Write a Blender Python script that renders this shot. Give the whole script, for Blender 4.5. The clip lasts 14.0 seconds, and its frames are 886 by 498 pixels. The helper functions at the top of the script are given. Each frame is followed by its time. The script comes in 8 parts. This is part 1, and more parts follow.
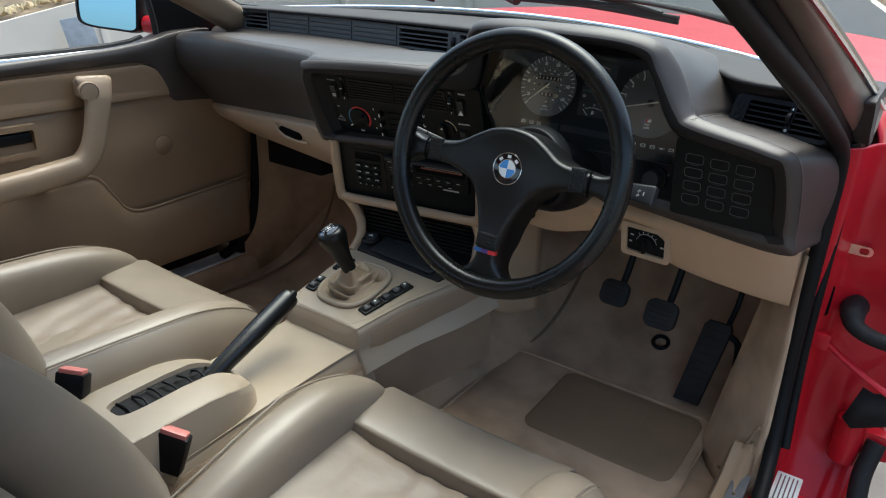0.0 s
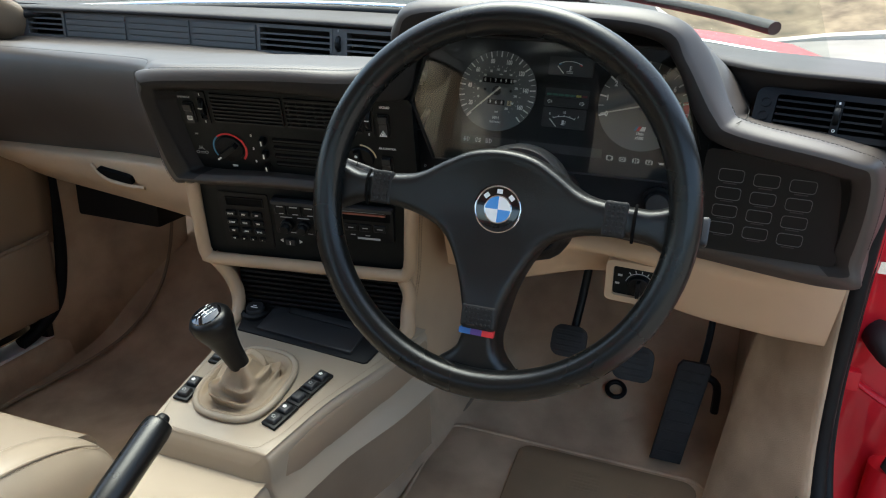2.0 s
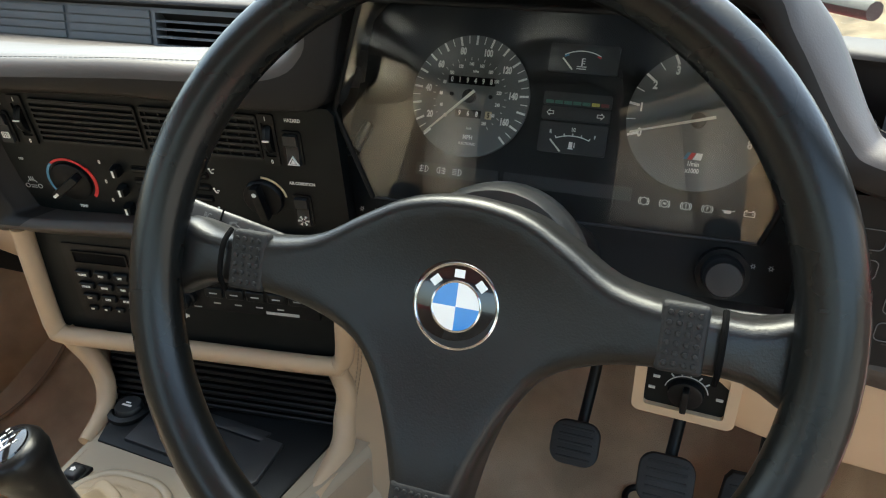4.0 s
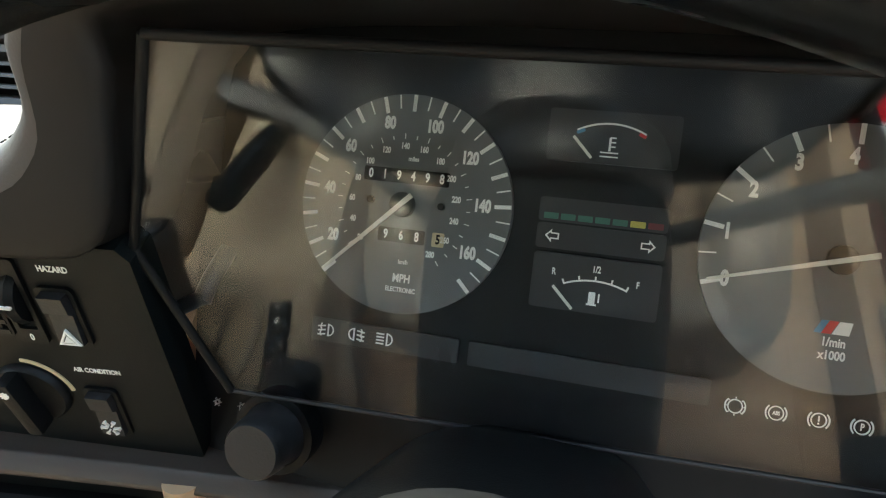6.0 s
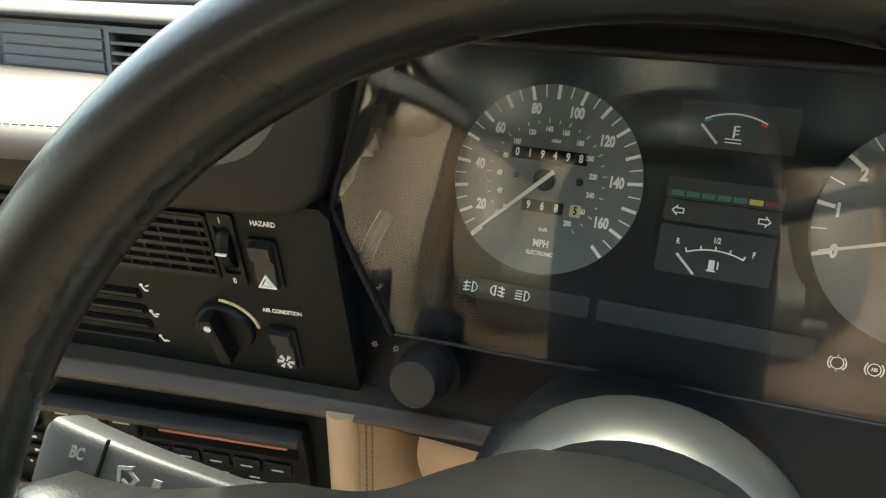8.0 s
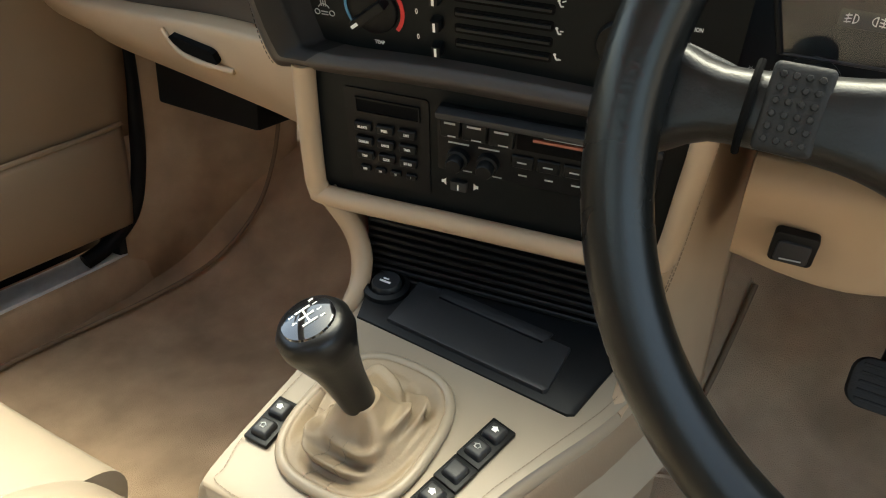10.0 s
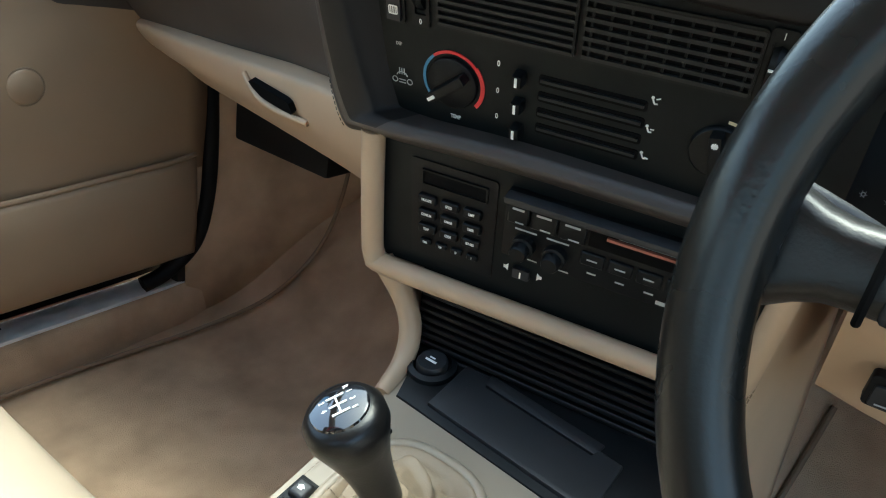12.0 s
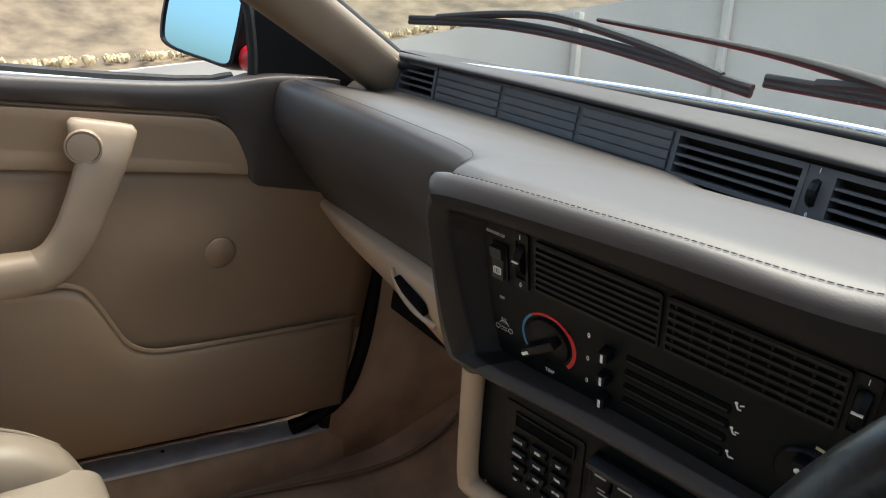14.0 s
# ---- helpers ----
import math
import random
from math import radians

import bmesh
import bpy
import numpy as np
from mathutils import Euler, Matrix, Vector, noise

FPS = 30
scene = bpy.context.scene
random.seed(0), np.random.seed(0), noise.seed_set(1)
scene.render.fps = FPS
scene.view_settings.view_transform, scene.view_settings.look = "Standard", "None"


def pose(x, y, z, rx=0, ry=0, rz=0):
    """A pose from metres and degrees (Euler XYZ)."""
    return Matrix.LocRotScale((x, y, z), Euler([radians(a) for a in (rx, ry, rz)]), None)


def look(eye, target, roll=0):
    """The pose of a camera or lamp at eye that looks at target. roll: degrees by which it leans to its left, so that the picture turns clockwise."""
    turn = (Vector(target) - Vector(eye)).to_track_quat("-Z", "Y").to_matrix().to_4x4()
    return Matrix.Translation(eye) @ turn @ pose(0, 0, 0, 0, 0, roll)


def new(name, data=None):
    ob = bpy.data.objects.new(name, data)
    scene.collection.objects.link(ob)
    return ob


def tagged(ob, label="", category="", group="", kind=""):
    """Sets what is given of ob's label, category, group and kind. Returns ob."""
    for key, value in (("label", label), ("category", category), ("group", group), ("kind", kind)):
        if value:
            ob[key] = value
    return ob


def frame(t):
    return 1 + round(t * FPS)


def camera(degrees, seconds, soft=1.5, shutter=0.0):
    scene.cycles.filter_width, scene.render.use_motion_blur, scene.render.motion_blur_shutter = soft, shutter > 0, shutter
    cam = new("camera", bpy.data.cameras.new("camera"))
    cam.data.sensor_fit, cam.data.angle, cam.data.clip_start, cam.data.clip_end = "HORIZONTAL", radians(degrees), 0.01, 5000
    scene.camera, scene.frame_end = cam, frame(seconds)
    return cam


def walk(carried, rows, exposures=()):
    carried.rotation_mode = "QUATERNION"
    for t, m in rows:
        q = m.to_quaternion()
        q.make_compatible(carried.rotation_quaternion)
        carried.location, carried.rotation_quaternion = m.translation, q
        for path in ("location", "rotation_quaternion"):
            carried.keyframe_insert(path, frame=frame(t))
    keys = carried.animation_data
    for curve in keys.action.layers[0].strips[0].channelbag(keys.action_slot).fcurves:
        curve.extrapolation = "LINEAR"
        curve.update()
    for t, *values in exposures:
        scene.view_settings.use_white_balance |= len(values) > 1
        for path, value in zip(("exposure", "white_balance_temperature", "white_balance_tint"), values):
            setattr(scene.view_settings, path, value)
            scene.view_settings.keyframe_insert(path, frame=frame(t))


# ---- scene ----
cam = camera(64.0, 14.0, soft=1.1)
PATH = [
    (0, (0.844, -0.901, 1.142), (-0.185, 0.624, 0.358), 2.6),
    (0.5, (0.752, -0.854, 1.129), (-0.197, 0.72, 0.342), 2.8),
    (1, (0.658, -0.801, 1.112), (-0.159, 0.839, 0.31), 2.6),
    (1.5, (0.565, -0.734, 1.09), (-0.083, 0.989, 0.308), 2.7),
    (2, (0.513, -0.678, 1.061), (-0.07, 1.096, 0.344), 2.6),
    (2.2, (0.501, -0.64, 1.05), (-0.086, 1.143, 0.358), 2.4),
    (4.3, (0.44, -0.289, 0.995), (-0.145, 1.509, 0.343), 3.1),
    (4.5, (0.431, -0.247, 0.991), (-0.169, 1.555, 0.366), 3.4),
    (5, (0.407, -0.166, 0.987), (-0.205, 1.652, 0.421), 3.6),
    (5.5, (0.384, -0.096, 1.002), (-0.197, 1.732, 0.435), 2.8),
    (6, (0.379, -0.056, 1.006), (-0.129, 1.778, 0.393), 2.4),
    (6.5, (0.378, -0.051, 1.01), (-0.1, 1.78, 0.363), 2.4),
    (7, (0.378, -0.049, 1.011), (-0.094, 1.779, 0.351), 2.5),
    (7.5, (0.365, -0.063, 1.01), (-0.14, 1.75, 0.335), 2.8),
    (8, (0.349, -0.125, 1.013), (-0.281, 1.653, 0.349), 3.1),
    (8.5, (0.298, -0.2, 1.01), (-0.363, 1.549, 0.299), 4.4),
    (9, (0.255, -0.263, 0.98), (-0.492, 1.401, 0.16), 4.3),
    (9.2, (0.246, -0.282, 0.965), (-0.51, 1.353, 0.094), 4.2),
    (11.3, (0.224, -0.325, 0.908), (-0.632, 1.179, -0.095), 7.9),
    (11.5, (0.22, -0.315, 0.914), (-0.66, 1.193, -0.063), 8.4),
    (12, (0.207, -0.272, 0.935), (-0.769, 1.246, 0.075), 9.6),
    (12.5, (0.217, -0.236, 0.969), (-0.867, 1.276, 0.234), 9.8),
    (13, (0.234, -0.228, 1.027), (-0.978, 1.248, 0.433), 9.7),
    (13.5, (0.235, -0.223, 1.034), (-1.072, 1.187, 0.481), 10.0),
    (14, (0.237, -0.23, 1.036), (-1.225, 0.994, 0.432), 10.6),
]
EXPOSURES = [(0.0, 1.42, 6050, 0), (2.2, 2.12, 6300, -1), (4.5, 2.85, 6800, -3), (6.0, 3.28, 6950, -4), (6.5, 3.37, 7000, -5), (7.5, 3.45, 7300, -6), (8.0, 3.42, 7450, -6), (8.5, 3.52, 7550, -5), (9.2, 2.92, 7950, -3), (11.5, 2.60, 5950, -4), (12.5, 2.94, 6300, -11), (13.0, 2.86, 7000, -3), (14.0, 1.85, 6500, 2)]
walk(cam, [(t, look(eye, target, roll)) for t, eye, target, roll in PATH], EXPOSURES)

# ---------------------------------------------------------------- light
world = bpy.data.worlds.new("sky")
scene.world = world
world.use_nodes = True
wn = world.node_tree.nodes
sky = wn.new("ShaderNodeTexSky")
sky.sky_type, sky.sun_disc = "NISHITA", False
sky.sun_elevation, sky.sun_rotation = radians(69), radians(342)
sky.dust_density, sky.air_density = 5.0, 1.0
wn["Background"].inputs["Strength"].default_value = 0.15
world.node_tree.links.new(sky.outputs[0], wn["Background"].inputs[0])
sun = new("sun", bpy.data.lights.new("sun", "SUN"))
sun.data.energy, sun.data.angle, sun.data.color = 1.3, radians(50), (1.0, 0.98, 0.95)
sun.matrix_world = look((-0.35, 1.1, 3.0), (0, 0, 0))


# ---------------------------------------------------------------- materials
def material(name, base, rough=0.5, metal=0.0, grain=0.0, grain_size=400.0, vary=0.0, vary_size=6.0, spec=0.5, coat=0.0, tint=None, detail=4.0):
    """A surface with broad colour drift (vary) and fine relief (grain); sizes are cycles a metre."""
    m = bpy.data.materials.new(name)
    m.use_nodes = True
    nt = m.node_tree
    b = nt.nodes["Principled BSDF"]
    b.inputs["Base Color"].default_value = (*base, 1)
    b.inputs["Roughness"].default_value = rough
    b.inputs["Metallic"].default_value = metal
    b.inputs["Specular IOR Level"].default_value = spec
    b.inputs["Coat Weight"].default_value = coat
    co = nt.nodes.new("ShaderNodeTexCoord")
    if vary:
        n = nt.nodes.new("ShaderNodeTexNoise")
        n.inputs["Scale"].default_value, n.inputs["Detail"].default_value = vary_size, detail
        nt.links.new(co.outputs["Object"], n.inputs["Vector"])
        mix = nt.nodes.new("ShaderNodeMix")
        mix.data_type = "RGBA"
        other = tint or tuple(c * (1 - vary) for c in base)
        mix.inputs["A"].default_value = (*base, 1)
        mix.inputs["B"].default_value = (*other, 1)
        ramp = nt.nodes.new("ShaderNodeMapRange")
        ramp.inputs["From Min"].default_value, ramp.inputs["From Max"].default_value = 0.35, 0.7
        nt.links.new(n.outputs["Fac"], ramp.inputs["Value"])
        nt.links.new(ramp.outputs[0], mix.inputs["Factor"])
        nt.links.new(mix.outputs["Result"], b.inputs["Base Color"])
        r = nt.nodes.new("ShaderNodeMapRange")
        r.inputs["To Min"].default_value, r.inputs["To Max"].default_value = max(rough - 0.06, 0.02), min(rough + 0.08, 1)
        nt.links.new(n.outputs["Fac"], r.inputs["Value"])
        nt.links.new(r.outputs[0], b.inputs["Roughness"])
    if grain:
        g = nt.nodes.new("ShaderNodeTexNoise")
        g.inputs["Scale"].default_value, g.inputs["Detail"].default_value = grain_size, 3
        nt.links.new(co.outputs["Object"], g.inputs["Vector"])
        bump = nt.nodes.new("ShaderNodeBump")
        bump.inputs["Strength"].default_value, bump.inputs["Distance"].default_value = grain, 0.002
        nt.links.new(g.outputs["Fac"], bump.inputs["Height"])
        nt.links.new(bump.outputs[0], b.inputs["Normal"])
    return m


# binnacle leather again, darkened to paint in the shade under the hood
HOOD_SHADE = material("shaded_hood_leather", (0.016, 0.014, 0.013), 0.5, spec=0.3, vary=0.2, vary_size=8)
DARK = material("dark_leather", (0.058, 0.048, 0.042), 0.45, spec=0.52, grain=0.06, grain_size=700, vary=0.25, vary_size=5)
LEDGE = material("ledge_vinyl", (0.045, 0.040, 0.038), 0.62, spec=0.3, grain=0.1, grain_size=700, vary=0.2, vary_size=6)
BEIGE = material("beige_leather", (0.50, 0.362, 0.235), 0.46, grain=0.012, grain_size=700, vary=0.14, vary_size=7)
CONS = material("console_leather", (0.355, 0.290, 0.212), 0.40, vary=0.12, vary_size=8)
SEAT = material("seat_leather", (0.262, 0.216, 0.164), 0.36, grain=0.03, grain_size=300, vary=0.14, vary_size=9)
# console side colour, browned to carry the shade below the top edge
SIDEM = material("shaded_console_side", (0.275, 0.198, 0.130), 0.6, grain=0.1, grain_size=500, vary=0.2, vary_size=8)
GRIPM = material("handle_leather", (0.335, 0.250, 0.168), 0.42, grain=0.02, grain_size=400, vary=0.12, vary_size=10)
CREASE = material("worn_leather", (0.240, 0.190, 0.143), 0.42, grain=0.5, grain_size=24, vary=0.16, vary_size=11)
KNEE = material("creased_beige_leather", (0.52, 0.365, 0.230), 0.46, grain=0.55, grain_size=13, vary=0.14, vary_size=7)
TRIM = material("tan_vinyl", (0.292, 0.202, 0.124), 0.5, grain=0.04, grain_size=500, vary=0.12, vary_size=6)
CARPET = material("tan_carpet", (0.61, 0.435, 0.285), 0.95, grain=1.0, grain_size=900, vary=0.38, vary_size=9, spec=0.1, detail=8)
MATTE = material("heel_pad", (0.250, 0.168, 0.094), 0.8, grain=0.4, grain_size=700, vary=0.15, vary_size=10)
BLACK = material("black_plastic", (0.0040, 0.0050, 0.0060), 0.42, spec=0.24, grain=0.08, grain_size=900, vary=0.2, vary_size=20)
PANEL = material("panel_plastic", (0.0055, 0.0075, 0.0080), 0.45, spec=0.18, grain=0.06, grain_size=1100, vary=0.2, vary_size=20)
SLAT = material("slat_plastic", (0.011, 0.0125, 0.0135), 0.45, spec=0.35, grain=0.06, grain_size=900, vary=0.15, vary_size=25)
GREYV = material("grey_plastic", (0.100, 0.103, 0.106), 0.5, grain=0.1, grain_size=900, vary=0.12, vary_size=15)
VOID = material("vent_inside", (0.004, 0.004, 0.004), 0.9, spec=0.08)
SEALM = material("seal_rubber", (0.0065, 0.0065, 0.007), 0.55, spec=0.2, grain=0.1, grain_size=500, vary=0.25, vary_size=20)
RUBBER = material("black_rubber", (0.011, 0.011, 0.011), 0.7, grain=0.2, grain_size=500, vary=0.3, vary_size=20)
WHEELM = material("wheel_leather", (0.0055, 0.0062, 0.0062), 0.27, spec=0.42, grain=0.05, grain_size=450, vary=0.3, vary_size=14)
HUBM = material("wheel_hub_leather", (0.0045, 0.0050, 0.0052), 0.34, spec=0.5, grain=0.10, grain_size=800, vary=0.15, vary_size=12)
WHITE = material("white_print", (0.90, 0.90, 0.86), 0.5)
DIM = material("faded_print", (0.42, 0.43, 0.42), 0.5)
REDP = material("red_print", (0.62, 0.03, 0.035), 0.5)
BLUEP = material("blue_print", (0.07, 0.24, 0.40), 0.5)
GREENP = material("green_print", (0.05, 0.15, 0.11), 0.5)
YELLOWP = material("yellow_print", (0.52, 0.47, 0.10), 0.5)
CREAM = material("cream_print", (0.62, 0.52, 0.32), 0.5)
DIALM = material("dial_face", (0.13, 0.135, 0.133), 0.6)
FACEM = material("cluster_mask", (0.006, 0.0065, 0.007), 0.55, spec=0.3, vary=0.15, vary_size=30)
NEEDLE = material("needle_white", (0.75, 0.74, 0.66), 0.5)
CHROME = material("bright_metal", (0.72, 0.72, 0.72), 0.14, metal=1.0, vary=0.1, vary_size=30)
ALLOY = material("sill_metal", (0.80, 0.80, 0.78), 0.38, metal=0.1, vary=0.2, vary_size=25)
PAINT = material("red_paint", (0.50, 0.012, 0.022), 0.30, grain=0.02, grain_size=90, vary=0.15, vary_size=5, spec=0.22, coat=0.12)
THREAD = material("stitching", (0.26, 0.20, 0.14), 0.8)
DTHREAD = material("dark_stitching", (0.010, 0.009, 0.008), 0.8)
BLUEB = material("badge_blue", (0.03, 0.22, 0.62), 0.2, coat=0.6)
WHITEB = material("badge_white", (0.78, 0.80, 0.80), 0.2, coat=0.6)
PINK = material("buckle_red", (0.62, 0.20, 0.17), 0.4)
MIRRORM = material("mirror_glass", (0.34, 0.56, 0.70), 0.02, metal=1.0)
DGREY = material("dark_grey_plastic", (0.018, 0.019, 0.021), 0.45, grain=0.1, grain_size=900)
SMOOTHP = material("smooth_black_plastic", (0.022, 0.023, 0.024), 0.32, spec=0.5, vary=0.2, vary_size=25)

SCREEN = bpy.data.materials.new("screen_glass")
SCREEN.use_nodes = True
sn, sl = SCREEN.node_tree.nodes, SCREEN.node_tree.links
sn.remove(sn["Principled BSDF"])
clear, gloss, both = sn.new("ShaderNodeBsdfTransparent"), sn.new("ShaderNodeBsdfGlossy"), sn.new("ShaderNodeMixShader")
clear.inputs["Color"].default_value = (0.93, 0.95, 0.94, 1)
gloss.inputs["Roughness"].default_value = 0.02
both.inputs["Fac"].default_value = 0.035
sl.new(clear.outputs[0], both.inputs[1])
sl.new(gloss.outputs[0], both.inputs[2])
sl.new(both.outputs[0], sn["Material Output"].inputs["Surface"])
FRONTG = SCREEN.copy()
FRONTG.name = "instrument_glass"
FRONTG.node_tree.nodes["Mix Shader"].inputs["Fac"].default_value = 0.05
FRONTG.node_tree.nodes["Transparent BSDF"].inputs["Color"].default_value = (0.97, 0.98, 0.98, 1)
PILLARM = material("pillar_vinyl", (0.20, 0.145, 0.095), 0.55, grain=0.04, grain_size=500, vary=0.12, vary_size=7)

# ---------------------------------------------------------------- shape helpers
def thing(name, at, label, category, group="", kind=""):
    ob = new(name)
    ob.empty_display_size = 0.05
    ob.location = at
    return tagged(ob, label, category, group, kind)


def finish(bm, smooth=True, angle=40):
    bmesh.ops.remove_doubles(bm, verts=bm.verts, dist=1e-6)
    bmesh.ops.recalc_face_normals(bm, faces=bm.faces)
    if smooth:
        lim = radians(angle)
        for f in bm.faces:
            f.smooth = True
        for e in bm.edges:
            if len(e.link_faces) == 2 and e.calc_face_angle(0) > lim:
                e.smooth = False


def part(name, bm, mat, parent=None, label="", smooth=True, angle=40, kind=""):
    """Link a bmesh, given in world metres, as one mesh under a thing or a part."""
    finish(bm, smooth, angle)
    me = bpy.data.meshes.new(name)
    bm.to_mesh(me)
    bm.free()
    me.materials.append(mat)
    ob = new(name, me)
    if parent:
        ob.parent = parent
        up = parent
        m = Matrix()
        while up:
            m = up.matrix_basis @ m
            up = up.parent
        ob.matrix_basis = m.inverted()
    if label or kind:
        tagged(ob, label, kind=kind)
    return ob


def axes(origin, yaw, tilt):
    """A panel's frame: x along it, y up it, z out of it to the viewer. yaw turns it to the car's right, tilt leans its face up."""
    y, t = radians(yaw), radians(tilt)
    n = Vector((math.sin(y) * math.cos(t), -math.cos(y) * math.cos(t), math.sin(t)))
    u = Vector((math.cos(y), math.sin(y), 0))
    v = n.cross(u)
    m = Matrix((u, v, n)).transposed().to_4x4()
    m.translation = Vector(origin)
    return m


ID = Matrix()


def box(bm, cx, cy, cz, sx, sy, sz, m=ID, bevel=0.0, seg=2, taper=1.0):
    r = bmesh.ops.create_cube(bm, size=1.0)
    vs = r["verts"]
    for v in vs:
        k = taper if v.co.z > 0 else 1.0
        v.co = Vector((v.co.x * sx * k, v.co.y * sy * k, v.co.z * sz))
    if bevel:
        es = list({e for v in vs for e in v.link_edges})
        out = bmesh.ops.bevel(bm, geom=es, offset=bevel, segments=seg, profile=0.6, affect="EDGES")
        vs = list({v for f in out["faces"] for v in f.verts} | {v for v in vs if v.is_valid})
    for v in vs:
        v.co = m @ (v.co + Vector((cx, cy, cz)))
    return vs


def plate(bm, loop, z0, z1, m=ID, bevel=0.0):
    """A flat outline (list of (x, y)) thickened from z0 to z1 in the frame m."""
    a = [bm.verts.new(m @ Vector((x, y, z0))) for x, y in loop]
    if bevel:
        cx, cy = sum(p[0] for p in loop) / len(loop), sum(p[1] for p in loop) / len(loop)
        w = max(abs(p[0] - cx) for p in loop) or 1
        h = max(abs(p[1] - cy) for p in loop) or 1
        rows = [a, [bm.verts.new(m @ Vector((x, y, z1 - bevel))) for x, y in loop],
                [bm.verts.new(m @ Vector((cx + (x - cx) * (1 - bevel * 0.3 / w), cy + (y - cy) * (1 - bevel * 0.3 / h), z1 - bevel * 0.3))) for x, y in loop],
                [bm.verts.new(m @ Vector((cx + (x - cx) * (1 - bevel / w), cy + (y - cy) * (1 - bevel / h), z1))) for x, y in loop]]
    else:
        rows = [a, [bm.verts.new(m @ Vector((x, y, z1))) for x, y in loop]]
    n = len(loop)
    for p, q in zip(rows, rows[1:]):
        for i in range(n):
            bm.faces.new((p[i], p[(i + 1) % n], q[(i + 1) % n], q[i]))
    bm.faces.new(rows[-1])
    bm.faces.new(rows[0][::-1])


def rrect(x0, y0, x1, y1, r, n=4):
    out = []
    for cx, cy, a in ((x1 - r, y1 - r, 0), (x0 + r, y1 - r, 90), (x0 + r, y0 + r, 180), (x1 - r, y0 + r, 270)):
        for i in range(n + 1):
            t = radians(a + 90 * i / n)
            out.append((cx + r * math.cos(t), cy + r * math.sin(t)))
    return out


def circle(cx, cy, r, n=32, ry=None):
    return [(cx + r * math.cos(2 * math.pi * i / n), cy + (ry or r) * math.sin(2 * math.pi * i / n)) for i in range(n)]


def ring(bm, loop_out, loop_in, z0, z1, m=ID):
    """A flat frame between two outlines of equal count."""
    n = len(loop_out)
    rows = [[bm.verts.new(m @ Vector((x, y, z))) for x, y in lp] for lp, z in ((loop_out, z0), (loop_out, z1), (loop_in, z1), (loop_in, z0))]
    for a, b in zip(rows, rows[1:] + rows[:1]):
        for i in range(n):
            bm.faces.new((a[i], a[(i + 1) % n], b[(i + 1) % n], b[i]))


def arc_band(bm, cx, cy, r0, r1, a0, a1, z0, z1, m=ID, n=24):
    pts = [(cx + r1 * math.cos(radians(a0 + (a1 - a0) * i / n)), cy + r1 * math.sin(radians(a0 + (a1 - a0) * i / n))) for i in range(n + 1)]
    inn = [(cx + r0 * math.cos(radians(a0 + (a1 - a0) * i / n)), cy + r0 * math.sin(radians(a0 + (a1 - a0) * i / n))) for i in range(n + 1)]
    plate(bm, pts + inn[::-1], z0, z1, m)


def bar(bm, x0, y0, x1, y1, w, z0, z1, m=ID, w1=None):
    """A straight flat stroke from one point to another."""
    d = Vector((x1 - x0, y1 - y0)).normalized()
    p = Vector((-d.y, d.x)) * w / 2
    q = p * ((w1 or w) / w)
    plate(bm, [(x0 - p.x, y0 - p.y), (x1 - q.x, y1 - q.y), (x1 + q.x, y1 + q.y), (x0 + p.x, y0 + p.y)], z0, z1, m)


def smooth_line(pts, per=8, closed=False):
    """A Catmull-Rom line through points of any dimension."""
    P = np.array(pts, float)
    n = len(P)
    out = []
    for i in range(n if closed else n - 1):
        idx = [(i + k) % n for k in (-1, 0, 1, 2)] if closed else [max(i - 1, 0), i, i + 1, min(i + 2, n - 1)]
        a, b, c, d = P[idx]
        for k in range(per):
            t = k / per
            out.append(0.5 * (2 * b + (c - a) * t + (2 * a - 5 * b + 4 * c - d) * t * t + (3 * b - a - 3 * c + d) * t ** 3))
    if not closed:
        out.append(P[-1])
    return np.array(out)


def skin(bm, rows, closed=True, caps=True, m=ID):
    """Faces between successive rows of points of equal count."""
    vs = [[bm.verts.new(m @ Vector(p)) for p in r] for r in rows]
    n = len(vs[0])
    for a, b in zip(vs, vs[1:]):
        for i in range(n if closed else n - 1):
            bm.faces.new((a[i], a[(i + 1) % n], b[(i + 1) % n], b[i]))
    if caps and closed:
        bm.faces.new(vs[0][::-1])
        bm.faces.new(vs[-1])
    return vs


def loft(bm, sections, per=6, per_u=4, closed=True, caps=True, m=ID):
    """A smooth body through sections (each a list of 3D points of equal count)."""
    S = np.array(sections, float)
    rows = smooth_line(S.reshape(len(S), -1), per).reshape(-1, *S.shape[1:])
    return skin(bm, [smooth_line(r, per_u, closed) for r in rows], closed, caps, m)


def tube(bm, pts, radii, seg=12, per=6, m=ID, flat=1.0):
    """A round bar along a smooth line; radii: one, or one a point."""
    P = smooth_line(pts, per) if per > 1 else np.array(pts, float)
    R = np.full(len(P), radii) if np.isscalar(radii) else np.interp(np.linspace(0, 1, len(P)), np.linspace(0, 1, len(radii)), radii)
    rows = []
    side = None
    for i in range(len(P)):
        d = Vector(P[min(i + 1, len(P) - 1)] - P[max(i - 1, 0)]).normalized()
        if side is None:
            side = d.cross(Vector((0, 0, 1)))
            if side.length < 0.1:
                side = d.cross(Vector((1, 0, 0)))
        side = (side - d * side.dot(d)).normalized()
        up = side.cross(d)
        rows.append([Vector(P[i]) + (side * math.cos(a) + up * math.sin(a) * flat) * float(R[i]) for a in np.linspace(0, 2 * math.pi, seg, endpoint=False)])
    return skin(bm, rows, True, True, m)


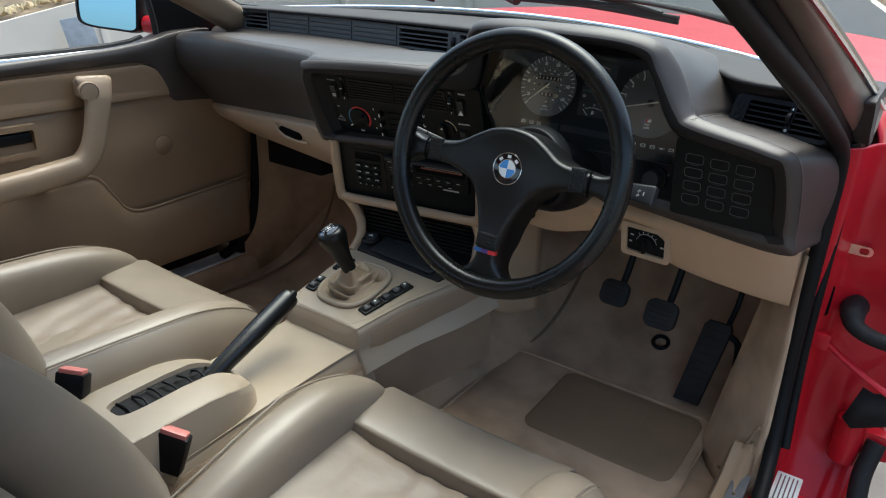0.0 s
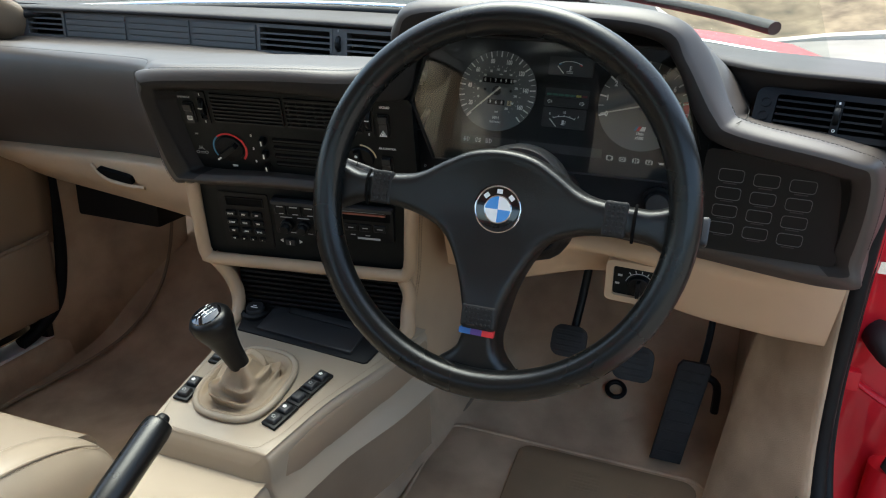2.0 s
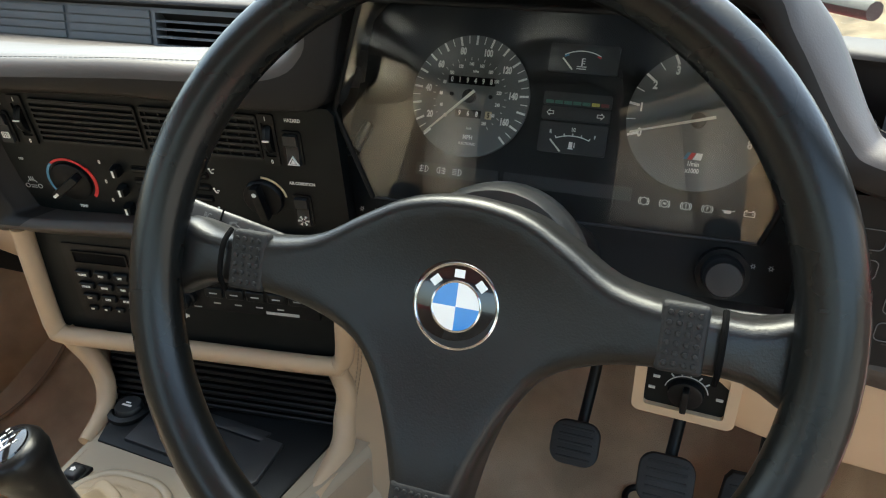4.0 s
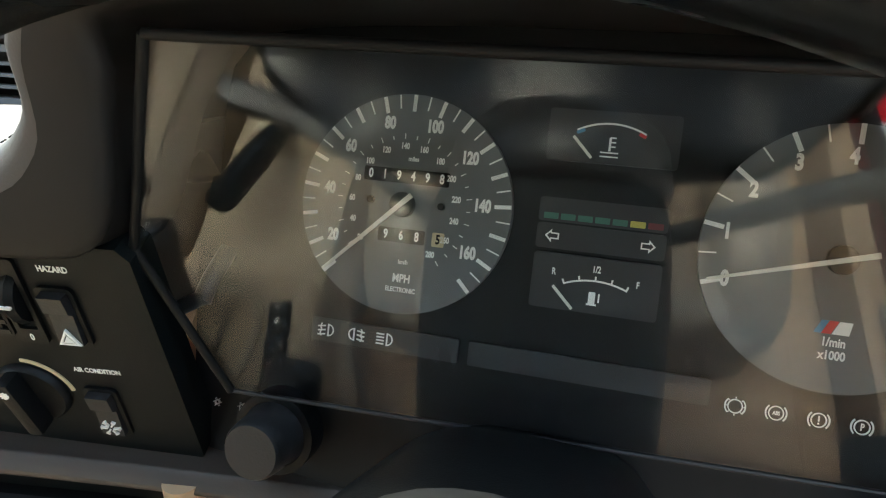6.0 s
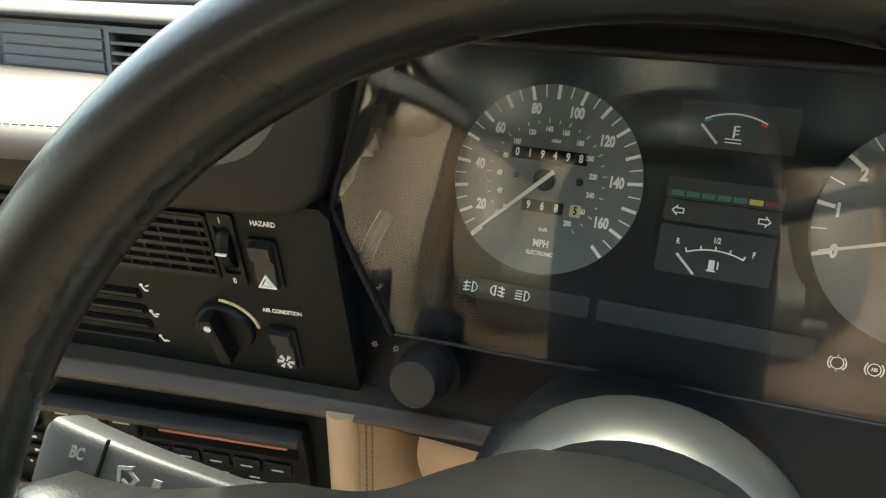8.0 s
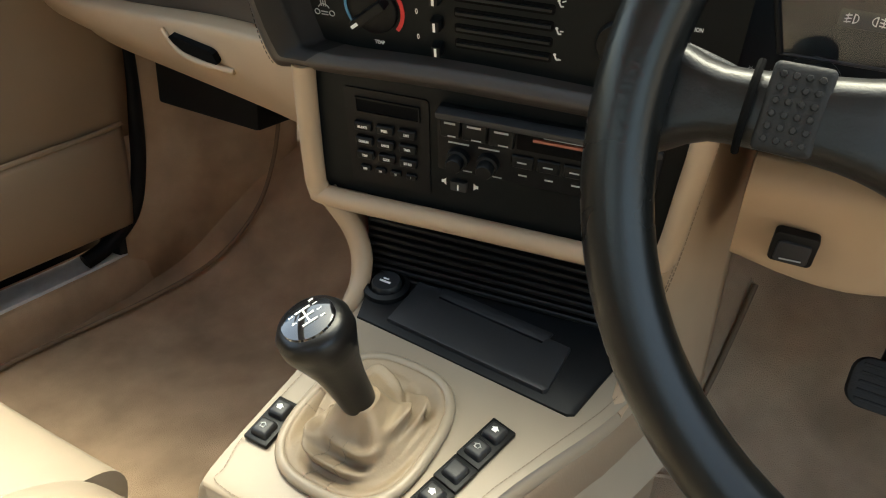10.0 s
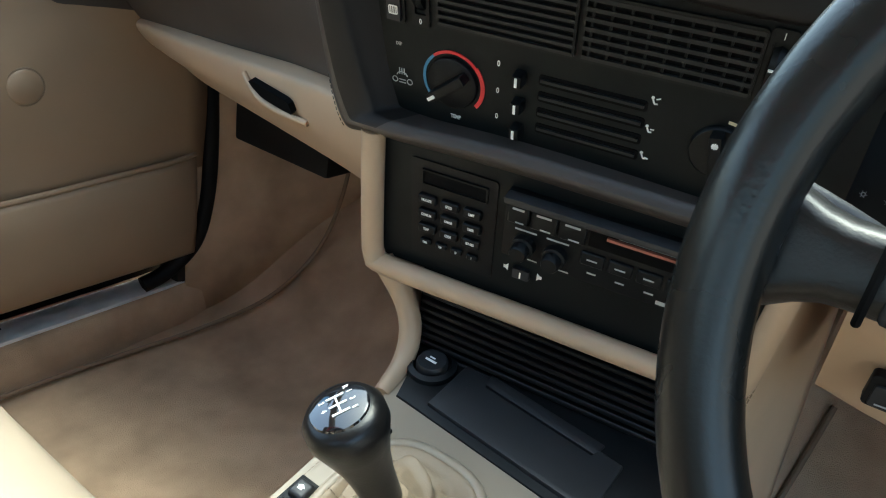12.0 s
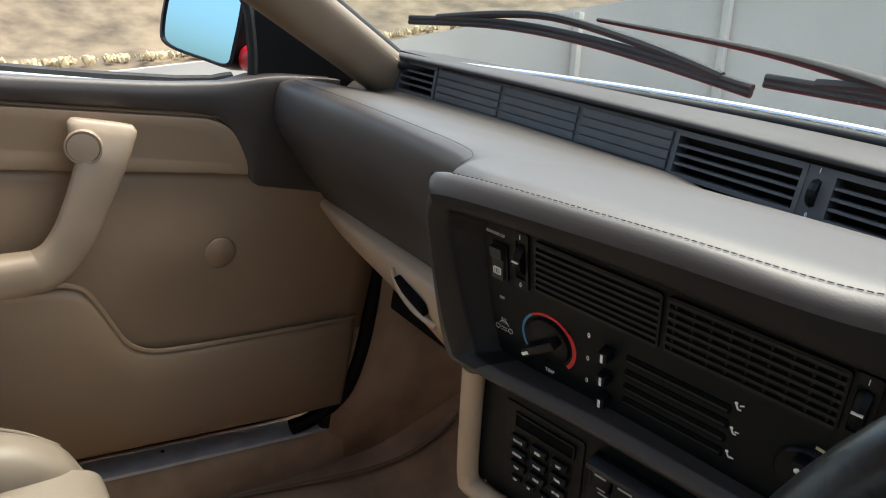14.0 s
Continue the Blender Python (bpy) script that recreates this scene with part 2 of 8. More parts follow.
def lathe(bm, profile, seg=32, m=ID):
    """Turn (radius, height) pairs round the frame's z axis."""
    rows = [[Vector((r * math.cos(a), r * math.sin(a), z)) for a in np.linspace(0, 2 * math.pi, seg, endpoint=False)] for r, z in profile]
    return skin(bm, rows, True, True, m)


def torus(bm, R, r, m=ID, seg=72, sec=16, flat=1.0):
    vs = []
    for i in range(seg):
        a = 2 * math.pi * i / seg
        vs.append([bm.verts.new(m @ Vector(((R + r * math.cos(b)) * math.cos(a), (R + r * math.cos(b)) * math.sin(a), r * flat * math.sin(b)))) for b in np.linspace(0, 2 * math.pi, sec, endpoint=False)])
    for i in range(seg):
        for j in range(sec):
            bm.faces.new((vs[i][j], vs[(i + 1) % seg][j], vs[(i + 1) % seg][(j + 1) % sec], vs[i][(j + 1) % sec]))


def letters(text, size, m, x, y, z, mat, parent, name="lettering", turn=0.0, wide=0.72, align="CENTER", bold=0.03):
    """Raised print in the built-in font, centred at (x, y) of the frame m."""
    cu = bpy.data.curves.new(name, "FONT")
    cu.body, cu.size, cu.align_x, cu.align_y, cu.extrude = text, size, align, "CENTER", 0.0001
    cu.resolution_u, cu.offset = 3, size * bold
    tmp = bpy.data.objects.new(name, cu)
    me = bpy.data.meshes.new_from_object(tmp)
    bpy.data.objects.remove(tmp)
    bpy.data.curves.remove(cu)
    me.transform(m @ Matrix.Translation((x, y, z)) @ Matrix.Rotation(radians(turn), 4, "Z") @ Matrix.Diagonal((wide, 1, 1, 1)))
    up, w = parent, Matrix()
    while up:
        w = up.matrix_basis @ w
        up = up.parent
    me.transform(w.inverted())
    me.materials.append(mat)
    me.name = name
    ob = new(name, me)
    ob.parent = parent
    return ob


def stitch(bm, pts, step=0.0045, length=0.003, width=0.0007, lift=(0, 0, 0.0004)):
    """Short threads along a line."""
    P = np.array(pts, float) + np.array(lift)
    seg = np.linalg.norm(np.diff(P, axis=0), axis=1)
    s = np.r_[0, np.cumsum(seg)]
    for a in np.arange(0, s[-1] - length, step):
        p = [Vector([np.interp(v, s, P[:, k]) for k in range(3)]) for v in (a, a + length)]
        d = (p[1] - p[0]).normalized()
        side = d.cross(Vector((0, 0, 1)))
        if side.length < 0.1:
            side = d.cross(Vector((0, 1, 0)))
        side = side.normalized() * width / 2
        up = side.cross(d).normalized() * width / 2
        vs = [bm.verts.new(q + o) for q in p for o in (side, up, -side, -up)]
        for i in range(4):
            bm.faces.new((vs[i], vs[(i + 1) % 4], vs[4 + (i + 1) % 4], vs[4 + i]))
        bm.faces.new(vs[:4][::-1])
        bm.faces.new(vs[4:])


B = bmesh.new

# ---------------------------------------------------------------- panel frames
CL = axes((0.373, 0.253, 0.908), 0, 15)        # instrument cluster
HT = axes((0.003, 0.158, 0.8685), 9.5, -20.3)    # heater panel
RD = axes((-0.056, 0.183, 0.708), 10.3, -15.5)  # radio panel
CN = axes((0.03, 0.043, 0.512), 0, 78)         # console top
WH = axes((0.347, -0.020, 0.850), 0, 15)       # steering wheel
OB = axes((0.618, 0.163, 0.832), -2, -12)      # warning panel right of the wheel

# ---------------------------------------------------------------- outside
GROUND = material("asphalt_gravel", (0.20, 0.185, 0.165), 0.9, grain=0.8, grain_size=60, vary=0.3, vary_size=1.5, detail=8)
EARTH = material("dry_earth_bank", (0.200, 0.150, 0.092), 0.95, grain=1.0, grain_size=14, vary=0.65, vary_size=3.5, detail=12)
CONCRETE = material("pale_concrete", (0.60, 0.55, 0.47), 0.85, grain=0.25, grain_size=60, vary=0.16, vary_size=0.9, detail=8)
bm = B()
box(bm, 0, 0, -0.19, 900, 900, 0.1)
ground = tagged(part("ground", bm, GROUND, smooth=False), "grey gritty tarmac yard", "ground", kind="structure")

# ---------------------------------------------------------------- body shell
bm = B()
loft(bm, [[(x, y, z) for x, z in ((-0.66, 1.16), (-0.60, 1.245), (-0.3, 1.275), (0, 1.28), (0.3, 1.275), (0.60, 1.245), (0.66, 1.16), (0.64, 1.20), (0.58, 1.262), (0.3, 1.295), (0, 1.30), (-0.3, 1.295), (-0.58, 1.262), (-0.64, 1.20))] for y in (-0.22, -0.7, -1.0, -1.5)], per=2, per_u=2)
tagged(part("ceiling", bm, material("headlining", (0.55, 0.50, 0.42), 0.9, grain=0.3, grain_size=700, vary=0.1)), "pale cloth headlining under the car roof", "ceiling", kind="structure")

# carpeted floor pan with the tunnel
bm = B()
ys = (-1.5, -0.6, -0.2, 0.1, 0.35, 0.46, 0.565, 0.68, 0.80)
zs = (0.25, 0.25, 0.25, 0.255, 0.262, 0.272, 0.322, 0.45, 0.62)
rows = []
for y, z in zip(ys, zs):
    f = min(max((y + 0.1) / 0.7, 0), 1)
    wr, wl = 0.125 + 0.085 * f, -0.125 - 0.10 * f
    top = 0.42 + 0.10 * f
    prof = [(-0.90, z - 0.11), (-0.80, z - 0.11), (-0.5, z - 0.09), (wl - 0.05, z - 0.04), (wl - 0.012, z - 0.028), (wl, z), (wl + 0.02, top), (0.0, top + 0.02), (wr - 0.055, top - 0.03), (wr - 0.012, z + 0.06), (wr + 0.012, z + 0.012), (wr + 0.05, z), (0.5, z), (0.70, z), (0.735, z)]
    rows.append([(x, y, zz) for x, zz in prof])
under = [[(x, y, z - 0.02) for x, y, z in r] for r in rows]
loops = [r + u[::-1] for r, u in zip(rows, under)]
R3 = smooth_line(np.array(loops).reshape(len(loops), -1), 5).reshape(-1, len(loops[0]), 3)
skin(bm, R3, True, True)
tagged(part("floor", bm, CARPET, angle=60), "worn tan carpet over floor and tunnel", "carpet", kind="structure")

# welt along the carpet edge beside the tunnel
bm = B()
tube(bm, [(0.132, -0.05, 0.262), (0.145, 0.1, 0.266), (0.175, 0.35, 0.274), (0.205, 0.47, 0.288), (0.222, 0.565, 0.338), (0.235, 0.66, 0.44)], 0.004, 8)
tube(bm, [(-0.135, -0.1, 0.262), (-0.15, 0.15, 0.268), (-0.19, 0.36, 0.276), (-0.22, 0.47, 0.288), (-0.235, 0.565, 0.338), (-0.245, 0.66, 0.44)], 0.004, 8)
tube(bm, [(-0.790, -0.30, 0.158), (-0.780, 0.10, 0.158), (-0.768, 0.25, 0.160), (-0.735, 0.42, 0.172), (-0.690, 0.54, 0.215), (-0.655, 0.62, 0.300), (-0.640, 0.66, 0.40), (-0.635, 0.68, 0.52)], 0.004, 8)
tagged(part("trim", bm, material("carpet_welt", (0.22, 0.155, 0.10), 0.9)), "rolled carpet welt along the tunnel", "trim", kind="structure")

# bulkhead and scuttle under the dashboard
bm = B()
box(bm, 0, 0.84, 0.58, 1.66, 0.04, 0.68)
tagged(part("wall_front", bm, RUBBER, smooth=False), "dark bulkhead behind the dashboard", "bulkhead", kind="structure")
bm = B()
box(bm, 0, -1.52, 0.54, 1.5, 0.04, 0.64)
tagged(part("wall_rear", bm, TRIM, smooth=False), "tan trimmed panel behind the seats", "rear panel", kind="structure")

# ---------------------------------------------------------------- dashboard
dash = thing("dashboard", (0, 0.3, 0.8), "dark brown stitched leather dashboard over beige lower panels", "dashboard")

crest = [(-0.15, 0.088, 0.92), (0, 0.117, 0.93), (0.125, 0.145, 0.936), (0.164, 0.148, 0.96), (0.17, 0.142, 0.996), (0.205, 0.135, 1.024), (0.37, 0.125, 1.03), (0.48, 0.128, 1.022),
         (0.51, 0.128, 0.99), (0.547, 0.124, 0.936), (0.572, 0.119, 0.921), (0.675, 0.112, 0.905), (0.706, 0.122, 0.885), (0.716, 0.168, 0.785), (0.7, 0.174, 0.757), (0.5, 0.205, 0.765),
         (0.3, 0.222, 0.768), (0, 0.168, 0.776), (-0.138, 0.138, 0.773), (-0.168, 0.13, 0.785), (-0.174, 0.096, 0.88), (-0.17, 0.089, 0.908)]
inner_front = [(-0.136, 0.093, 0.91), (0, 0.122, 0.914), (0.13, 0.15, 0.911), (0.18, 0.158, 0.922), (0.197, 0.15, 0.98), (0.218, 0.14, 1.008), (0.37, 0.129, 1.017), (0.465, 0.132, 1.01),
         (0.496, 0.132, 0.985), (0.528, 0.128, 0.928), (0.56, 0.123, 0.906), (0.665, 0.118, 0.89), (0.69, 0.13, 0.875), (0.697, 0.168, 0.792), (0.685, 0.178, 0.77), (0.5, 0.21, 0.778),
         (0.3, 0.227, 0.777), (0, 0.172, 0.785), (-0.127, 0.143, 0.782), (-0.15, 0.137, 0.796), (-0.159, 0.103, 0.878), (-0.155, 0.095, 0.899)]
inner_back = [(-0.118, 0.14, 0.9), (0, 0.163, 0.905), (0.125, 0.18, 0.902), (0.168, 0.215, 0.908), (0.176, 0.25, 0.97), (0.2, 0.28, 0.998), (0.37, 0.285, 1.005), (0.5, 0.282, 1),
         (0.545, 0.272, 0.975), (0.552, 0.25, 0.92), (0.56, 0.15, 0.9), (0.66, 0.148, 0.884), (0.682, 0.155, 0.87), (0.688, 0.178, 0.8), (0.675, 0.2, 0.778), (0.5, 0.235, 0.786),
         (0.3, 0.245, 0.782), (0, 0.205, 0.793), (-0.112, 0.188, 0.791), (-0.131, 0.177, 0.804), (-0.136, 0.144, 0.873), (-0.132, 0.14, 0.891)]
outer_front = [(-0.158, 0.097, 0.932), (0, 0.126, 0.942), (0.112, 0.156, 0.946), (0.155, 0.162, 0.966), (0.163, 0.157, 1.004), (0.2, 0.155, 1.035), (0.37, 0.145, 1.041), (0.48, 0.15, 1.034),
         (0.525, 0.15, 1.002), (0.56, 0.146, 0.944), (0.58, 0.137, 0.931), (0.68, 0.13, 0.914), (0.718, 0.138, 0.89), (0.728, 0.178, 0.78), (0.712, 0.184, 0.744), (0.5, 0.215, 0.752),
         (0.3, 0.23, 0.762), (0, 0.176, 0.769), (-0.142, 0.148, 0.767), (-0.18, 0.143, 0.775), (-0.19, 0.118, 0.88), (-0.186, 0.103, 0.915)]
outer_back = [(-0.22, 0.445, 0.895), (0, 0.45, 0.895), (0.125, 0.45, 0.9), (0.158, 0.445, 0.96), (0.172, 0.44, 0.985), (0.215, 0.44, 1.005), (0.37, 0.44, 1.008), (0.5, 0.445, 0.985),
         (0.58, 0.42, 0.945), (0.596, 0.34, 0.925), (0.596, 0.272, 0.915), (0.69, 0.25, 0.908), (0.752, 0.245, 0.885), (0.758, 0.275, 0.78), (0.735, 0.3, 0.735), (0.5, 0.32, 0.738),
         (0.3, 0.32, 0.748), (0, 0.3, 0.763), (-0.15, 0.3, 0.764), (-0.22, 0.3, 0.775), (-0.24, 0.3, 0.88), (-0.238, 0.4, 0.889)]
bm = B()
rows = [smooth_line(r, 6, True) for r in (inner_back, inner_front, crest, outer_front, outer_back)]
lips = [rows[0], rows[0] * 0.25 + rows[1] * 0.75, rows[1], rows[2], rows[3], rows[3] * 0.93 + rows[4] * 0.07 - np.array((0, 0, 0.003)), rows[3] * 0.7 + rows[4] * 0.3, rows[4]]
R3 = smooth_line(np.array(lips).reshape(len(lips), -1), 5).reshape(-1, len(rows[0]), 3)
skin(bm, R3[14:], True, False)
part("binnacle", bm, DARK, dash, "dark brown leather binnacle with stitched edge", angle=75)
bm = B()
skin(bm, [r[84:109] for r in R3[:15]], False, False)
part("binnacle_lip", bm, DARK, dash, angle=75)
# inner walls of the hood, their shade put into a darker leather colour
bm = B()
skin(bm, [np.concatenate((r[108:], r[:85])) for r in R3[:15]], False, False)
part("binnacle_inside", bm, HOOD_SHADE, dash, "inside of the binnacle, leather darkened for shade", angle=75)
edge_line = smooth_line(outer_front, 6, True)
bm = B()
stitch(bm, edge_line[:20], lift=(0, -0.0008, 0.0005))
part("stitching", bm, DTHREAD, dash, smooth=False)
bm = B()
stitch(bm, edge_line[54:78], lift=(0, -0.002, 0.0008))
part("stitching", bm, DTHREAD, dash, smooth=False)
bm = B()
stitch(bm, edge_line[112:], lift=(-0.0012, -0.0015, 0))
part("stitching", bm, DTHREAD, dash, smooth=False)
bm = B()
stitch(bm, smooth_line([(0.569, 0.293, 0.957), (0.577, 0.290, 0.940), (0.586, 0.262, 0.9265), (0.582, 0.200, 0.9285), (0.576, 0.150, 0.9305), (0.565, 0.121, 0.9290)], 6), 0.0045, 0.003, 0.0011, (0, -0.001, 0.0014))
part("stitching", bm, DTHREAD, dash, smooth=False)

# padded passenger side
bm = B()
secs = []
for x, yf, zt, yb, zb in ((-0.800, 0.245, 0.900, 0.345, 0.715), (-0.715, 0.222, 0.912, 0.330, 0.722), (-0.55, 0.208, 0.918, 0.305, 0.735), (-0.38, 0.196, 0.921, 0.275, 0.750), (-0.265, 0.180, 0.923, 0.235, 0.762), (-0.215, 0.150, 0.925, 0.205, 0.768), (-0.187, 0.116, 0.927, 0.18, 0.80), (-0.165, 0.107, 0.928, 0.185, 0.855), (-0.145, 0.1045, 0.929, 0.19, 0.897), (-0.11, 0.1095, 0.931, 0.20, 0.912), (-0.07, 0.116, 0.933, 0.21, 0.914), (0.02, 0.133, 0.937, 0.22, 0.916), (0.12, 0.160, 0.940, 0.24, 0.916), (0.150, 0.172, 0.943, 0.25, 0.918), (0.168, 0.200, 0.945, 0.26, 0.918)):
    mid = (yf + yb) / 2
    secs.append([(x, 0.46, zb + 0.01), (x, 0.455 if x > -0.7 else 0.40, 0.912 if x > -0.7 else 0.908), (x, 0.36, zt + 0.002), (x, yf + 0.05, zt + 0.008), (x, yf + 0.012, zt + 0.004), (x, yf, zt - min(0.014, 0.3 * (zt - zb))), (x, yf + 0.004, zt - min(0.06, 0.45 * (zt - zb))),
                 (x, mid - 0.012, (zt + zb) / 2 - 0.015), (x, yb - 0.012, zb + 0.022), (x, yb + 0.01, zb + 0.002), (x, yb + 0.05, zb)])
loft(bm, secs, per=6, per_u=4)
part("passenger_pad", bm, DARK, dash, angle=60)
bm = B()
line = smooth_line([(-0.715, 0.236, 0.9175), (-0.55, 0.222, 0.9235), (-0.38, 0.210, 0.9265), (-0.275, 0.196, 0.9285), (-0.222, 0.168, 0.931), (-0.186, 0.125, 0.932)], 8)
stitch(bm, line, lift=(0, 0, 0.0012))
part("stitching", bm, DTHREAD, dash, smooth=False)

# ledge under the windscreen
bm = B()
secs = []
for x in (-0.78, -0.60, -0.3, 0, 0.3, 0.45, 0.53, 0.60, 0.70, 0.78):
    c = (x / 0.78) ** 2
    y0 = 0.438 - 0.055 * c - 0.16 * min(max((x - 0.47) / 0.12, 0), 1)
    secs.append([(x, y0 + 0.012, 0.970 - 0.008 * c), (x, y0 - 0.002, 0.977 - 0.008 * c), (x, y0 + 0.005, 0.985 - 0.010 * c), (x, y0 + 0.05, 0.990 - 0.012 * c), (x, y0 + 0.13, 0.992 - 0.012 * c), (x, y0 + 0.17, 0.985 - 0.012 * c), (x, y0 + 0.17, 0.90), (x, y0 + 0.08, 0.90)])
loft(bm, secs, per=5, per_u=3)
part("ledge", bm, LEDGE, dash, angle=60)

# vent strip across the dash
bm = B()
loft(bm, [[(x, 0.462 - 0.055 * (x / 0.78) ** 2, z) for z in (0.915, 0.98)] + [(x, 0.470 - 0.055 * (x / 0.78) ** 2, z) for z in (0.98, 0.915)] for x in (-0.76, -0.4, 0.0, 0.24)], per=4, per_u=1)
strip = part("vent_strip", bm, VOID, dash)


def strip_y(x):
    return 0.440 - 0.055 * (x / 0.78) ** 2


def strip_piece(bm, x0, x1, z0, z1, d0, d1):
    """A bar that follows the strip's curve: d0, d1 are depths behind its front."""
    secs = []
    for x in np.linspace(x0, x1, 4):
        y = strip_y(x)
        secs.append([(x, y + d0, z0), (x, y + d0, z1), (x, y + d1, z1), (x, y + d1, z0)])
    skin(bm, secs, True, True)


def vent_frame(x0, x1):
    bm = B()
    strip_piece(bm, x0, x1, 0.966, 0.972, 0, 0.02)
    strip_piece(bm, x0, x1, 0.922, 0.927, 0, 0.02)
    strip_piece(bm, x0, x0 + 0.005, 0.922, 0.972, 0, 0.02)
    strip_piece(bm, x1 - 0.005, x1, 0.922, 0.972, 0, 0.02)
    part("vent_frame", bm, GREYV, strip, smooth=False)
    for k in range(3):
        z = 0.9365 + k * 0.0098
        bm = B()
        strip_piece(bm, x0 + 0.005, x1 - 0.005, z - 0.0014, z + 0.0014, 0.001, 0.012)
        part("slat", bm, GREYV, strip, smooth=False)


def blank(x0, x1):
    bm = B()
    strip_piece(bm, x0, x1, 0.922, 0.972, 0.003, 0.02)
    part("blank_panel", bm, GREYV, strip, smooth=False)
    for k in range(4):
        z = 0.9275 + k * 0.0106
        bm = B()
        strip_piece(bm, x0 + 0.004, x1 - 0.004, z, z + 0.0088, 0.0, 0.004)
        part("rib", bm, GREYV, strip, smooth=False)


def thumb(x):
    bm = B()
    strip_piece(bm, x - 0.011, x + 0.011, 0.922, 0.972, 0.001, 0.02)
    part("wheel_housing", bm, GREYV, strip, smooth=False)
    bm = B()
    m = Matrix.Translation((x, strip_y(x) + 0.008, 0.947)) @ Matrix.Rotation(radians(90), 4, "Y")
    lathe(bm, [(0.004, -0.004), (0.014, -0.004), (0.0155, 0), (0.014, 0.004), (0.004, 0.004)], 14, m)
    part("thumbwheel", bm, BLACK, strip, smooth=False)
    f = axes((x, strip_y(x), 0.947), 0, 0)
    letters("I", 0.006, f, 0, 0.021, 0.0002, WHITE, strip)
    letters("0", 0.006, f, 0, -0.021, 0.0002, WHITE, strip)


vent_frame(-0.752, -0.715)
thumb(-0.705)
vent_frame(-0.694, -0.610)
blank(-0.610, -0.478)
blank(-0.478, -0.345)
blank(-0.345, -0.212)
vent_frame(-0.212, -0.068)
thumb(-0.057)
vent_frame(-0.046, 0.095)
blank(0.095, 0.215)

# vent in the driver's corner
VR = axes((0.667, 0.236, 0.930), -14, 22)
bm = B()
ring(bm, rrect(-0.078, -0.026, 0.072, 0.026, 0.010), rrect(-0.055, -0.019, 0.066, 0.019, 0.004), -0.02, 0.003, VR)
corner = part("corner_vent", bm, BLACK, dash)
bm = B()
plate(bm, rrect(-0.060, -0.022, 0.068, 0.022, 0.004), -0.03, -0.016, VR)
part("duct", bm, VOID, corner, smooth=False)
for k in range(4):
    for x0, x1 in ((-0.054, 0.006), (0.016, 0.065)):
        bm = B()
        box(bm, (x0 + x1) / 2, -0.0125 + k * 0.0083, -0.004, x1 - x0, 0.0026, 0.012, VR)
        part("slat", bm, BLACK, corner, smooth=False)
bm = B()
box(bm, 0.011, 0, -0.004, 0.009, 0.040, 0.012, VR, 0.001)
lathe(bm, [(0.003, -0.003), (0.011, -0.003), (0.0118, 0), (0.011, 0.003), (0.003, 0.003)], 14, VR @ Matrix.Translation((0.011, 0.002, 0.0)) @ Matrix.Rotation(radians(90), 4, "Y"))
part("thumbwheel", bm, BLACK, corner)
bm = B()
bar(bm, 0.011, 0.0145, 0.011, 0.0175, 0.002, 0.002, 0.0028, VR)
part("mark", bm, WHITE, corner, smooth=False)
bm = B()
ring(bm, circle(0.011, -0.016, 0.0018, 10), circle(0.011, -0.016, 0.0011, 10), 0.002, 0.0028, VR)
part("zero_mark", bm, WHITE, corner, smooth=False)
bm = B()
for y in (0.008, -0.008):
    ring(bm, circle(-0.066, y, 0.0058, 16), circle(-0.066, y, 0.0048, 16), 0.003, 0.0042, VR)
part("stud_ring", bm, BLACK, corner)

# glovebox and lower passenger panel
glove = thing("glovebox", (-0.45, 0.30, 0.69), "beige leather glovebox lid with recessed handle", "glovebox")
bm = B()
secs = []
for x, yt, zt, yb, zb in ((-0.80, 0.350, 0.722, 0.43, 0.645), (-0.68, 0.322, 0.728, 0.385, 0.648), (-0.5, 0.290, 0.740, 0.345, 0.650), (-0.3, 0.245, 0.758, 0.300, 0.652), (-0.17, 0.195, 0.765, 0.255, 0.655)):
    secs.append([(x, yb + 0.10, zt), (x, yt + 0.03, zt + 0.006), (x, yt, zt), (x, yt - 0.008, zt - 0.012), (x, (yt + yb) / 2 - 0.022, (zt + zb) / 2), (x, yb - 0.02, zb + 0.016), (x, yb, zb), (x, yb + 0.03, zb), (x, yb + 0.10, zb + 0.02)])
loft(bm, secs, per=5, per_u=4)
part("lid", bm, BEIGE, glove, angle=60)
GH = axes((-0.405, 0.2635, 0.714), -12.5, -27)
# flat dark plate paints the shade of the finger recess on the lid
bm = B()
plate(bm, [(-0.030, 0.003), (-0.014, -0.006), (0.050, -0.007), (0.056, -0.002), (0.056, 0.009), (0.050, 0.012), (-0.026, 0.014), (-0.034, 0.010)], -0.006, 0.0012, GH)
part("recess", bm, VOID, glove, "dark plate standing for the shaded finger recess", smooth=False)
bm = B()
tube(bm, smooth_line([GH @ Vector(p) for p in ((-0.050, 0.014, -0.004), (-0.036, 0.002, 0.000), (-0.018, -0.008, 0.002), (0.020, -0.010, 0.003), (0.055, -0.009, 0.001), (0.075, -0.012, -0.004))], 5), 0.0036, 10, 1)
part("handle", bm, BEIGE, glove)

# dark foot vent under the glovebox
bm = B()
box(bm, -0.585, 0.50, 0.610, 0.21, 0.10, 0.124, bevel=0.006)
tagged(part("foot_vent", bm, BLACK), "black heater outlet under the glovebox", "air duct")

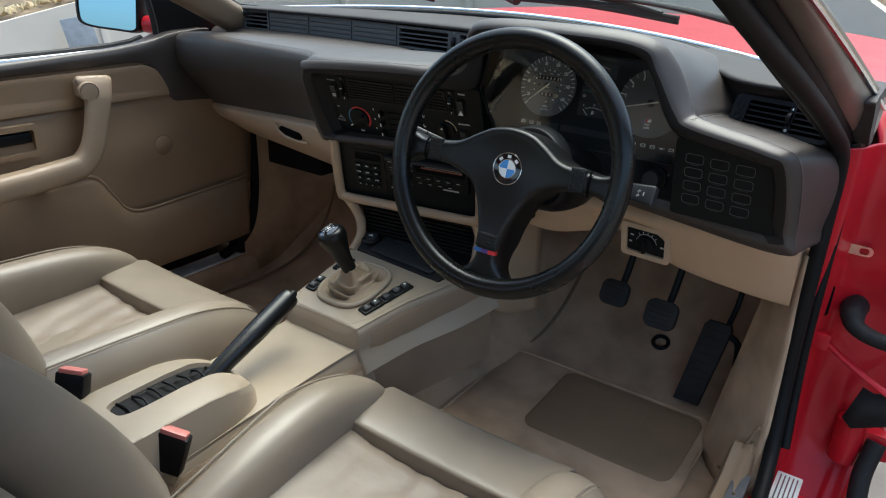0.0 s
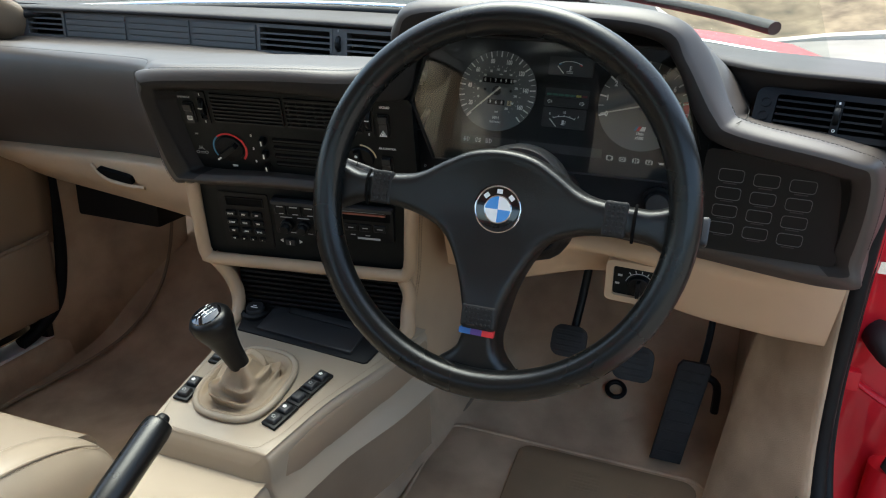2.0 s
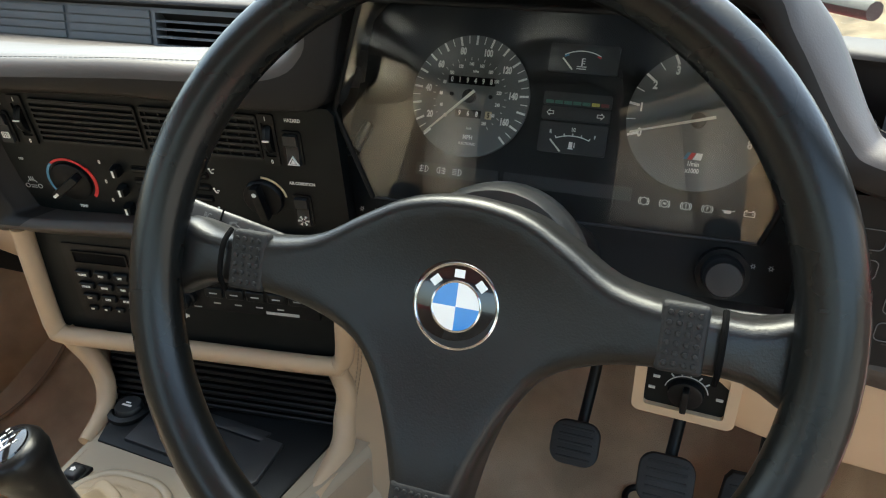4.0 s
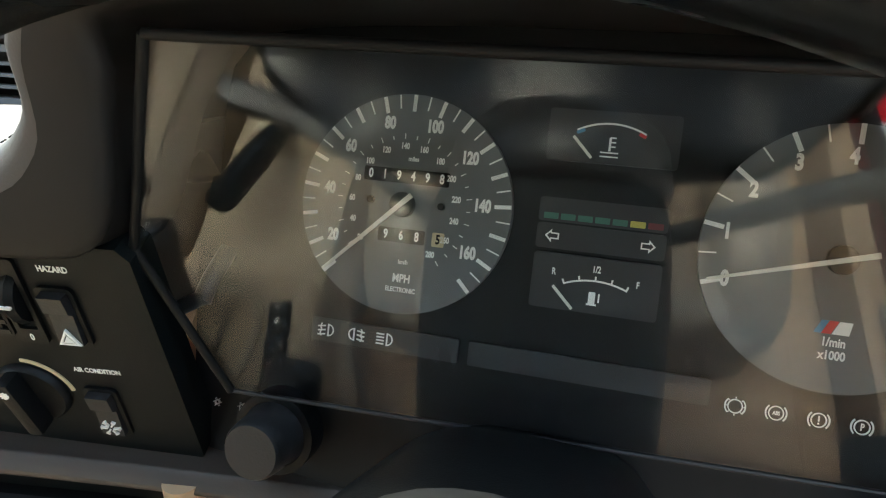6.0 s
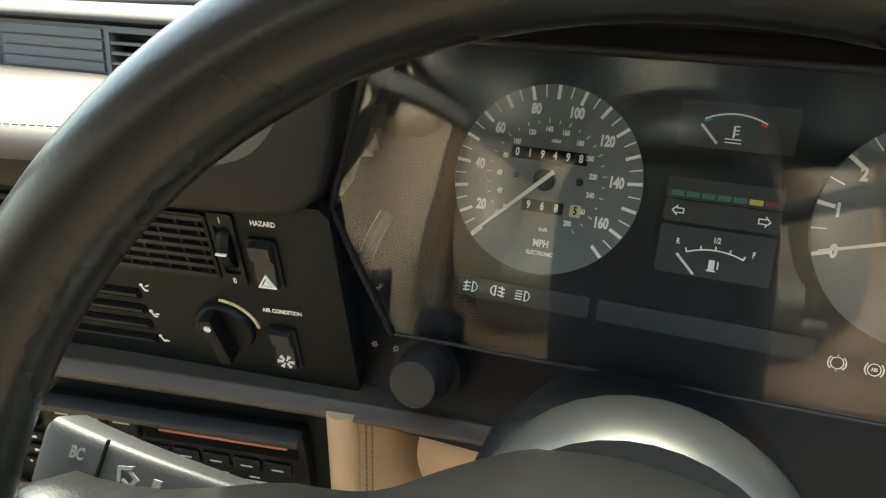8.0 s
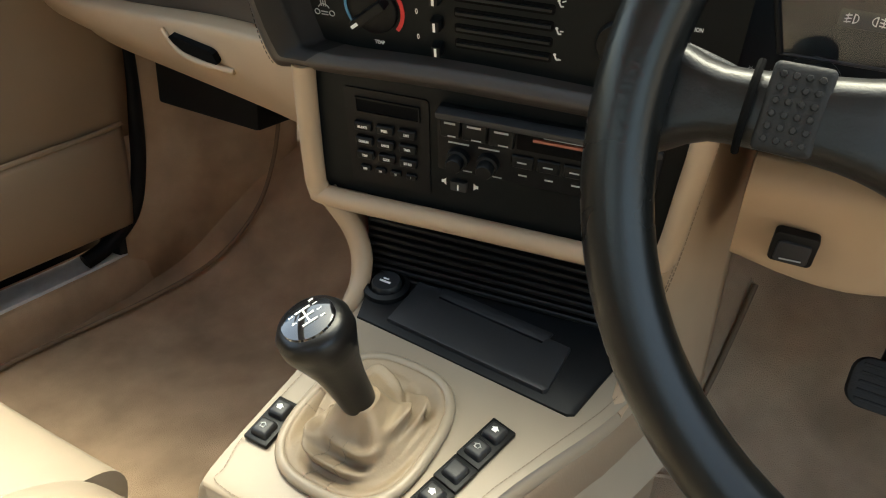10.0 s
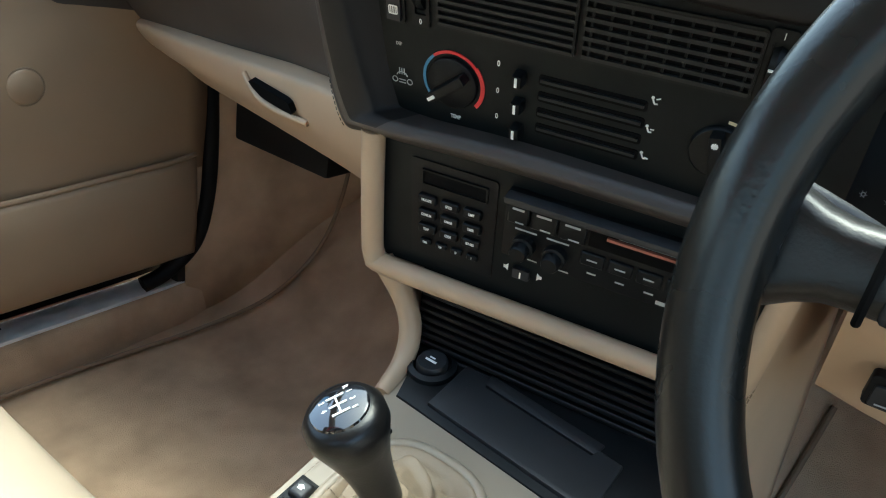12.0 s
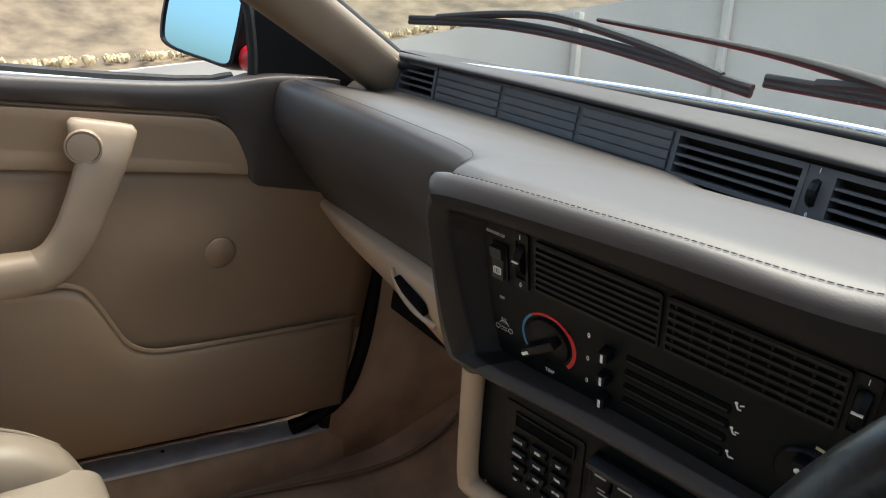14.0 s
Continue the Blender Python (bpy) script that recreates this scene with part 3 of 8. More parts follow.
# driver's knee panel with the light switch
knee = thing("knee_panel", (0.5, 0.27, 0.68), "creased beige leather knee panel under the steering column", "trim panel")
bm = B()
secs = []
for x, yt, zt, yb, zb in ((0.205, 0.258, 0.742, 0.290, 0.646), (0.30, 0.258, 0.742, 0.288, 0.640), (0.44, 0.258, 0.738, 0.300, 0.672), (0.54, 0.245, 0.740, 0.275, 0.642), (0.66, 0.235, 0.742, 0.268, 0.630), (0.735, 0.245, 0.748, 0.275, 0.625)):
    secs.append([(x, yb + 0.10, zt), (x, yt + 0.02, zt + 0.006), (x, yt, zt), (x, yt - 0.006, zt - 0.02), (x, (yt + yb) / 2 - 0.008, (zt + zb) / 2), (x, yb - 0.006, zb + 0.014), (x, yb + 0.004, zb), (x, yb + 0.03, zb), (x, yb + 0.10, zb + 0.02)])
loft(bm, secs, per=6, per_u=4)
part("panel", bm, KNEE, knee, angle=60)
f = axes((0.251, 0.2585, 0.680), 4, -16)
bm = B()
plate(bm, rrect(-0.0165, -0.0150, 0.0165, 0.0150, 0.004), -0.006, 0.003, f, 0.0015)
kb = part("roof_switch", bm, BLACK, knee, "small black push switch")
bm = B()
plate(bm, rrect(-0.0125, -0.0125, 0.0125, 0.008, 0.003), 0.002, 0.0055, f, 0.0015)
part("key", bm, DGREY, kb)
bm = B()
bar(bm, -0.008, -0.0085, 0.008, -0.0075, 0.0012, 0.0055, 0.0061, f)
part("mark", bm, DIM, kb, smooth=False)
LS = axes((0.491, 0.259, 0.680), -4, -14)
bm = B()
ring(bm, rrect(-0.046, -0.036, 0.045, 0.032, 0.008), rrect(-0.036, -0.026, 0.035, 0.023, 0.004), -0.02, 0.003, LS)
bezel = part("switch_bezel", bm, BEIGE, knee)
bm = B()
plate(bm, rrect(-0.037, -0.027, 0.036, 0.024, 0.004), -0.02, -0.002, LS)
part("switch_plate", bm, PANEL, bezel, smooth=False)
bm = B()
lathe(bm, [(0.0, -0.002), (0.016, -0.002), (0.015, 0.004), (0.013, 0.005), (0, 0.005)], 28, LS @ Matrix.Translation((0.0, -0.006, 0)))
box(bm, 0, -0.006, 0.009, 0.006, 0.026, 0.010, LS, 0.002)
part("knob", bm, BLACK, bezel)
bm = B()
for a in range(40, 150, 22):
    bar(bm, 0.020 * math.cos(radians(a)), -0.006 + 0.020 * math.sin(radians(a)), 0.024 * math.cos(radians(a)), -0.006 + 0.024 * math.sin(radians(a)), 0.0012, -0.002, -0.0012, LS)
arc_band(bm, 0, -0.006, 0.0185, 0.0193, 10, 170, -0.002, -0.0013, LS)
for x, y in ((-0.030, -0.008), (-0.027, 0.006), (0.029, -0.006), (0.0, -0.024)):
    bar(bm, x - 0.003, y, x + 0.003, y, 0.003, -0.002, -0.0012, LS)
part("mark", bm, DIM, bezel, smooth=False)

# ---------------------------------------------------------------- instrument cluster
clus = thing("instrument_cluster", (0.373, 0.26, 0.9), "black instrument cluster with two white-marked dials under glass", "instrument cluster")
bm = B()
plate(bm, [(-0.203, 0.075), (-0.214, -0.022), (-0.205, -0.150), (0.185, -0.150), (0.190, -0.034), (0.166, 0.060), (0.145, 0.096), (0.12, 0.108), (-0.165, 0.108), (-0.19, 0.092)], -0.03, -0.006, CL)
mask = part("mask", bm, FACEM, clus, smooth=False)
SP, TC = (-0.1013, 0.0137, 0.0527), (0.0900, 0.0113, 0.0560)


def tick(bm, c, r0, r1, a, w, z0=0.0, z1=0.0003):
    k, s = math.cos(radians(a)), math.sin(radians(a))
    bar(bm, c[0] + r0 * k, c[1] + r0 * s, c[0] + r1 * k, c[1] + r1 * s, w, z0, z1, CL)


def mph(v):
    return 106 - (v - 80) * 1.69


def rpm(v):
    return 197 - 27 * v


for c, name in ((SP, "speedometer"), (TC, "tachometer")):
    bm = B()
    plate(bm, circle(c[0], c[1], c[2], 64), -0.006, 0.0, CL)
    dial = part(name, bm, DIALM, clus, "grey-black dial with white figures", smooth=False)
    bm = B()
    if name == "speedometer":
        for v in range(10, 171, 5):
            tick(bm, c, c[2] * (0.87 if v % 10 else 0.845), c[2] * 0.995, mph(v), 0.0007 if v % 10 else 0.0018)
        for v in range(20, 281, 10):
            tick(bm, c, c[2] * 0.595, c[2] * (0.63 if v % 20 else 0.645), mph(v / 1.609), 0.0004)
        for v in range(20, 161, 20):
            a = radians(mph(v))
            letters(str(v), 0.0080, CL, c[0] + c[2] * 0.735 * math.cos(a), c[1] + c[2] * 0.755 * math.sin(a), 0.0002, WHITE, dial, "figure", wide=0.68, bold=0.052)
        for v in range(20, 281, 20):
            a = radians(mph(v / 1.609))
            letters(str(v), 0.0040, CL, c[0] + c[2] * 0.50 * math.cos(a), c[1] + c[2] * 0.53 * math.sin(a), 0.0002, WHITE, dial, "figure", wide=0.72, bold=0.045)
        for txt, size, y in (("miles", 0.0032, 0.022), ("km/h", 0.0030, -0.0275), ("MPH", 0.0056, -0.0355), ("ELECTRONIC", 0.0032, -0.041)):
            letters(txt, size, CL, c[0] + 0.003, c[1] + y, 0.0002, WHITE, dial, wide=0.8)
    else:
        for k in range(0, 17):
            v = k / 2
            tick(bm, c, c[2] * (0.87 if k % 2 else 0.85), c[2] * 1.0, rpm(v), 0.0007 if k % 2 else 0.0020)
        for v in range(9):
            a = radians(rpm(v))
            letters(str(v), 0.0092, CL, c[0] + c[2] * 0.795 * math.cos(a) - 0.0015, c[1] + c[2] * 0.775 * math.sin(a) - 0.001, 0.0002, WHITE, dial, "figure", wide=0.75, bold=0.05)
        letters("1/min", 0.0052, CL, c[0] + 0.001, c[1] - 0.0345, 0.0002, WHITE, dial, wide=0.8)
        letters("x1000", 0.0052, CL, c[0] + 0.001, c[1] - 0.0400, 0.0002, WHITE, dial, wide=0.8)
    part("markings", bm, WHITE, dial, smooth=False)

speedo = [o for o in clus.children if o.name.startswith("speedo")][0]
tacho = [o for o in clus.children if o.name.startswith("tacho")][0]
bm = B()
arc_band(bm, TC[0], TC[1], TC[2] * 0.86, TC[2] * 0.985, rpm(8.05), rpm(6.9), 0, 0.0003, CL)
part("red_band", bm, REDP, tacho, smooth=False)
bm = B()
plate(bm, [(-0.006, -0.020), (-0.0032, -0.020), (-0.0005, -0.0145), (-0.0033, -0.0145)], 0, 0.0003, CL @ Matrix.Translation((TC[0] - 0.001, TC[1] - 0.011, 0)))
part("blue_flash", bm, BLUEP, tacho, smooth=False)
bm = B()
plate(bm, [(-0.003, -0.020), (0.0005, -0.020), (0.0032, -0.0145), (-0.0003, -0.0145)], 0, 0.0003, CL @ Matrix.Translation((TC[0] - 0.001, TC[1] - 0.011, 0)))
part("red_flash", bm, REDP, tacho, smooth=False)
bm = B()
plate(bm, [(0.001, -0.020), (0.0075, -0.020), (0.0085, -0.0145), (0.0036, -0.0145)], 0, 0.0003, CL @ Matrix.Translation((TC[0] - 0.001, TC[1] - 0.011, 0)))
part("grey_flash", bm, WHITE, tacho, smooth=False)
# needles
for c, dial, a, r0, r1 in ((SP, speedo, 224.0, -0.007, 0.0505), (TC, tacho, 195.5, -0.013, 0.0535)):
    bm = B()
    k, s = math.cos(radians(a)), math.sin(radians(a))
    bar(bm, c[0] + r0 * k, c[1] + r0 * s, c[0] + r1 * k, c[1] + r1 * s, 0.0024, 0.0040, 0.0052, CL, 0.0012)
    part("needle", bm, NEEDLE, dial, smooth=False)
    bm = B()
    lathe(bm, [(0.0, 0.0), (0.0062, 0.0), (0.0060, 0.0030), (0, 0.0036)], 24, CL @ Matrix.Translation((c[0], c[1], 0)))
    part("pivot_cap", bm, BLACK, dial)
# mileage drums
for digits, x0, y, w, last in (("019498", -0.1226, 0.0273, 0.0429, False), ("968", -0.1124, -0.0012, 0.0235, False), ("5", -0.0852, -0.0012, 0.0060, True)):
    bm = B()
    plate(bm, rrect(x0, y - 0.0034, x0 + w, y + 0.0034, 0.0008), -0.001, 0.0003, CL)
    drum = part("counter", bm, CREAM if last else VOID, speedo, smooth=False)
    for k, d in enumerate(digits):
        letters(d, 0.0062, CL, x0 + w * (k + 0.5) / len(digits), y, 0.0005, VOID if last else WHITE, speedo, "digit", wide=0.72)
for dx in (-0.0165, 0.019):
    bm = B()
    lathe(bm, [(0, 0.0), (0.0019, 0.0), (0.0017, 0.0014), (0, 0.0016)], 16, CL @ Matrix.Translation((SP[0] + dx, SP[1] + 0.001, 0)))
    part("rest_pin", bm, BLACK, speedo)

# small gauges between the dials
BOXM = material("gauge_box", (0.030, 0.031, 0.031), 0.6)


def gauge_box(x0, y0, x1, y1, name):
    bm = B()
    plate(bm, rrect(x0, y0, x1, y1, 0.0015), -0.006, -0.002, CL)
    return part(name, bm, BOXM, clus, smooth=False)


tg = gauge_box(-0.0364, 0.0418, 0.0214, 0.0652, "temperature_gauge")
eg = gauge_box(-0.0364, 0.0138, 0.0208, 0.0248, "economy_gauge")
ig = gauge_box(-0.0364, 0.0015, 0.0208, 0.0130, "indicator_lamps")
fg = gauge_box(-0.0364, -0.0258, 0.0206, -0.0005, "fuel_gauge")
bm = B()
arc_band(bm, -0.0085, 0.0275, 0.0318, 0.0326, 62, 118, -0.002, -0.0016, CL)
part("scale", bm, WHITE, tg, smooth=False)
for a0, a1, mt in ((112, 119, BLUEP), (61, 67, REDP)):
    bm = B()
    arc_band(bm, -0.0085, 0.0275, 0.0304, 0.0318, a0, a1, -0.002, -0.0015, CL, 4)
    part("zone", bm, mt, tg, smooth=False)
bm = B()
bar(bm, -0.0248, 0.0530, -0.0160, 0.0438, 0.0013, -0.001, -0.0004, CL)
part("needle", bm, NEEDLE, tg, smooth=False)
bm = B()
bar(bm, -0.0085, 0.0475, -0.0085, 0.0535, 0.0010, -0.002, -0.0016, CL)
for y in (0.0535, 0.0515, 0.0495):
    bar(bm, -0.0085, y, -0.0060, y, 0.0006, -0.002, -0.0016, CL)
for y in (0.0468, 0.0450):
    bar(bm, -0.0125, y, -0.0045, y, 0.0006, -0.002, -0.0016, CL)
part("symbol", bm, WHITE, tg, smooth=False)
for k in range(7):
    bm = B()
    x = -0.0340 + k * 0.0077
    plate(bm, rrect(x, 0.0150, x + 0.0066, 0.0178, 0.0004), -0.002, -0.0015, CL)
    part("segment", bm, GREENP if k < 5 else (YELLOWP if k == 5 else material("dull_red", (0.16, 0.03, 0.035), 0.5)), eg, smooth=False)
for x, d in ((-0.0295, 1), (0.0135, -1)):
    bm = B()
    arrow = [(0, 0), (0.0030, 0.0030), (0.0030, 0.0015), (0.0064, 0.0015), (0.0064, -0.0015), (0.0030, -0.0015), (0.0030, -0.0030)]
    inn = [(0.0010, 0), (0.0024, 0.0015), (0.0024, 0.0009), (0.0058, 0.0009), (0.0058, -0.0009), (0.0024, -0.0009), (0.0024, -0.0015)]
    f = lambda L: [(x + d * (p[0] - 0.003), 0.0073 + p[1]) for p in L]
    ring(bm, f(arrow), f(inn), -0.002, -0.0016, CL)
    part("arrow", bm, WHITE, ig, smooth=False)
bm = B()
arc_band(bm, -0.0075, -0.0480, 0.0367, 0.0375, 68, 112, -0.002, -0.0016, CL)
for a in (68, 79, 90, 101, 112):
    bar(bm, -0.0075 + 0.0367 * math.cos(radians(a)), -0.048 + 0.0367 * math.sin(radians(a)), -0.0075 + 0.0392 * math.cos(radians(a)), -0.048 + 0.0392 * math.sin(radians(a)), 0.0008, -0.002, -0.0016, CL)
plate(bm, rrect(-0.0098, -0.0215, -0.0068, -0.0160, 0.0004), -0.002, -0.0016, CL)
bar(bm, -0.0105, -0.0217, -0.0060, -0.0217, 0.0008, -0.002, -0.0016, CL)
bar(bm, -0.0052, -0.0165, -0.0052, -0.0205, 0.0007, -0.002, -0.0016, CL)
part("scale", bm, WHITE, fg, smooth=False)
for txt, x, y in (("R", -0.0265, -0.0088), ("1/2", -0.0075, -0.0058), ("F", 0.0110, -0.0105)):
    letters(txt, 0.0042, CL, x, y, -0.0017, WHITE, fg, "figure", wide=0.7)
bm = B()
bar(bm, -0.0262, -0.0152, -0.0165, -0.0248, 0.0013, -0.001, -0.0004, CL)
part("needle", bm, NEEDLE, fg, smooth=False)
# lamp strips
for x0, x1 in ((-0.1440, -0.0675), (-0.0625, 0.0470)):
    bm = B()
    plate(bm, rrect(x0, -0.0590, x1, -0.0475, 0.001), -0.006, -0.0045, CL)
    part("lamp_strip", bm, BOXM, clus, smooth=False)


def symbol(u, v, kind, parent=clus):
    """A tell-tale drawn from arcs and strokes."""
    bm = B()
    z0, z1 = -0.0046, -0.0040
    if kind in "fgh":
        d = -1 if kind == "g" else 1
        ring(bm, [(u + d * (0.0006 + 0.0034 * math.cos(a)), v + 0.0032 * math.sin(a)) for a in np.linspace(-math.pi / 2, math.pi / 2, 11)][::d],
             [(u + d * (0.0013 + 0.0021 * math.cos(a)), v + 0.0024 * math.sin(a)) for a in np.linspace(-math.pi / 2, math.pi / 2, 11)][::d], z0, z1, CL)
        for k in (-0.0024, -0.0008, 0.0008, 0.0024) if kind == "h" else (-0.0021, 0, 0.0021):
            bar(bm, u - d * 0.0046, v + k - (0 if kind == "h" else 0.0006), u - d * 0.0006, v + k, 0.0007, z0, z1, CL)
        if kind != "h":
            for k in range(4):
                bar(bm, u - d * (0.0030 - 0.0004 * (-1) ** k), v - 0.0032 + 0.0016 * k, u - d * (0.0030 + 0.0004 * (-1) ** k), v - 0.0016 + 0.0016 * k, 0.0006, z0, z1, CL)
    elif kind == "o":
        plate(bm, [(u - 0.003, v - 0.0016), (u + 0.002, v - 0.0016), (u + 0.0025, v + 0.001), (u - 0.003, v + 0.001)], z0, z1, CL)
        bar(bm, u + 0.002, v, u + 0.0052, v + 0.0012, 0.0006, z0, z1, CL)
        bar(bm, u - 0.005, v + 0.001, u - 0.003, v, 0.0006, z0, z1, CL)
    elif kind == "b":
        ring(bm, rrect(u - 0.0042, v - 0.0022, u + 0.0042, v + 0.0020, 0.0003, 1), rrect(u - 0.0036, v - 0.0016, u + 0.0036, v + 0.0014, 0.0003, 1), z0, z1, CL)
        for k in (-0.0025, 0.0025):
            bar(bm, u + k - 0.0008, v + 0.0026, u + k + 0.0008, v + 0.0026, 0.0008, z0, z1, CL)
            bar(bm, u + k - 0.0008, v, u + k + 0.0008, v, 0.0005, z0, z1, CL)
    else:
        ring(bm, circle(u, v, 0.0032, 20), circle(u, v, 0.0027, 20), z0, z1, CL)
        arc_band(bm, u, v, 0.0039, 0.0045, -45, 45, z0, z1, CL, 6)
        arc_band(bm, u, v, 0.0039, 0.0045, 135, 225, z0, z1, CL, 6)
        if kind == "!":
            bar(bm, u, v - 0.0005, u, v + 0.0018, 0.0006, z0, z1, CL)
            bar(bm, u, v - 0.0018, u, v - 0.0011, 0.0006, z0, z1, CL)
        elif kind == "l":
            for a in range(0, 360, 45):
                bar(bm, u + 0.0034 * math.cos(radians(a)), v + 0.0034 * math.sin(radians(a)), u + 0.0042 * math.cos(radians(a)), v + 0.0042 * math.sin(radians(a)), 0.0004, z0, z1, CL)
    ob = part("tell_tale", bm, WHITE, parent, smooth=False)
    if kind == "p":
        letters("P", 0.0042, CL, u, v, z1, WHITE, parent)
    if kind == "a":
        letters("ABS", 0.0024, CL, u, v, z1, WHITE, parent)
    return ob


for u, k in ((-0.1359, "f"), (-0.1201, "g"), (-0.1046, "h")):
    symbol(u, -0.0531, k)
for u, k in ((0.0578, "l"), (0.0743, "a"), (0.0910, "!"), (0.1075, "p"), (0.1232, "o"), (0.1392, "b")):
    symbol(u, -0.0571, k)
# trip reset stem
bm = B()
tube(bm, [CL @ Vector((-0.196, -0.020, -0.006)), CL @ Vector((-0.198, -0.034, 0.004)), CL @ Vector((-0.199, -0.046, 0.010))], 0.0048, 16, 3)
tube(bm, [CL @ Vector((-0.199, -0.044, 0.008)), CL @ Vector((-0.203, -0.050, 0.030))], 0.0040, 14, 1)
part("reset_stem", bm, DGREY, clus)
# front glass, leaning forward at the top
bm = B()
gtop, gbot = Vector((0.373, 0.158, 0.998)), Vector((0.373, 0.218, 0.832))
out = [(-0.157, 1.0), (-0.194, 0.47), (-0.171, 0.0), (0.149, 0.0), (0.163, 0.30), (0.126, 1.0)]


def on_glass(u, k, deep=0.0):
    return Vector((0.373 + u, gbot.y + (gtop.y - gbot.y) * k + 0.060 * (u + 0.043) + deep, gbot.z + (gtop.z - gbot.z) * k))


n = len(out)
vs = [[bm.verts.new(on_glass(u, k, deep)) for u, k in out] for deep in (0, 0.002)]
bm.faces.new(vs[0])
bm.faces.new(vs[1][::-1])
for i in range(n):
    bm.faces.new((vs[0][i], vs[0][(i + 1) % n], vs[1][(i + 1) % n], vs[1][i]))
pane = part("front_glass", bm, FRONTG, clus, "clear glossy front glass", smooth=False)
pane.visible_shadow = False
# bright edge of the glass along the bottom and the black surround
bm = B()
tube(bm, [on_glass(*out[2]), on_glass(*out[3])], 0.0012, 8, 1)
part("glass_edge", bm, DGREY, clus)
bm = B()
for a, b in ((5, 0), (0, 1), (1, 2), (3, 4), (4, 5)):
    tube(bm, [on_glass(*out[a]), on_glass(*out[b])], 0.0022, 10, 1)
part("glass_frame", bm, FACEM, clus)

# light and dimmer knobs under the glass
for x, y, z in ((0.2245, 0.212, 0.8125), (0.499, 0.222, 0.806)):
    k = thing("dimmer_knob", (x, y, z), "round black push-turn knob under the instruments", "knob", "dash knobs")
    f = axes((x, y, z), 0, 8)
    bm = B()
    lathe(bm, [(0.0, -0.01), (0.0165, -0.01), (0.0165, 0.002), (0.0150, 0.004), (0.0150, 0.014), (0.0142, 0.022), (0.0130, 0.024), (0, 0.0245)], 36, f)
    part("knob", bm, DGREY, k)
    bm = B()
    ring(bm, circle(0, 0, 0.0205, 36), circle(0, 0, 0.0165, 36), -0.01, 0.003, f)
    part("collar", bm, BLACK, k)
for x in (0.186, 0.200, 0.520, 0.533):
    bm = B()
    f = axes((x, 0.2225, 0.816), 0, 15)
    ring(bm, circle(0, 0, 0.0014, 14), circle(0, 0, 0.0009, 14), 0.0, 0.0012, f)
    for a in range(0, 360, 60):
        bar(bm, 0.0017 * math.cos(radians(a)), 0.0017 * math.sin(radians(a)), 0.0023 * math.cos(radians(a)), 0.0023 * math.sin(radians(a)), 0.0003, 0.0, 0.0012, f)
    part("lamp_symbol", bm, DIM, clus, smooth=False)

# ---------------------------------------------------------------- heater panel
heat = thing("heater_panel", (0.0, 0.15, 0.85), "black heater panel with vents, dials and sliders", "control panel")
bm = B()
plate(bm, [(-0.152, -0.096), (-0.146, -0.100), (0.175, -0.098), (0.1825, -0.090), (0.1790, 0.040), (0.174, 0.046), (-0.146, 0.048), (-0.152, 0.040)], -0.02, 0, HT)
part("panel", bm, PANEL, heat, smooth=False)


def rocker(u, v, w, h, parent=heat, frame_m=HT):
    bm = B()
    ring(bm, rrect(u - w / 2 - 0.002, v - h / 2 - 0.002, u + w / 2 + 0.002, v + h / 2 + 0.002, 0.003), rrect(u - w / 2, v - h / 2, u + w / 2, v + h / 2, 0.002), 0, 0.0018, frame_m)
    s = part("rocker_switch", bm, BLACK, parent)
    bm = B()
    secs = [[(u - w / 2 + 0.0006, v + y, 0.0), (u + w / 2 - 0.0006, v + y, 0.0), (u + w / 2 - 0.001, v + y, z), (u - w / 2 + 0.001, v + y, z)] for y, z in ((h / 2 - 0.0006, 0.006), (h * 0.18, 0.0055), (h * 0.10, 0.0030), (-h / 2 + 0.0006, 0.0042))]
    skin(bm, secs, True, True, frame_m)
    part("key", bm, DGREY, s)
    return s


sw = rocker(-0.134, 0.004, 0.013, 0.030)
bm = B()
ring(bm, rrect(-0.1372, -0.0055, -0.1298, 0.0010, 0.001), rrect(-0.1365, -0.0048, -0.1305, 0.0003, 0.0008), 0.0042, 0.0048, HT)
for k in (-0.0018, 0, 0.0018):
    bar(bm, -0.1335 + k, -0.0052, -0.1335 + k, 0.0002, 0.0006, 0.0042, 0.0048, HT)
part("symbol", bm, WHITE, sw, smooth=False)
letters("REARWIND DEF", 0.0036, HT, -0.1375, 0.0275, 0.0003, DIM, heat, wide=0.7)
letters("DEF", 0.0036, HT, -0.133, -0.030, 0.0003, DIM, heat, wide=0.8)
bm = B()
SYM = HT @ Matrix.Translation((-0.004, -0.0200, 0))
arc_band(bm, -0.128, -0.038, 0.0046, 0.0052, 20, 160, 0, 0.0005, SYM)
for k in (-0.002, 0, 0.002):
    bar(bm, -0.128 + k, -0.0352, -0.128 + k, -0.0300, 0.0006, 0, 0.0005, SYM)
ring(bm, circle(-0.1345, -0.0405, 0.0025, 14), circle(-0.1345, -0.0405, 0.0019, 14), 0, 0.0005, SYM)
ring(bm, circle(-0.1215, -0.0405, 0.0025, 14), circle(-0.1215, -0.0405, 0.0019, 14), 0, 0.0005, SYM)
for k in (-0.0012, 0.0012):
    bar(bm, -0.131, -0.041 + k, -0.125, -0.041 + k, 0.0006, 0, 0.0005, SYM)
part("screen_symbol", bm, DIM, heat, smooth=False)


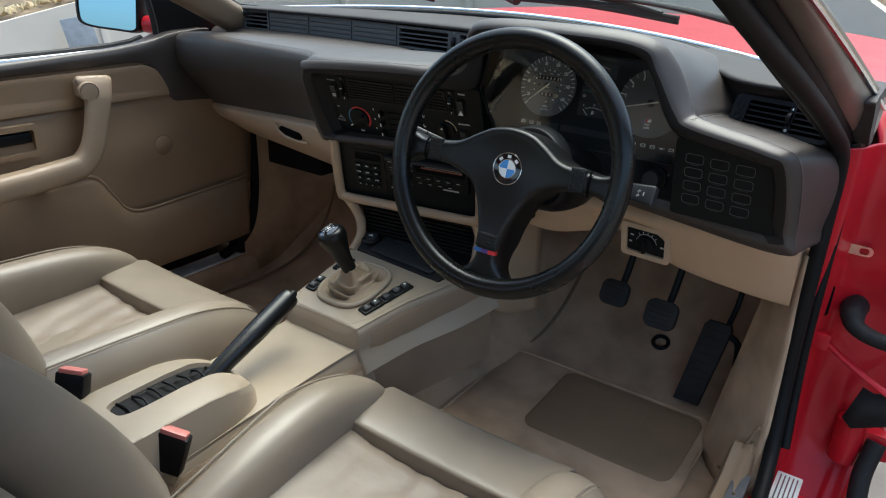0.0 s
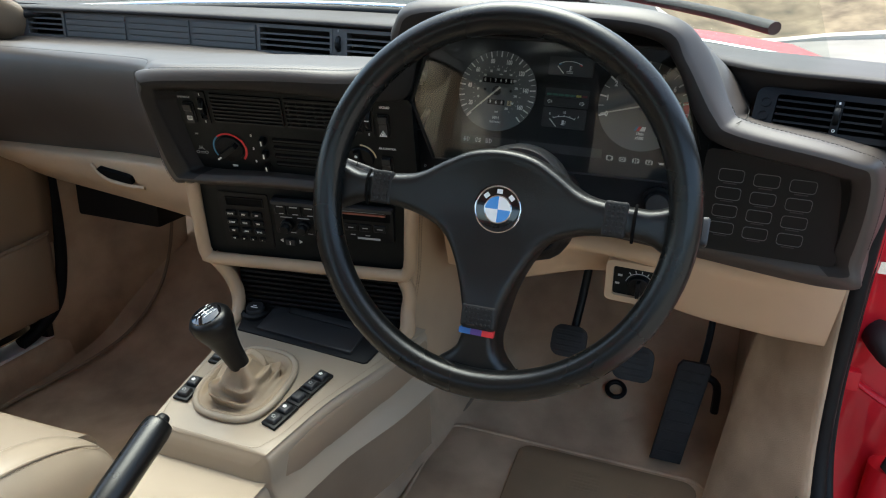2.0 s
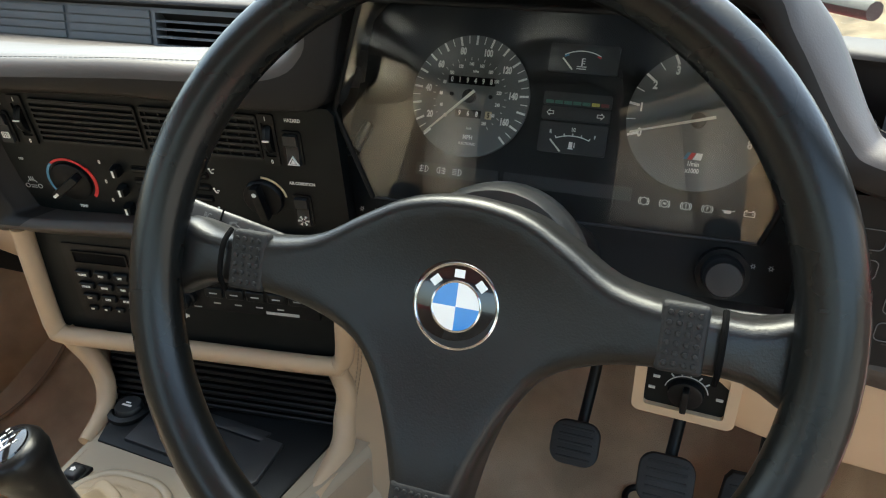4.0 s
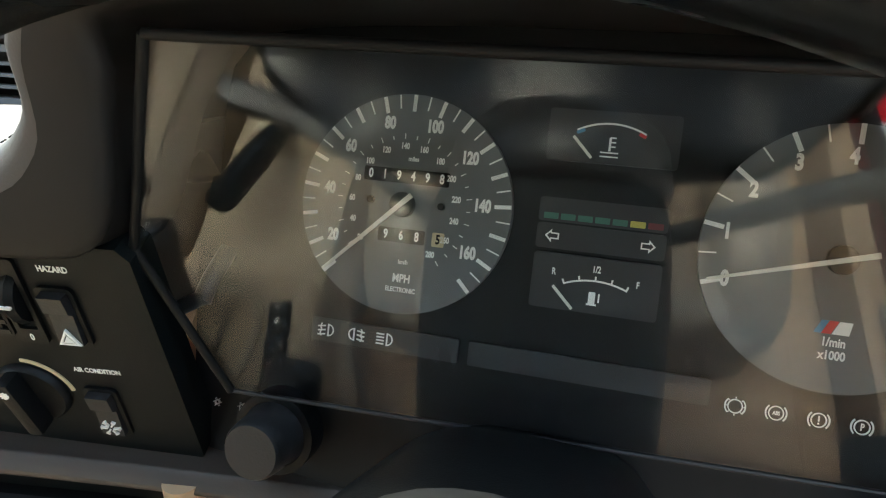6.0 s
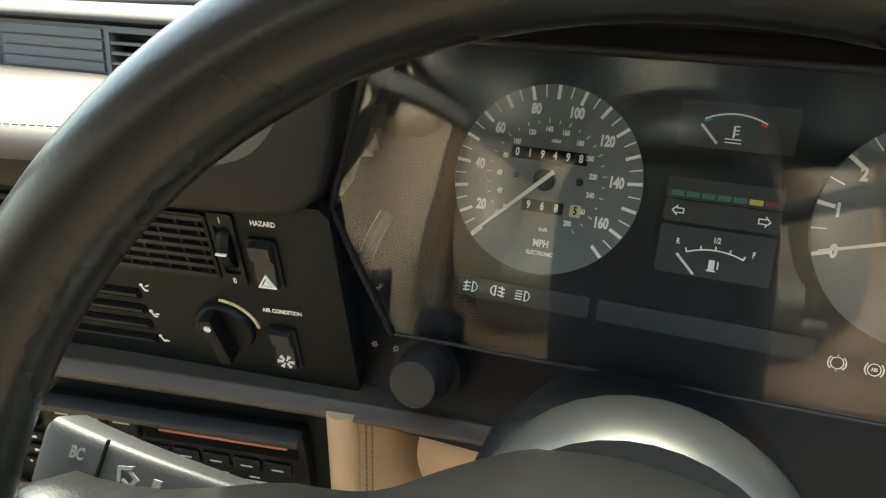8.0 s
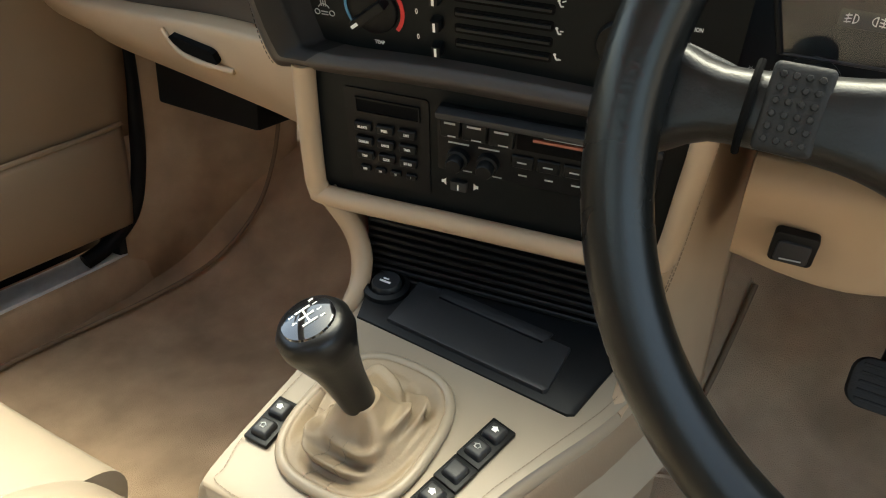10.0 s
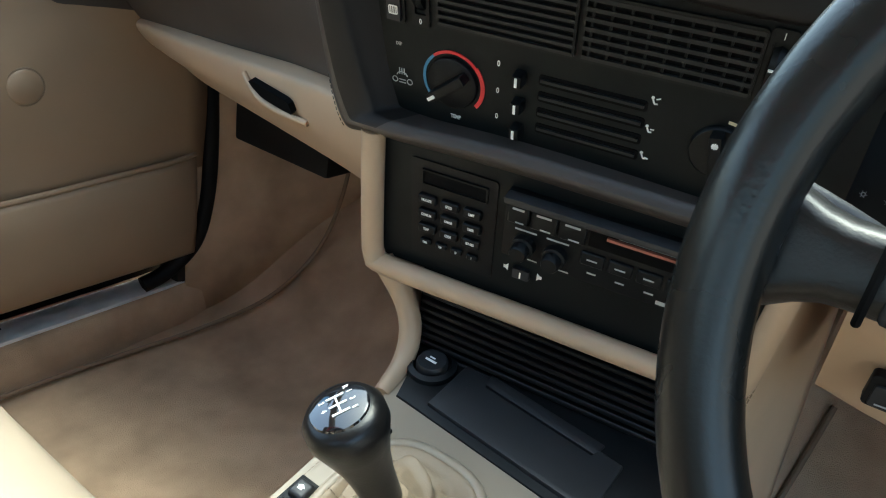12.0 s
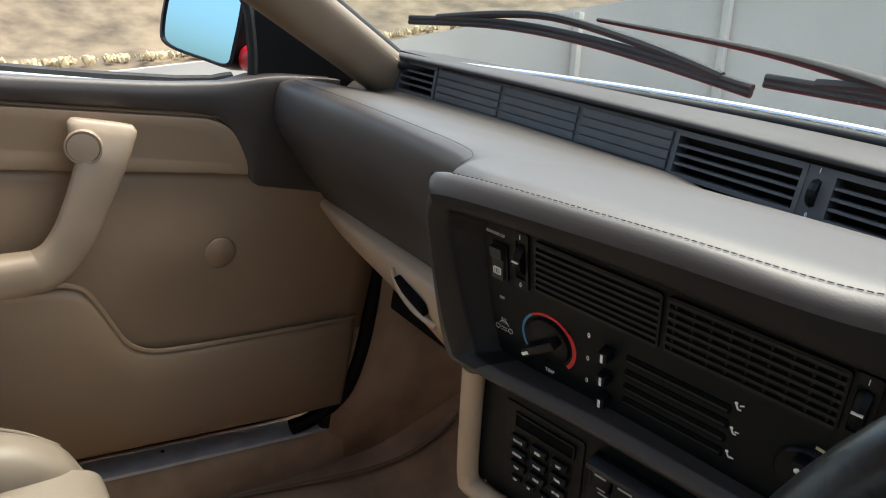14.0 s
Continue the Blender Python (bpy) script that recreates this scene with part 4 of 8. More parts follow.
def side_wheel(u):
    bm = B()
    ring(bm, rrect(u - 0.007, -0.012, u + 0.007, 0.038, 0.002), rrect(u - 0.0045, -0.003, u + 0.0045, 0.030, 0.001), 0, 0.002, HT)
    ob = part("wheel_slot", bm, BLACK, heat)
    bm = B()
    lathe(bm, [(0.004, -0.0035), (0.0145, -0.0035), (0.0160, 0), (0.0145, 0.0035), (0.004, 0.0035)], 16, HT @ Matrix.Translation((u, 0.0135, -0.007)) @ Matrix.Rotation(radians(90), 4, "Y"))
    part("thumbwheel", bm, BLACK, ob)
    letters("I", 0.0055, HT, u, 0.0340, 0.0024, WHITE, ob)
    letters("0", 0.0055, HT, u, -0.0078, 0.0024, WHITE, ob)
    bm = B()
    bar(bm, u - 0.003, 0.016, u + 0.003, 0.016, 0.0012, 0.008, 0.0093, HT)
    part("mark", bm, WHITE, ob)


side_wheel(-0.1125)
side_wheel(0.1195)


def grille(u0, u1, v0, v1, rows, uprights):
    bm = B()
    ring(bm, rrect(u0, v0, u1, v1, 0.003), rrect(u0 + 0.002, v0 + 0.002, u1 - 0.002, v1 - 0.002, 0.002), 0, 0.0025, HT)
    g = part("air_vent", bm, BLACK, heat)
    bm = B()
    plate(bm, rrect(u0 + 0.001, v0 + 0.001, u1 - 0.001, v1 - 0.001, 0.001), -0.004, 0.0004, HT)
    part("duct", bm, VOID, g, smooth=False)
    for k in range(rows):
        bm = B()
        v = v0 + (v1 - v0) * (k + 0.5) / rows
        box(bm, (u0 + u1) / 2, v, 0.0016, u1 - u0 - 0.003, (v1 - v0) / rows * 0.42, 0.0024, HT)
        part("slat", bm, SLAT, g, smooth=False)
    for k in range(uprights):
        bm = B()
        box(bm, u0 + (u1 - u0) * (k + 0.5) / uprights, (v0 + v1) / 2, 0.0010, 0.0016, v1 - v0 - 0.003, 0.0020, HT)
        part("upright", bm, BLACK, g, smooth=False)


grille(-0.1000, 0.0015, -0.0086, 0.0360, 8, 0)
grille(0.0048, 0.1115, -0.0087, 0.0365, 7, 9)
# distribution slots
for k in range(4):
    bm = B()
    v = -0.0305 - k * 0.0128
    plate(bm, rrect(-0.0215, v - 0.0040, 0.054, v + 0.0040, 0.002), 0, 0.0005, HT)
    slot = part("slider_slot", bm, VOID, heat, smooth=False)
    bm = B()
    box(bm, 0.016, v, 0.0012, 0.072, 0.0022, 0.0022, HT)
    part("rail", bm, SLAT, slot, smooth=False)
for k in range(3):
    v = -0.0226 - k * 0.0213
    letters("0", 0.0060, HT, -0.0520, v - 0.0036, 0.0003, WHITE, heat, "digit", wide=0.75)
    bm = B()
    box(bm, -0.0345, v - 0.009, 0.005, 0.0085, 0.0105, 0.010, HT, 0.0015, taper=0.85)
    s = part("slider_knob", bm, BLACK, heat)
    bm = B()
    bar(bm, -0.0345, v - 0.0125, -0.0345, v - 0.0055, 0.0019, 0.010, 0.0106, HT)
    part("mark", bm, WHITE, s, smooth=False)
    bm = B()
    y = -0.0253 - k * 0.0213
    plate(bm, circle(0.0562, y + 0.0024, 0.0011, 12), 0, 0.0005, HT)
    bar(bm, 0.0564, y + 0.0012, 0.0578, y - 0.0018, 0.0011, 0, 0.0005, HT)
    bar(bm, 0.0576, y - 0.0018, 0.0598, y - 0.0016, 0.0010, 0, 0.0005, HT)
    bar(bm, 0.0586, y + 0.0004 + 0.0012 * (1 - k), 0.0612, y + 0.0006 + 0.0022 * (1 - k), 0.0008, 0, 0.0005, HT)
    part("flow_symbol", bm, WHITE, heat, smooth=False)
# temperature dial
dc = (-0.0880, -0.0505)
bm = B()
lathe(bm, [(0, 0), (0.0205, 0), (0.0200, 0.003), (0.0185, 0.004), (0, 0.004)], 40, HT @ Matrix.Translation((*dc, 0)))
dial = part("temperature_dial", bm, BLACK, heat)
bm = B()
box(bm, 0, 0, 0.009, 0.036, 0.0075, 0.011, HT @ Matrix.Translation((*dc, 0)) @ Matrix.Rotation(radians(218), 4, "Z"), 0.002)
part("grip", bm, BLACK, dial)
bm = B()
f = HT @ Matrix.Translation((*dc, 0)) @ Matrix.Rotation(radians(218), 4, "Z")
bar(bm, 0.0105, 0, 0.0175, 0, 0.0026, 0.0145, 0.0150, f)
part("pointer", bm, WHITE, dial, smooth=False)
for a0, a1, mt, w in ((-40, 40, REDP, 0.0032), (40, 130, REDP, 0.0022), (130, 215, BLUEP, 0.0022)):
    bm = B()
    arc_band(bm, *dc, 0.0228, 0.0228 + w, a0, a1, 0.0, 0.0008, HT)
    part("scale", bm, mt, dial, smooth=False)
letters("TEMP", 0.0045, HT, dc[0] + 0.002, dc[1] - 0.0290, 0.0003, WHITE, heat, wide=0.8)
# fan dial
fc = (0.1035, -0.0490)
bm = B()
lathe(bm, [(0, 0), (0.0190, 0), (0.0185, 0.003), (0.0175, 0.004), (0, 0.004)], 40, HT @ Matrix.Translation((*fc, 0)))
fan = part("fan_dial", bm, BLACK, heat)
bm = B()
box(bm, 0, 0, 0.009, 0.036, 0.0080, 0.011, HT @ Matrix.Translation((*fc, 0)) @ Matrix.Rotation(radians(100), 4, "Z"), 0.002)
part("grip", bm, BLACK, fan)
bm = B()
arc_band(bm, *fc, 0.0212, 0.0230, 8, 88, 0, 0.0008, HT)
part("scale", bm, CREAM, fan, smooth=False)
bm = B()
for a in range(0, 180, 45):
    bar(bm, -0.0022 * math.cos(radians(a)), -0.0022 * math.sin(radians(a)), 0.0022 * math.cos(radians(a)), 0.0022 * math.sin(radians(a)), 0.0010, 0.0145, 0.0150, HT @ Matrix.Translation((fc[0] - 0.002, fc[1] + 0.012, 0)))
part("fan_symbol", bm, WHITE, fan, smooth=False)
# hazard and air conditioning keys
hz = rocker(0.1395, 0.0060, 0.0135, 0.031)
bm = B()
tri_o = [(0.1395 + 0.0062 * math.cos(radians(a)), -0.0050 + 0.0062 * math.sin(radians(a))) for a in (90, 210, 330)]
tri_i = [(0.1395 + 0.0042 * math.cos(radians(a)), -0.0050 + 0.0042 * math.sin(radians(a))) for a in (90, 210, 330)]
tri_s = [(0.1395 + 0.0028 * math.cos(radians(a)), -0.0050 + 0.0028 * math.sin(radians(a))) for a in (90, 210, 330)]
ring(bm, tri_o, tri_i, 0.0036, 0.0050, HT)
plate(bm, tri_s, 0.0036, 0.0050, HT)
part("symbol", bm, WHITE, hz, smooth=False)
letters("HAZARD", 0.0046, HT, 0.1425, 0.0330, 0.0003, WHITE, heat, wide=0.75)
ac = rocker(0.1400, -0.0590, 0.0135, 0.031)
bm = B()
for a in range(0, 360, 60):
    k, s = math.cos(radians(a)), math.sin(radians(a))
    bar(bm, 0.14 + 0.0016 * k, -0.068 + 0.0016 * s, 0.14 + 0.0052 * k, -0.068 + 0.0052 * s, 0.0009, 0.0036, 0.0050, HT)
    for d in (-30, 30):
        bar(bm, 0.14 + 0.0036 * k, -0.068 + 0.0036 * s, 0.14 + 0.0036 * k + 0.0018 * math.cos(radians(a + d)), -0.068 + 0.0036 * s + 0.0018 * math.sin(radians(a + d)), 0.0006, 0.0036, 0.0050, HT)
part("symbol", bm, WHITE, ac, smooth=False)
letters("AIR CONDITION", 0.0042, HT, 0.1425, -0.0300, 0.0003, WHITE, heat, wide=0.75)

# ---------------------------------------------------------------- warning panel right of the wheel
OUTL = material("outline_print", (0.09, 0.095, 0.095), 0.5)
wp = thing("warning_panel", (0.62, 0.16, 0.83), "black warning display with outlined touch fields", "control panel")
bm = B()
plate(bm, rrect(-0.074, -0.062, 0.082, 0.066, 0.006), -0.03, 0, OB)
part("panel", bm, PANEL, wp, smooth=False)
for r in range(4):
    for c in range(3):
        bm = B()
        u, v = -0.044 + c * 0.037, 0.036 - r * 0.0225 - c * 0.0015
        ring(bm, rrect(u - 0.0135, v - 0.0078, u + 0.0135, v + 0.0078, 0.004), rrect(u - 0.0129, v - 0.0072, u + 0.0129, v + 0.0072, 0.0036), 0, 0.0006, OB)
        fld = part("field", bm, OUTL, wp, smooth=False)
        bm = B()
        bar(bm, u - 0.007, v - 0.0100, u + 0.007, v - 0.0100, 0.0011, 0, 0.0003, OB)
        part("caption", bm, DGREY, fld, smooth=False)

# ---------------------------------------------------------------- centre stack
stack = thing("centre_stack", (0.0, 0.2, 0.65), "beige leather framed stack with black panel and ribbed grille", "centre stack")
bm = B()
path = [(-0.0958, 0.064, 0.0), (-0.098, 0.02, 0.001), (-0.1005, -0.045, 0.002), (-0.0985, -0.064, 0.003), (-0.085, -0.0725, 0.004), (0.05, -0.0725, 0.004), (0.200, -0.0725, 0.004), (0.219, -0.066, 0.003), (0.2245, -0.05, 0.002), (0.2265, 0.0, 0.001), (0.228, 0.04, 0.0), (0.2285, 0.070, -0.002)]
tube(bm, [RD @ Vector(p) for p in path], 0.0100, 14, 5)
part("frame", bm, BEIGE, stack)
bm = B()
plate(bm, rrect(-0.094, -0.068, 0.222, 0.065, 0.005), -0.03, -0.006, RD)
part("panel", bm, PANEL, stack, smooth=False)
# side cheeks
for d, pts in ((1, [((0.172, 0.225, 0.79), (0.185, 0.33, 0.79), (0.19, 0.44, 0.77)), ((0.168, 0.236, 0.70), (0.185, 0.33, 0.70), (0.195, 0.44, 0.68)), ((0.163, 0.248, 0.640), (0.182, 0.33, 0.63), (0.20, 0.44, 0.60)), ((0.158, 0.246, 0.590), (0.180, 0.32, 0.57), (0.205, 0.44, 0.53)), ((0.176, 0.235, 0.540), (0.194, 0.30, 0.50), (0.21, 0.44, 0.45)), ((0.184, 0.225, 0.48), (0.200, 0.30, 0.42), (0.215, 0.44, 0.38))]),
               (-1, [((-0.155, 0.150, 0.79), (-0.175, 0.30, 0.79), (-0.18, 0.44, 0.77)), ((-0.163, 0.170, 0.70), (-0.178, 0.30, 0.70), (-0.19, 0.44, 0.68)), ((-0.165, 0.190, 0.638), (-0.182, 0.30, 0.63), (-0.2, 0.44, 0.60)), ((-0.128, 0.205, 0.590), (-0.165, 0.30, 0.57), (-0.2, 0.44, 0.53)), ((-0.108, 0.185, 0.545), (-0.15, 0.30, 0.50), (-0.2, 0.44, 0.45)), ((-0.112, 0.17, 0.48), (-0.15, 0.30, 0.42), (-0.2, 0.44, 0.38))])):
    rows = np.array(pts)
    R = smooth_line(rows.reshape(len(rows), -1), 5).reshape(-1, 3, 3)
    R = [smooth_line(r, 4) for r in R]
    bm = B()
    skin(bm, R, False, False)
    ob = part("cheek", bm, BEIGE, stack, angle=80)
    md = ob.modifiers.new("thick", "SOLIDIFY")
    md.thickness = 0.006
bm = B()
for o in (0.006, 0.012):
    stitch(bm, smooth_line([(0.1745 + o * 0.25, 0.224 + o, 0.757), (0.1705 + o * 0.25, 0.235 + o, 0.70), (0.1660 + o * 0.25, 0.247 + o, 0.640), (0.1610 + o * 0.25, 0.245 + o, 0.590)], 6), 0.0055, 0.0038, 0.0012, (0.0012, 0, 0))
part("stitching", bm, THREAD, stack, smooth=False)
# rounded pillars beside the ribbed grille
bm = B()
tube(bm, [RD @ Vector((-0.0925, -0.070, 0.000)), (-0.130, 0.198, 0.605), (-0.118, 0.200, 0.575), (-0.110, 0.185, 0.548), (-0.104, 0.150, 0.532)], [0.011, 0.011, 0.011, 0.010, 0.008], 12, 6)
part("pillar", bm, BEIGE, stack)
bm = B()
tube(bm, [RD @ Vector((0.2080, -0.074, -0.006)), (0.158, 0.247, 0.605), (0.158, 0.244, 0.575), (0.165, 0.222, 0.550), (0.160, 0.170, 0.529)], [0.011, 0.011, 0.012, 0.013, 0.009], 12, 6)
part("pillar", bm, BEIGE, stack)
# ribbed grille
GR = axes((0.018, 0.232, 0.590), 8, 4)
bm = B()
plate(bm, [(-0.145, 0.050), (0.140, 0.050), (0.142, -0.055), (-0.135, -0.055)], -0.02, -0.004, GR)
gr = part("grille", bm, VOID, stack, smooth=False)
for k in range(10):
    bm = B()
    box(bm, 0.0, 0.036 - k * 0.0083, -0.001, 0.276, 0.0048, 0.007, GR, 0.0012, 1)
    part("rib", bm, BLACK, gr, smooth=False)

# trip computer
trip = thing("trip_computer", RD @ Vector((-0.025, 0, 0)), "black trip computer with twelve small keys and display", "trip computer")
bm = B()
plate(bm, rrect(-0.064, -0.052, 0.013, 0.046, 0.003), -0.0065, -0.0045, RD)
part("body", bm, BLACK, trip, smooth=False)
bm = B()
ring(bm, rrect(-0.0535, 0.0235, 0.0055, 0.0385, 0.001), rrect(-0.0520, 0.0250, 0.0040, 0.0370, 0.0008), -0.0045, -0.0025, RD)
part("display_frame", bm, BLACK, trip)
bm = B()
plate(bm, rrect(-0.0520, 0.0250, 0.0040, 0.0370, 0.0008), -0.0045, -0.0040, RD)
part("display", bm, VOID, trip, smooth=False)
for r, row in enumerate((("HR-DATE", "SPEED", "LIMIT"), ("CONSUM", "RANGE", "TIMER"), ("TEMP", "CODE", "SET-RES"))):
    for c, word in enumerate(row):
        bm = B()
        u, v = -0.0475 + c * 0.0205, 0.0105 - r * 0.0150
        box(bm, u, v, -0.0030, 0.0160, 0.0085, 0.0050, RD, 0.001, 1)
        key = part("key", bm, BLACK, trip)
        letters(word, 0.0036, RD, u, v, -0.0003, WHITE, key, wide=0.62)
for c, word in enumerate(("1000", "100", "10", "1")):
    bm = B()
    u, v = -0.0490 + c * 0.0148, -0.0345
    box(bm, u, v, -0.0032, 0.0100, 0.0055, 0.0040, RD, 0.0008, 1)
    key = part("key", bm, BLACK, trip)
    letters(word, 0.0032, RD, u, v, -0.0010, WHITE, key, wide=0.65)

# cassette radio
radio = thing("cassette_radio", RD @ Vector((0.11, 0.015, 0)), "black car radio with cassette slot and two knobs", "car radio")
bm = B()
box(bm, 0.1130, 0.0165, -0.002, 0.180, 0.060, 0.012, RD, 0.002, 2)
part("body", bm, BLACK, radio)
bm = B()
box(bm, 0.1130, 0.0445, 0.006, 0.178, 0.006, 0.012, RD, 0.002, 2)
part("hood", bm, DGREY, radio)
for u, w in ((0.0355, 0.017), (0.0560, 0.021), (0.0785, 0.021)):
    bm = B()
    box(bm, u, 0.0315, 0.0050, w, 0.017, 0.006, RD, 0.001, 1)
    k = part("button", bm, BLACK, radio)
    bm = B()
    bar(bm, u - w * 0.28, 0.0370, u + w * 0.28, 0.0370, 0.0018, 0.008, 0.0083, RD)
    bar(bm, u - w * 0.1, 0.0250, u + w * 0.3, 0.0250, 0.0012, 0.008, 0.0083, RD)
    part("caption", bm, DIM, k, smooth=False)
for u in (0.0420, 0.0680):
    bm = B()
    lathe(bm, [(0, 0.004), (0.0098, 0.004), (0.0095, 0.010), (0.0075, 0.011), (0.0072, 0.018), (0.0062, 0.0195), (0, 0.0195)], 28, RD @ Matrix.Translation((u, 0.0030, 0)))
    k = part("knob", bm, BLACK, radio)
    bm = B()
    bar(bm, u - 0.009, 0.0165, u + 0.009, 0.0165, 0.0014, 0.004, 0.0044, RD)
    bar(bm, u + 0.004, -0.0100, u + 0.012, -0.0100, 0.0011, 0.004, 0.0044, RD)
    part("caption", bm, DIM, k, smooth=False)
bm = B()
plate(bm, rrect(0.0910, 0.0225, 0.1980, 0.0395, 0.001), 0.004, 0.0046, RD)
slot = part("cassette_slot", bm, VOID, radio, smooth=False)
bm = B()
box(bm, 0.148, 0.0345, 0.0055, 0.088, 0.0022, 0.003, RD)
part("flap_edge", bm, material("copper_print", (0.36, 0.12, 0.08), 0.4), slot, smooth=False)
bm = B()
bar(bm, 0.112, 0.0375, 0.190, 0.0375, 0.0016, 0.0046, 0.0050, RD)
part("caption", bm, DIM, slot, smooth=False)
for k in range(5):
    bm = B()
    u = 0.0965 + k * 0.0215
    box(bm, u, 0.0110, 0.0045, 0.0185, 0.012, 0.004, RD, 0.001, 1)
    b = part("preset_key", bm, BLACK, radio)
    bm = B()
    bar(bm, u - 0.004, 0.0110, u + 0.004, 0.0110, 0.0013, 0.0065, 0.0068, RD)
    part("caption", bm, DIM, b, smooth=False)
bm = B()
for k in range(4):
    bar(bm, 0.094 + k * 0.022, -0.0030, 0.101 + k * 0.022, -0.0030, 0.0014, 0.004, 0.0044, RD)
bar(bm, 0.148, -0.0085, 0.182, -0.0085, 0.0034, 0.004, 0.0044, RD)
part("caption", bm, DIM, radio, smooth=False)
# speaker balance key
bal = thing("balance_switch", RD @ Vector((0.04, -0.034, 0)), "small black speaker balance rocker with white mark", "switch")
bm = B()
box(bm, 0.0400, -0.0335, -0.0035, 0.0150, 0.0105, 0.006, RD, 0.002, 2)
part("rocker", bm, DGREY, bal)
bm = B()
bar(bm, 0.0400, -0.0365, 0.0400, -0.0305, 0.0013, -0.0005, 0.0, RD)
for u, d in ((0.0262, 1), (0.0540, -1)):
    plate(bm, [(u - d * 0.003, -0.0350), (u - d * 0.0012, -0.0350), (u + d * 0.0012, -0.0372), (u + d * 0.0012, -0.0298), (u - d * 0.0012, -0.0320), (u - d * 0.003, -0.0320)], -0.006, -0.0055, RD)
part("symbol", bm, WHITE, bal, smooth=False)

# ---------------------------------------------------------------- centre console
cons = thing("centre_console", (0.0, 0.05, 0.40), "beige leather centre console with stitched edges", "centre console")


def con_edge(y, d):
    ys = (-0.045, -0.02, 0.05, 0.10, 0.155, 0.24)
    xl, xr = (-0.085, -0.101, -0.101, -0.101, -0.101, -0.103), (0.074, 0.094, 0.116, 0.138, 0.163, 0.190)
    return np.interp(y, ys, xl if d < 0 else xr)


bm = B()
secs = []
for y, xl, xr, z in ((-0.052, -0.080, 0.068, 0.470), (-0.047, -0.092, 0.083, 0.486), (-0.035, -0.099, 0.091, 0.4945), (0.05, -0.101, 0.116, 0.513), (0.10, -0.101, 0.138, 0.524), (0.155, -0.101, 0.163, 0.536), (0.24, -0.103, 0.190, 0.554)):
    secs.append([(xl - 0.006, y, z - 0.10), (xl - 0.004, y, z - 0.05), (xl - 0.002, y, z - 0.014), (xl + 0.004, y, z - 0.003), (xl + 0.012, y, z), ((xl + xr) / 2, y, z + 0.001), (xr - 0.012, y, z), (xr - 0.004, y, z - 0.003), (xr + 0.002, y, z - 0.014), (xr + 0.004, y, z - 0.05), (xr + 0.008, y, z - 0.10)])
loft(bm, secs, per=4, per_u=3)
part("body", bm, CONS, cons, angle=60)
# added panels just proud of the body, shade painted in as brown
for d in (1, -1):
    bm = B()
    rows = []
    for y in np.linspace(-0.046, 0.235, 14):
        z = float(np.interp(y, (-0.047, -0.035, 0.05, 0.10, 0.155, 0.24), (0.486, 0.4945, 0.513, 0.524, 0.536, 0.554)))
        x = con_edge(y, d)
        rows.append([(x + d * 0.0020, y, z - 0.015), (x + d * 0.0055, y, z - 0.019), (x + d * 0.0085, y, z - 0.06), (x + d * 0.014, y, z - 0.11), (x + d * 0.020, y, z - 0.20), (x + d * 0.016, y, z - 0.20), (x + d * 0.002, y, z - 0.06)])
    skin(bm, rows, True, True)
    part("side_panel", bm, SIDEM, cons, "console side panel browned to stand for shade", angle=50)
bm = B()
edge = [(con_edge(y, 1) - 0.010, y, 0.5355 + (y - 0.155) * 0.2126) for y in np.linspace(0.20, -0.030, 12)] + [(0.06, -0.043, 0.4925), (-0.01, -0.044, 0.4925), (-0.08, -0.042, 0.4925)] + [(con_edge(y, -1) + 0.010, y, 0.5355 + (y - 0.155) * 0.2126) for y in np.linspace(-0.030, 0.14, 8)]
stitch(bm, smooth_line(edge, 4), lift=(0, 0, 0.0016))
part("stitching", bm, THREAD, cons, smooth=False)
bm = B()
secs = []
for y, z in ((-0.62, 0.43), (-0.3, 0.445), (-0.15, 0.450), (-0.02, 0.450)):
    secs.append([(-0.104, y, 0.36), (-0.098, y, z - 0.02), (-0.090, y, z - 0.004), (-0.08, y, z), (0.07, y, z), (0.08, y, z - 0.004), (0.088, y, z - 0.02), (0.098, y, 0.36)])
loft(bm, secs, per=3, per_u=3)
part("rear_body", bm, CONS, cons, angle=60)
# the same shade-coloured panel along the rear body
bm = B()
skin(bm, [[(0.093, y, 0.424), (0.097, y, 0.420), (0.104, y, 0.36), (0.110, y, 0.28), (0.104, y, 0.28), (0.090, y, 0.38)] for y in (-0.60, -0.40, -0.20, -0.035)], True, True)
part("side_panel", bm, SIDEM, cons, "console side panel browned to stand for shade", angle=50)
# handbrake surround: a raised tray with a long slot
bm = B()
outer, rim, slot_e, deep = [], [], [], []
for a in np.linspace(0, 2 * math.pi, 40, endpoint=False):
    k, s = math.cos(a), math.sin(a)
    p = 0.42
    ex, ey = math.copysign(abs(k) ** p, k), math.copysign(abs(s) ** p, s)
    zz = 0.507 - 0.034 * max(ey, 0) ** 3
    outer.append((0.088 * ex, -0.440 + 0.194 * ey, 0.380))
    rim.append((0.076 * ex, -0.440 + 0.180 * ey, zz))
    slot_e.append((-0.006 + 0.025 * ex, -0.368 + 0.102 * ey, zz + 0.003))
    deep.append((-0.006 + 0.023 * ex, -0.368 + 0.098 * ey, zz - 0.006))
mid = [tuple((np.array(a) * 0.5 + np.array(b) * 0.5) + np.array((0, 0, 0.004))) for a, b in zip(rim, slot_e)]
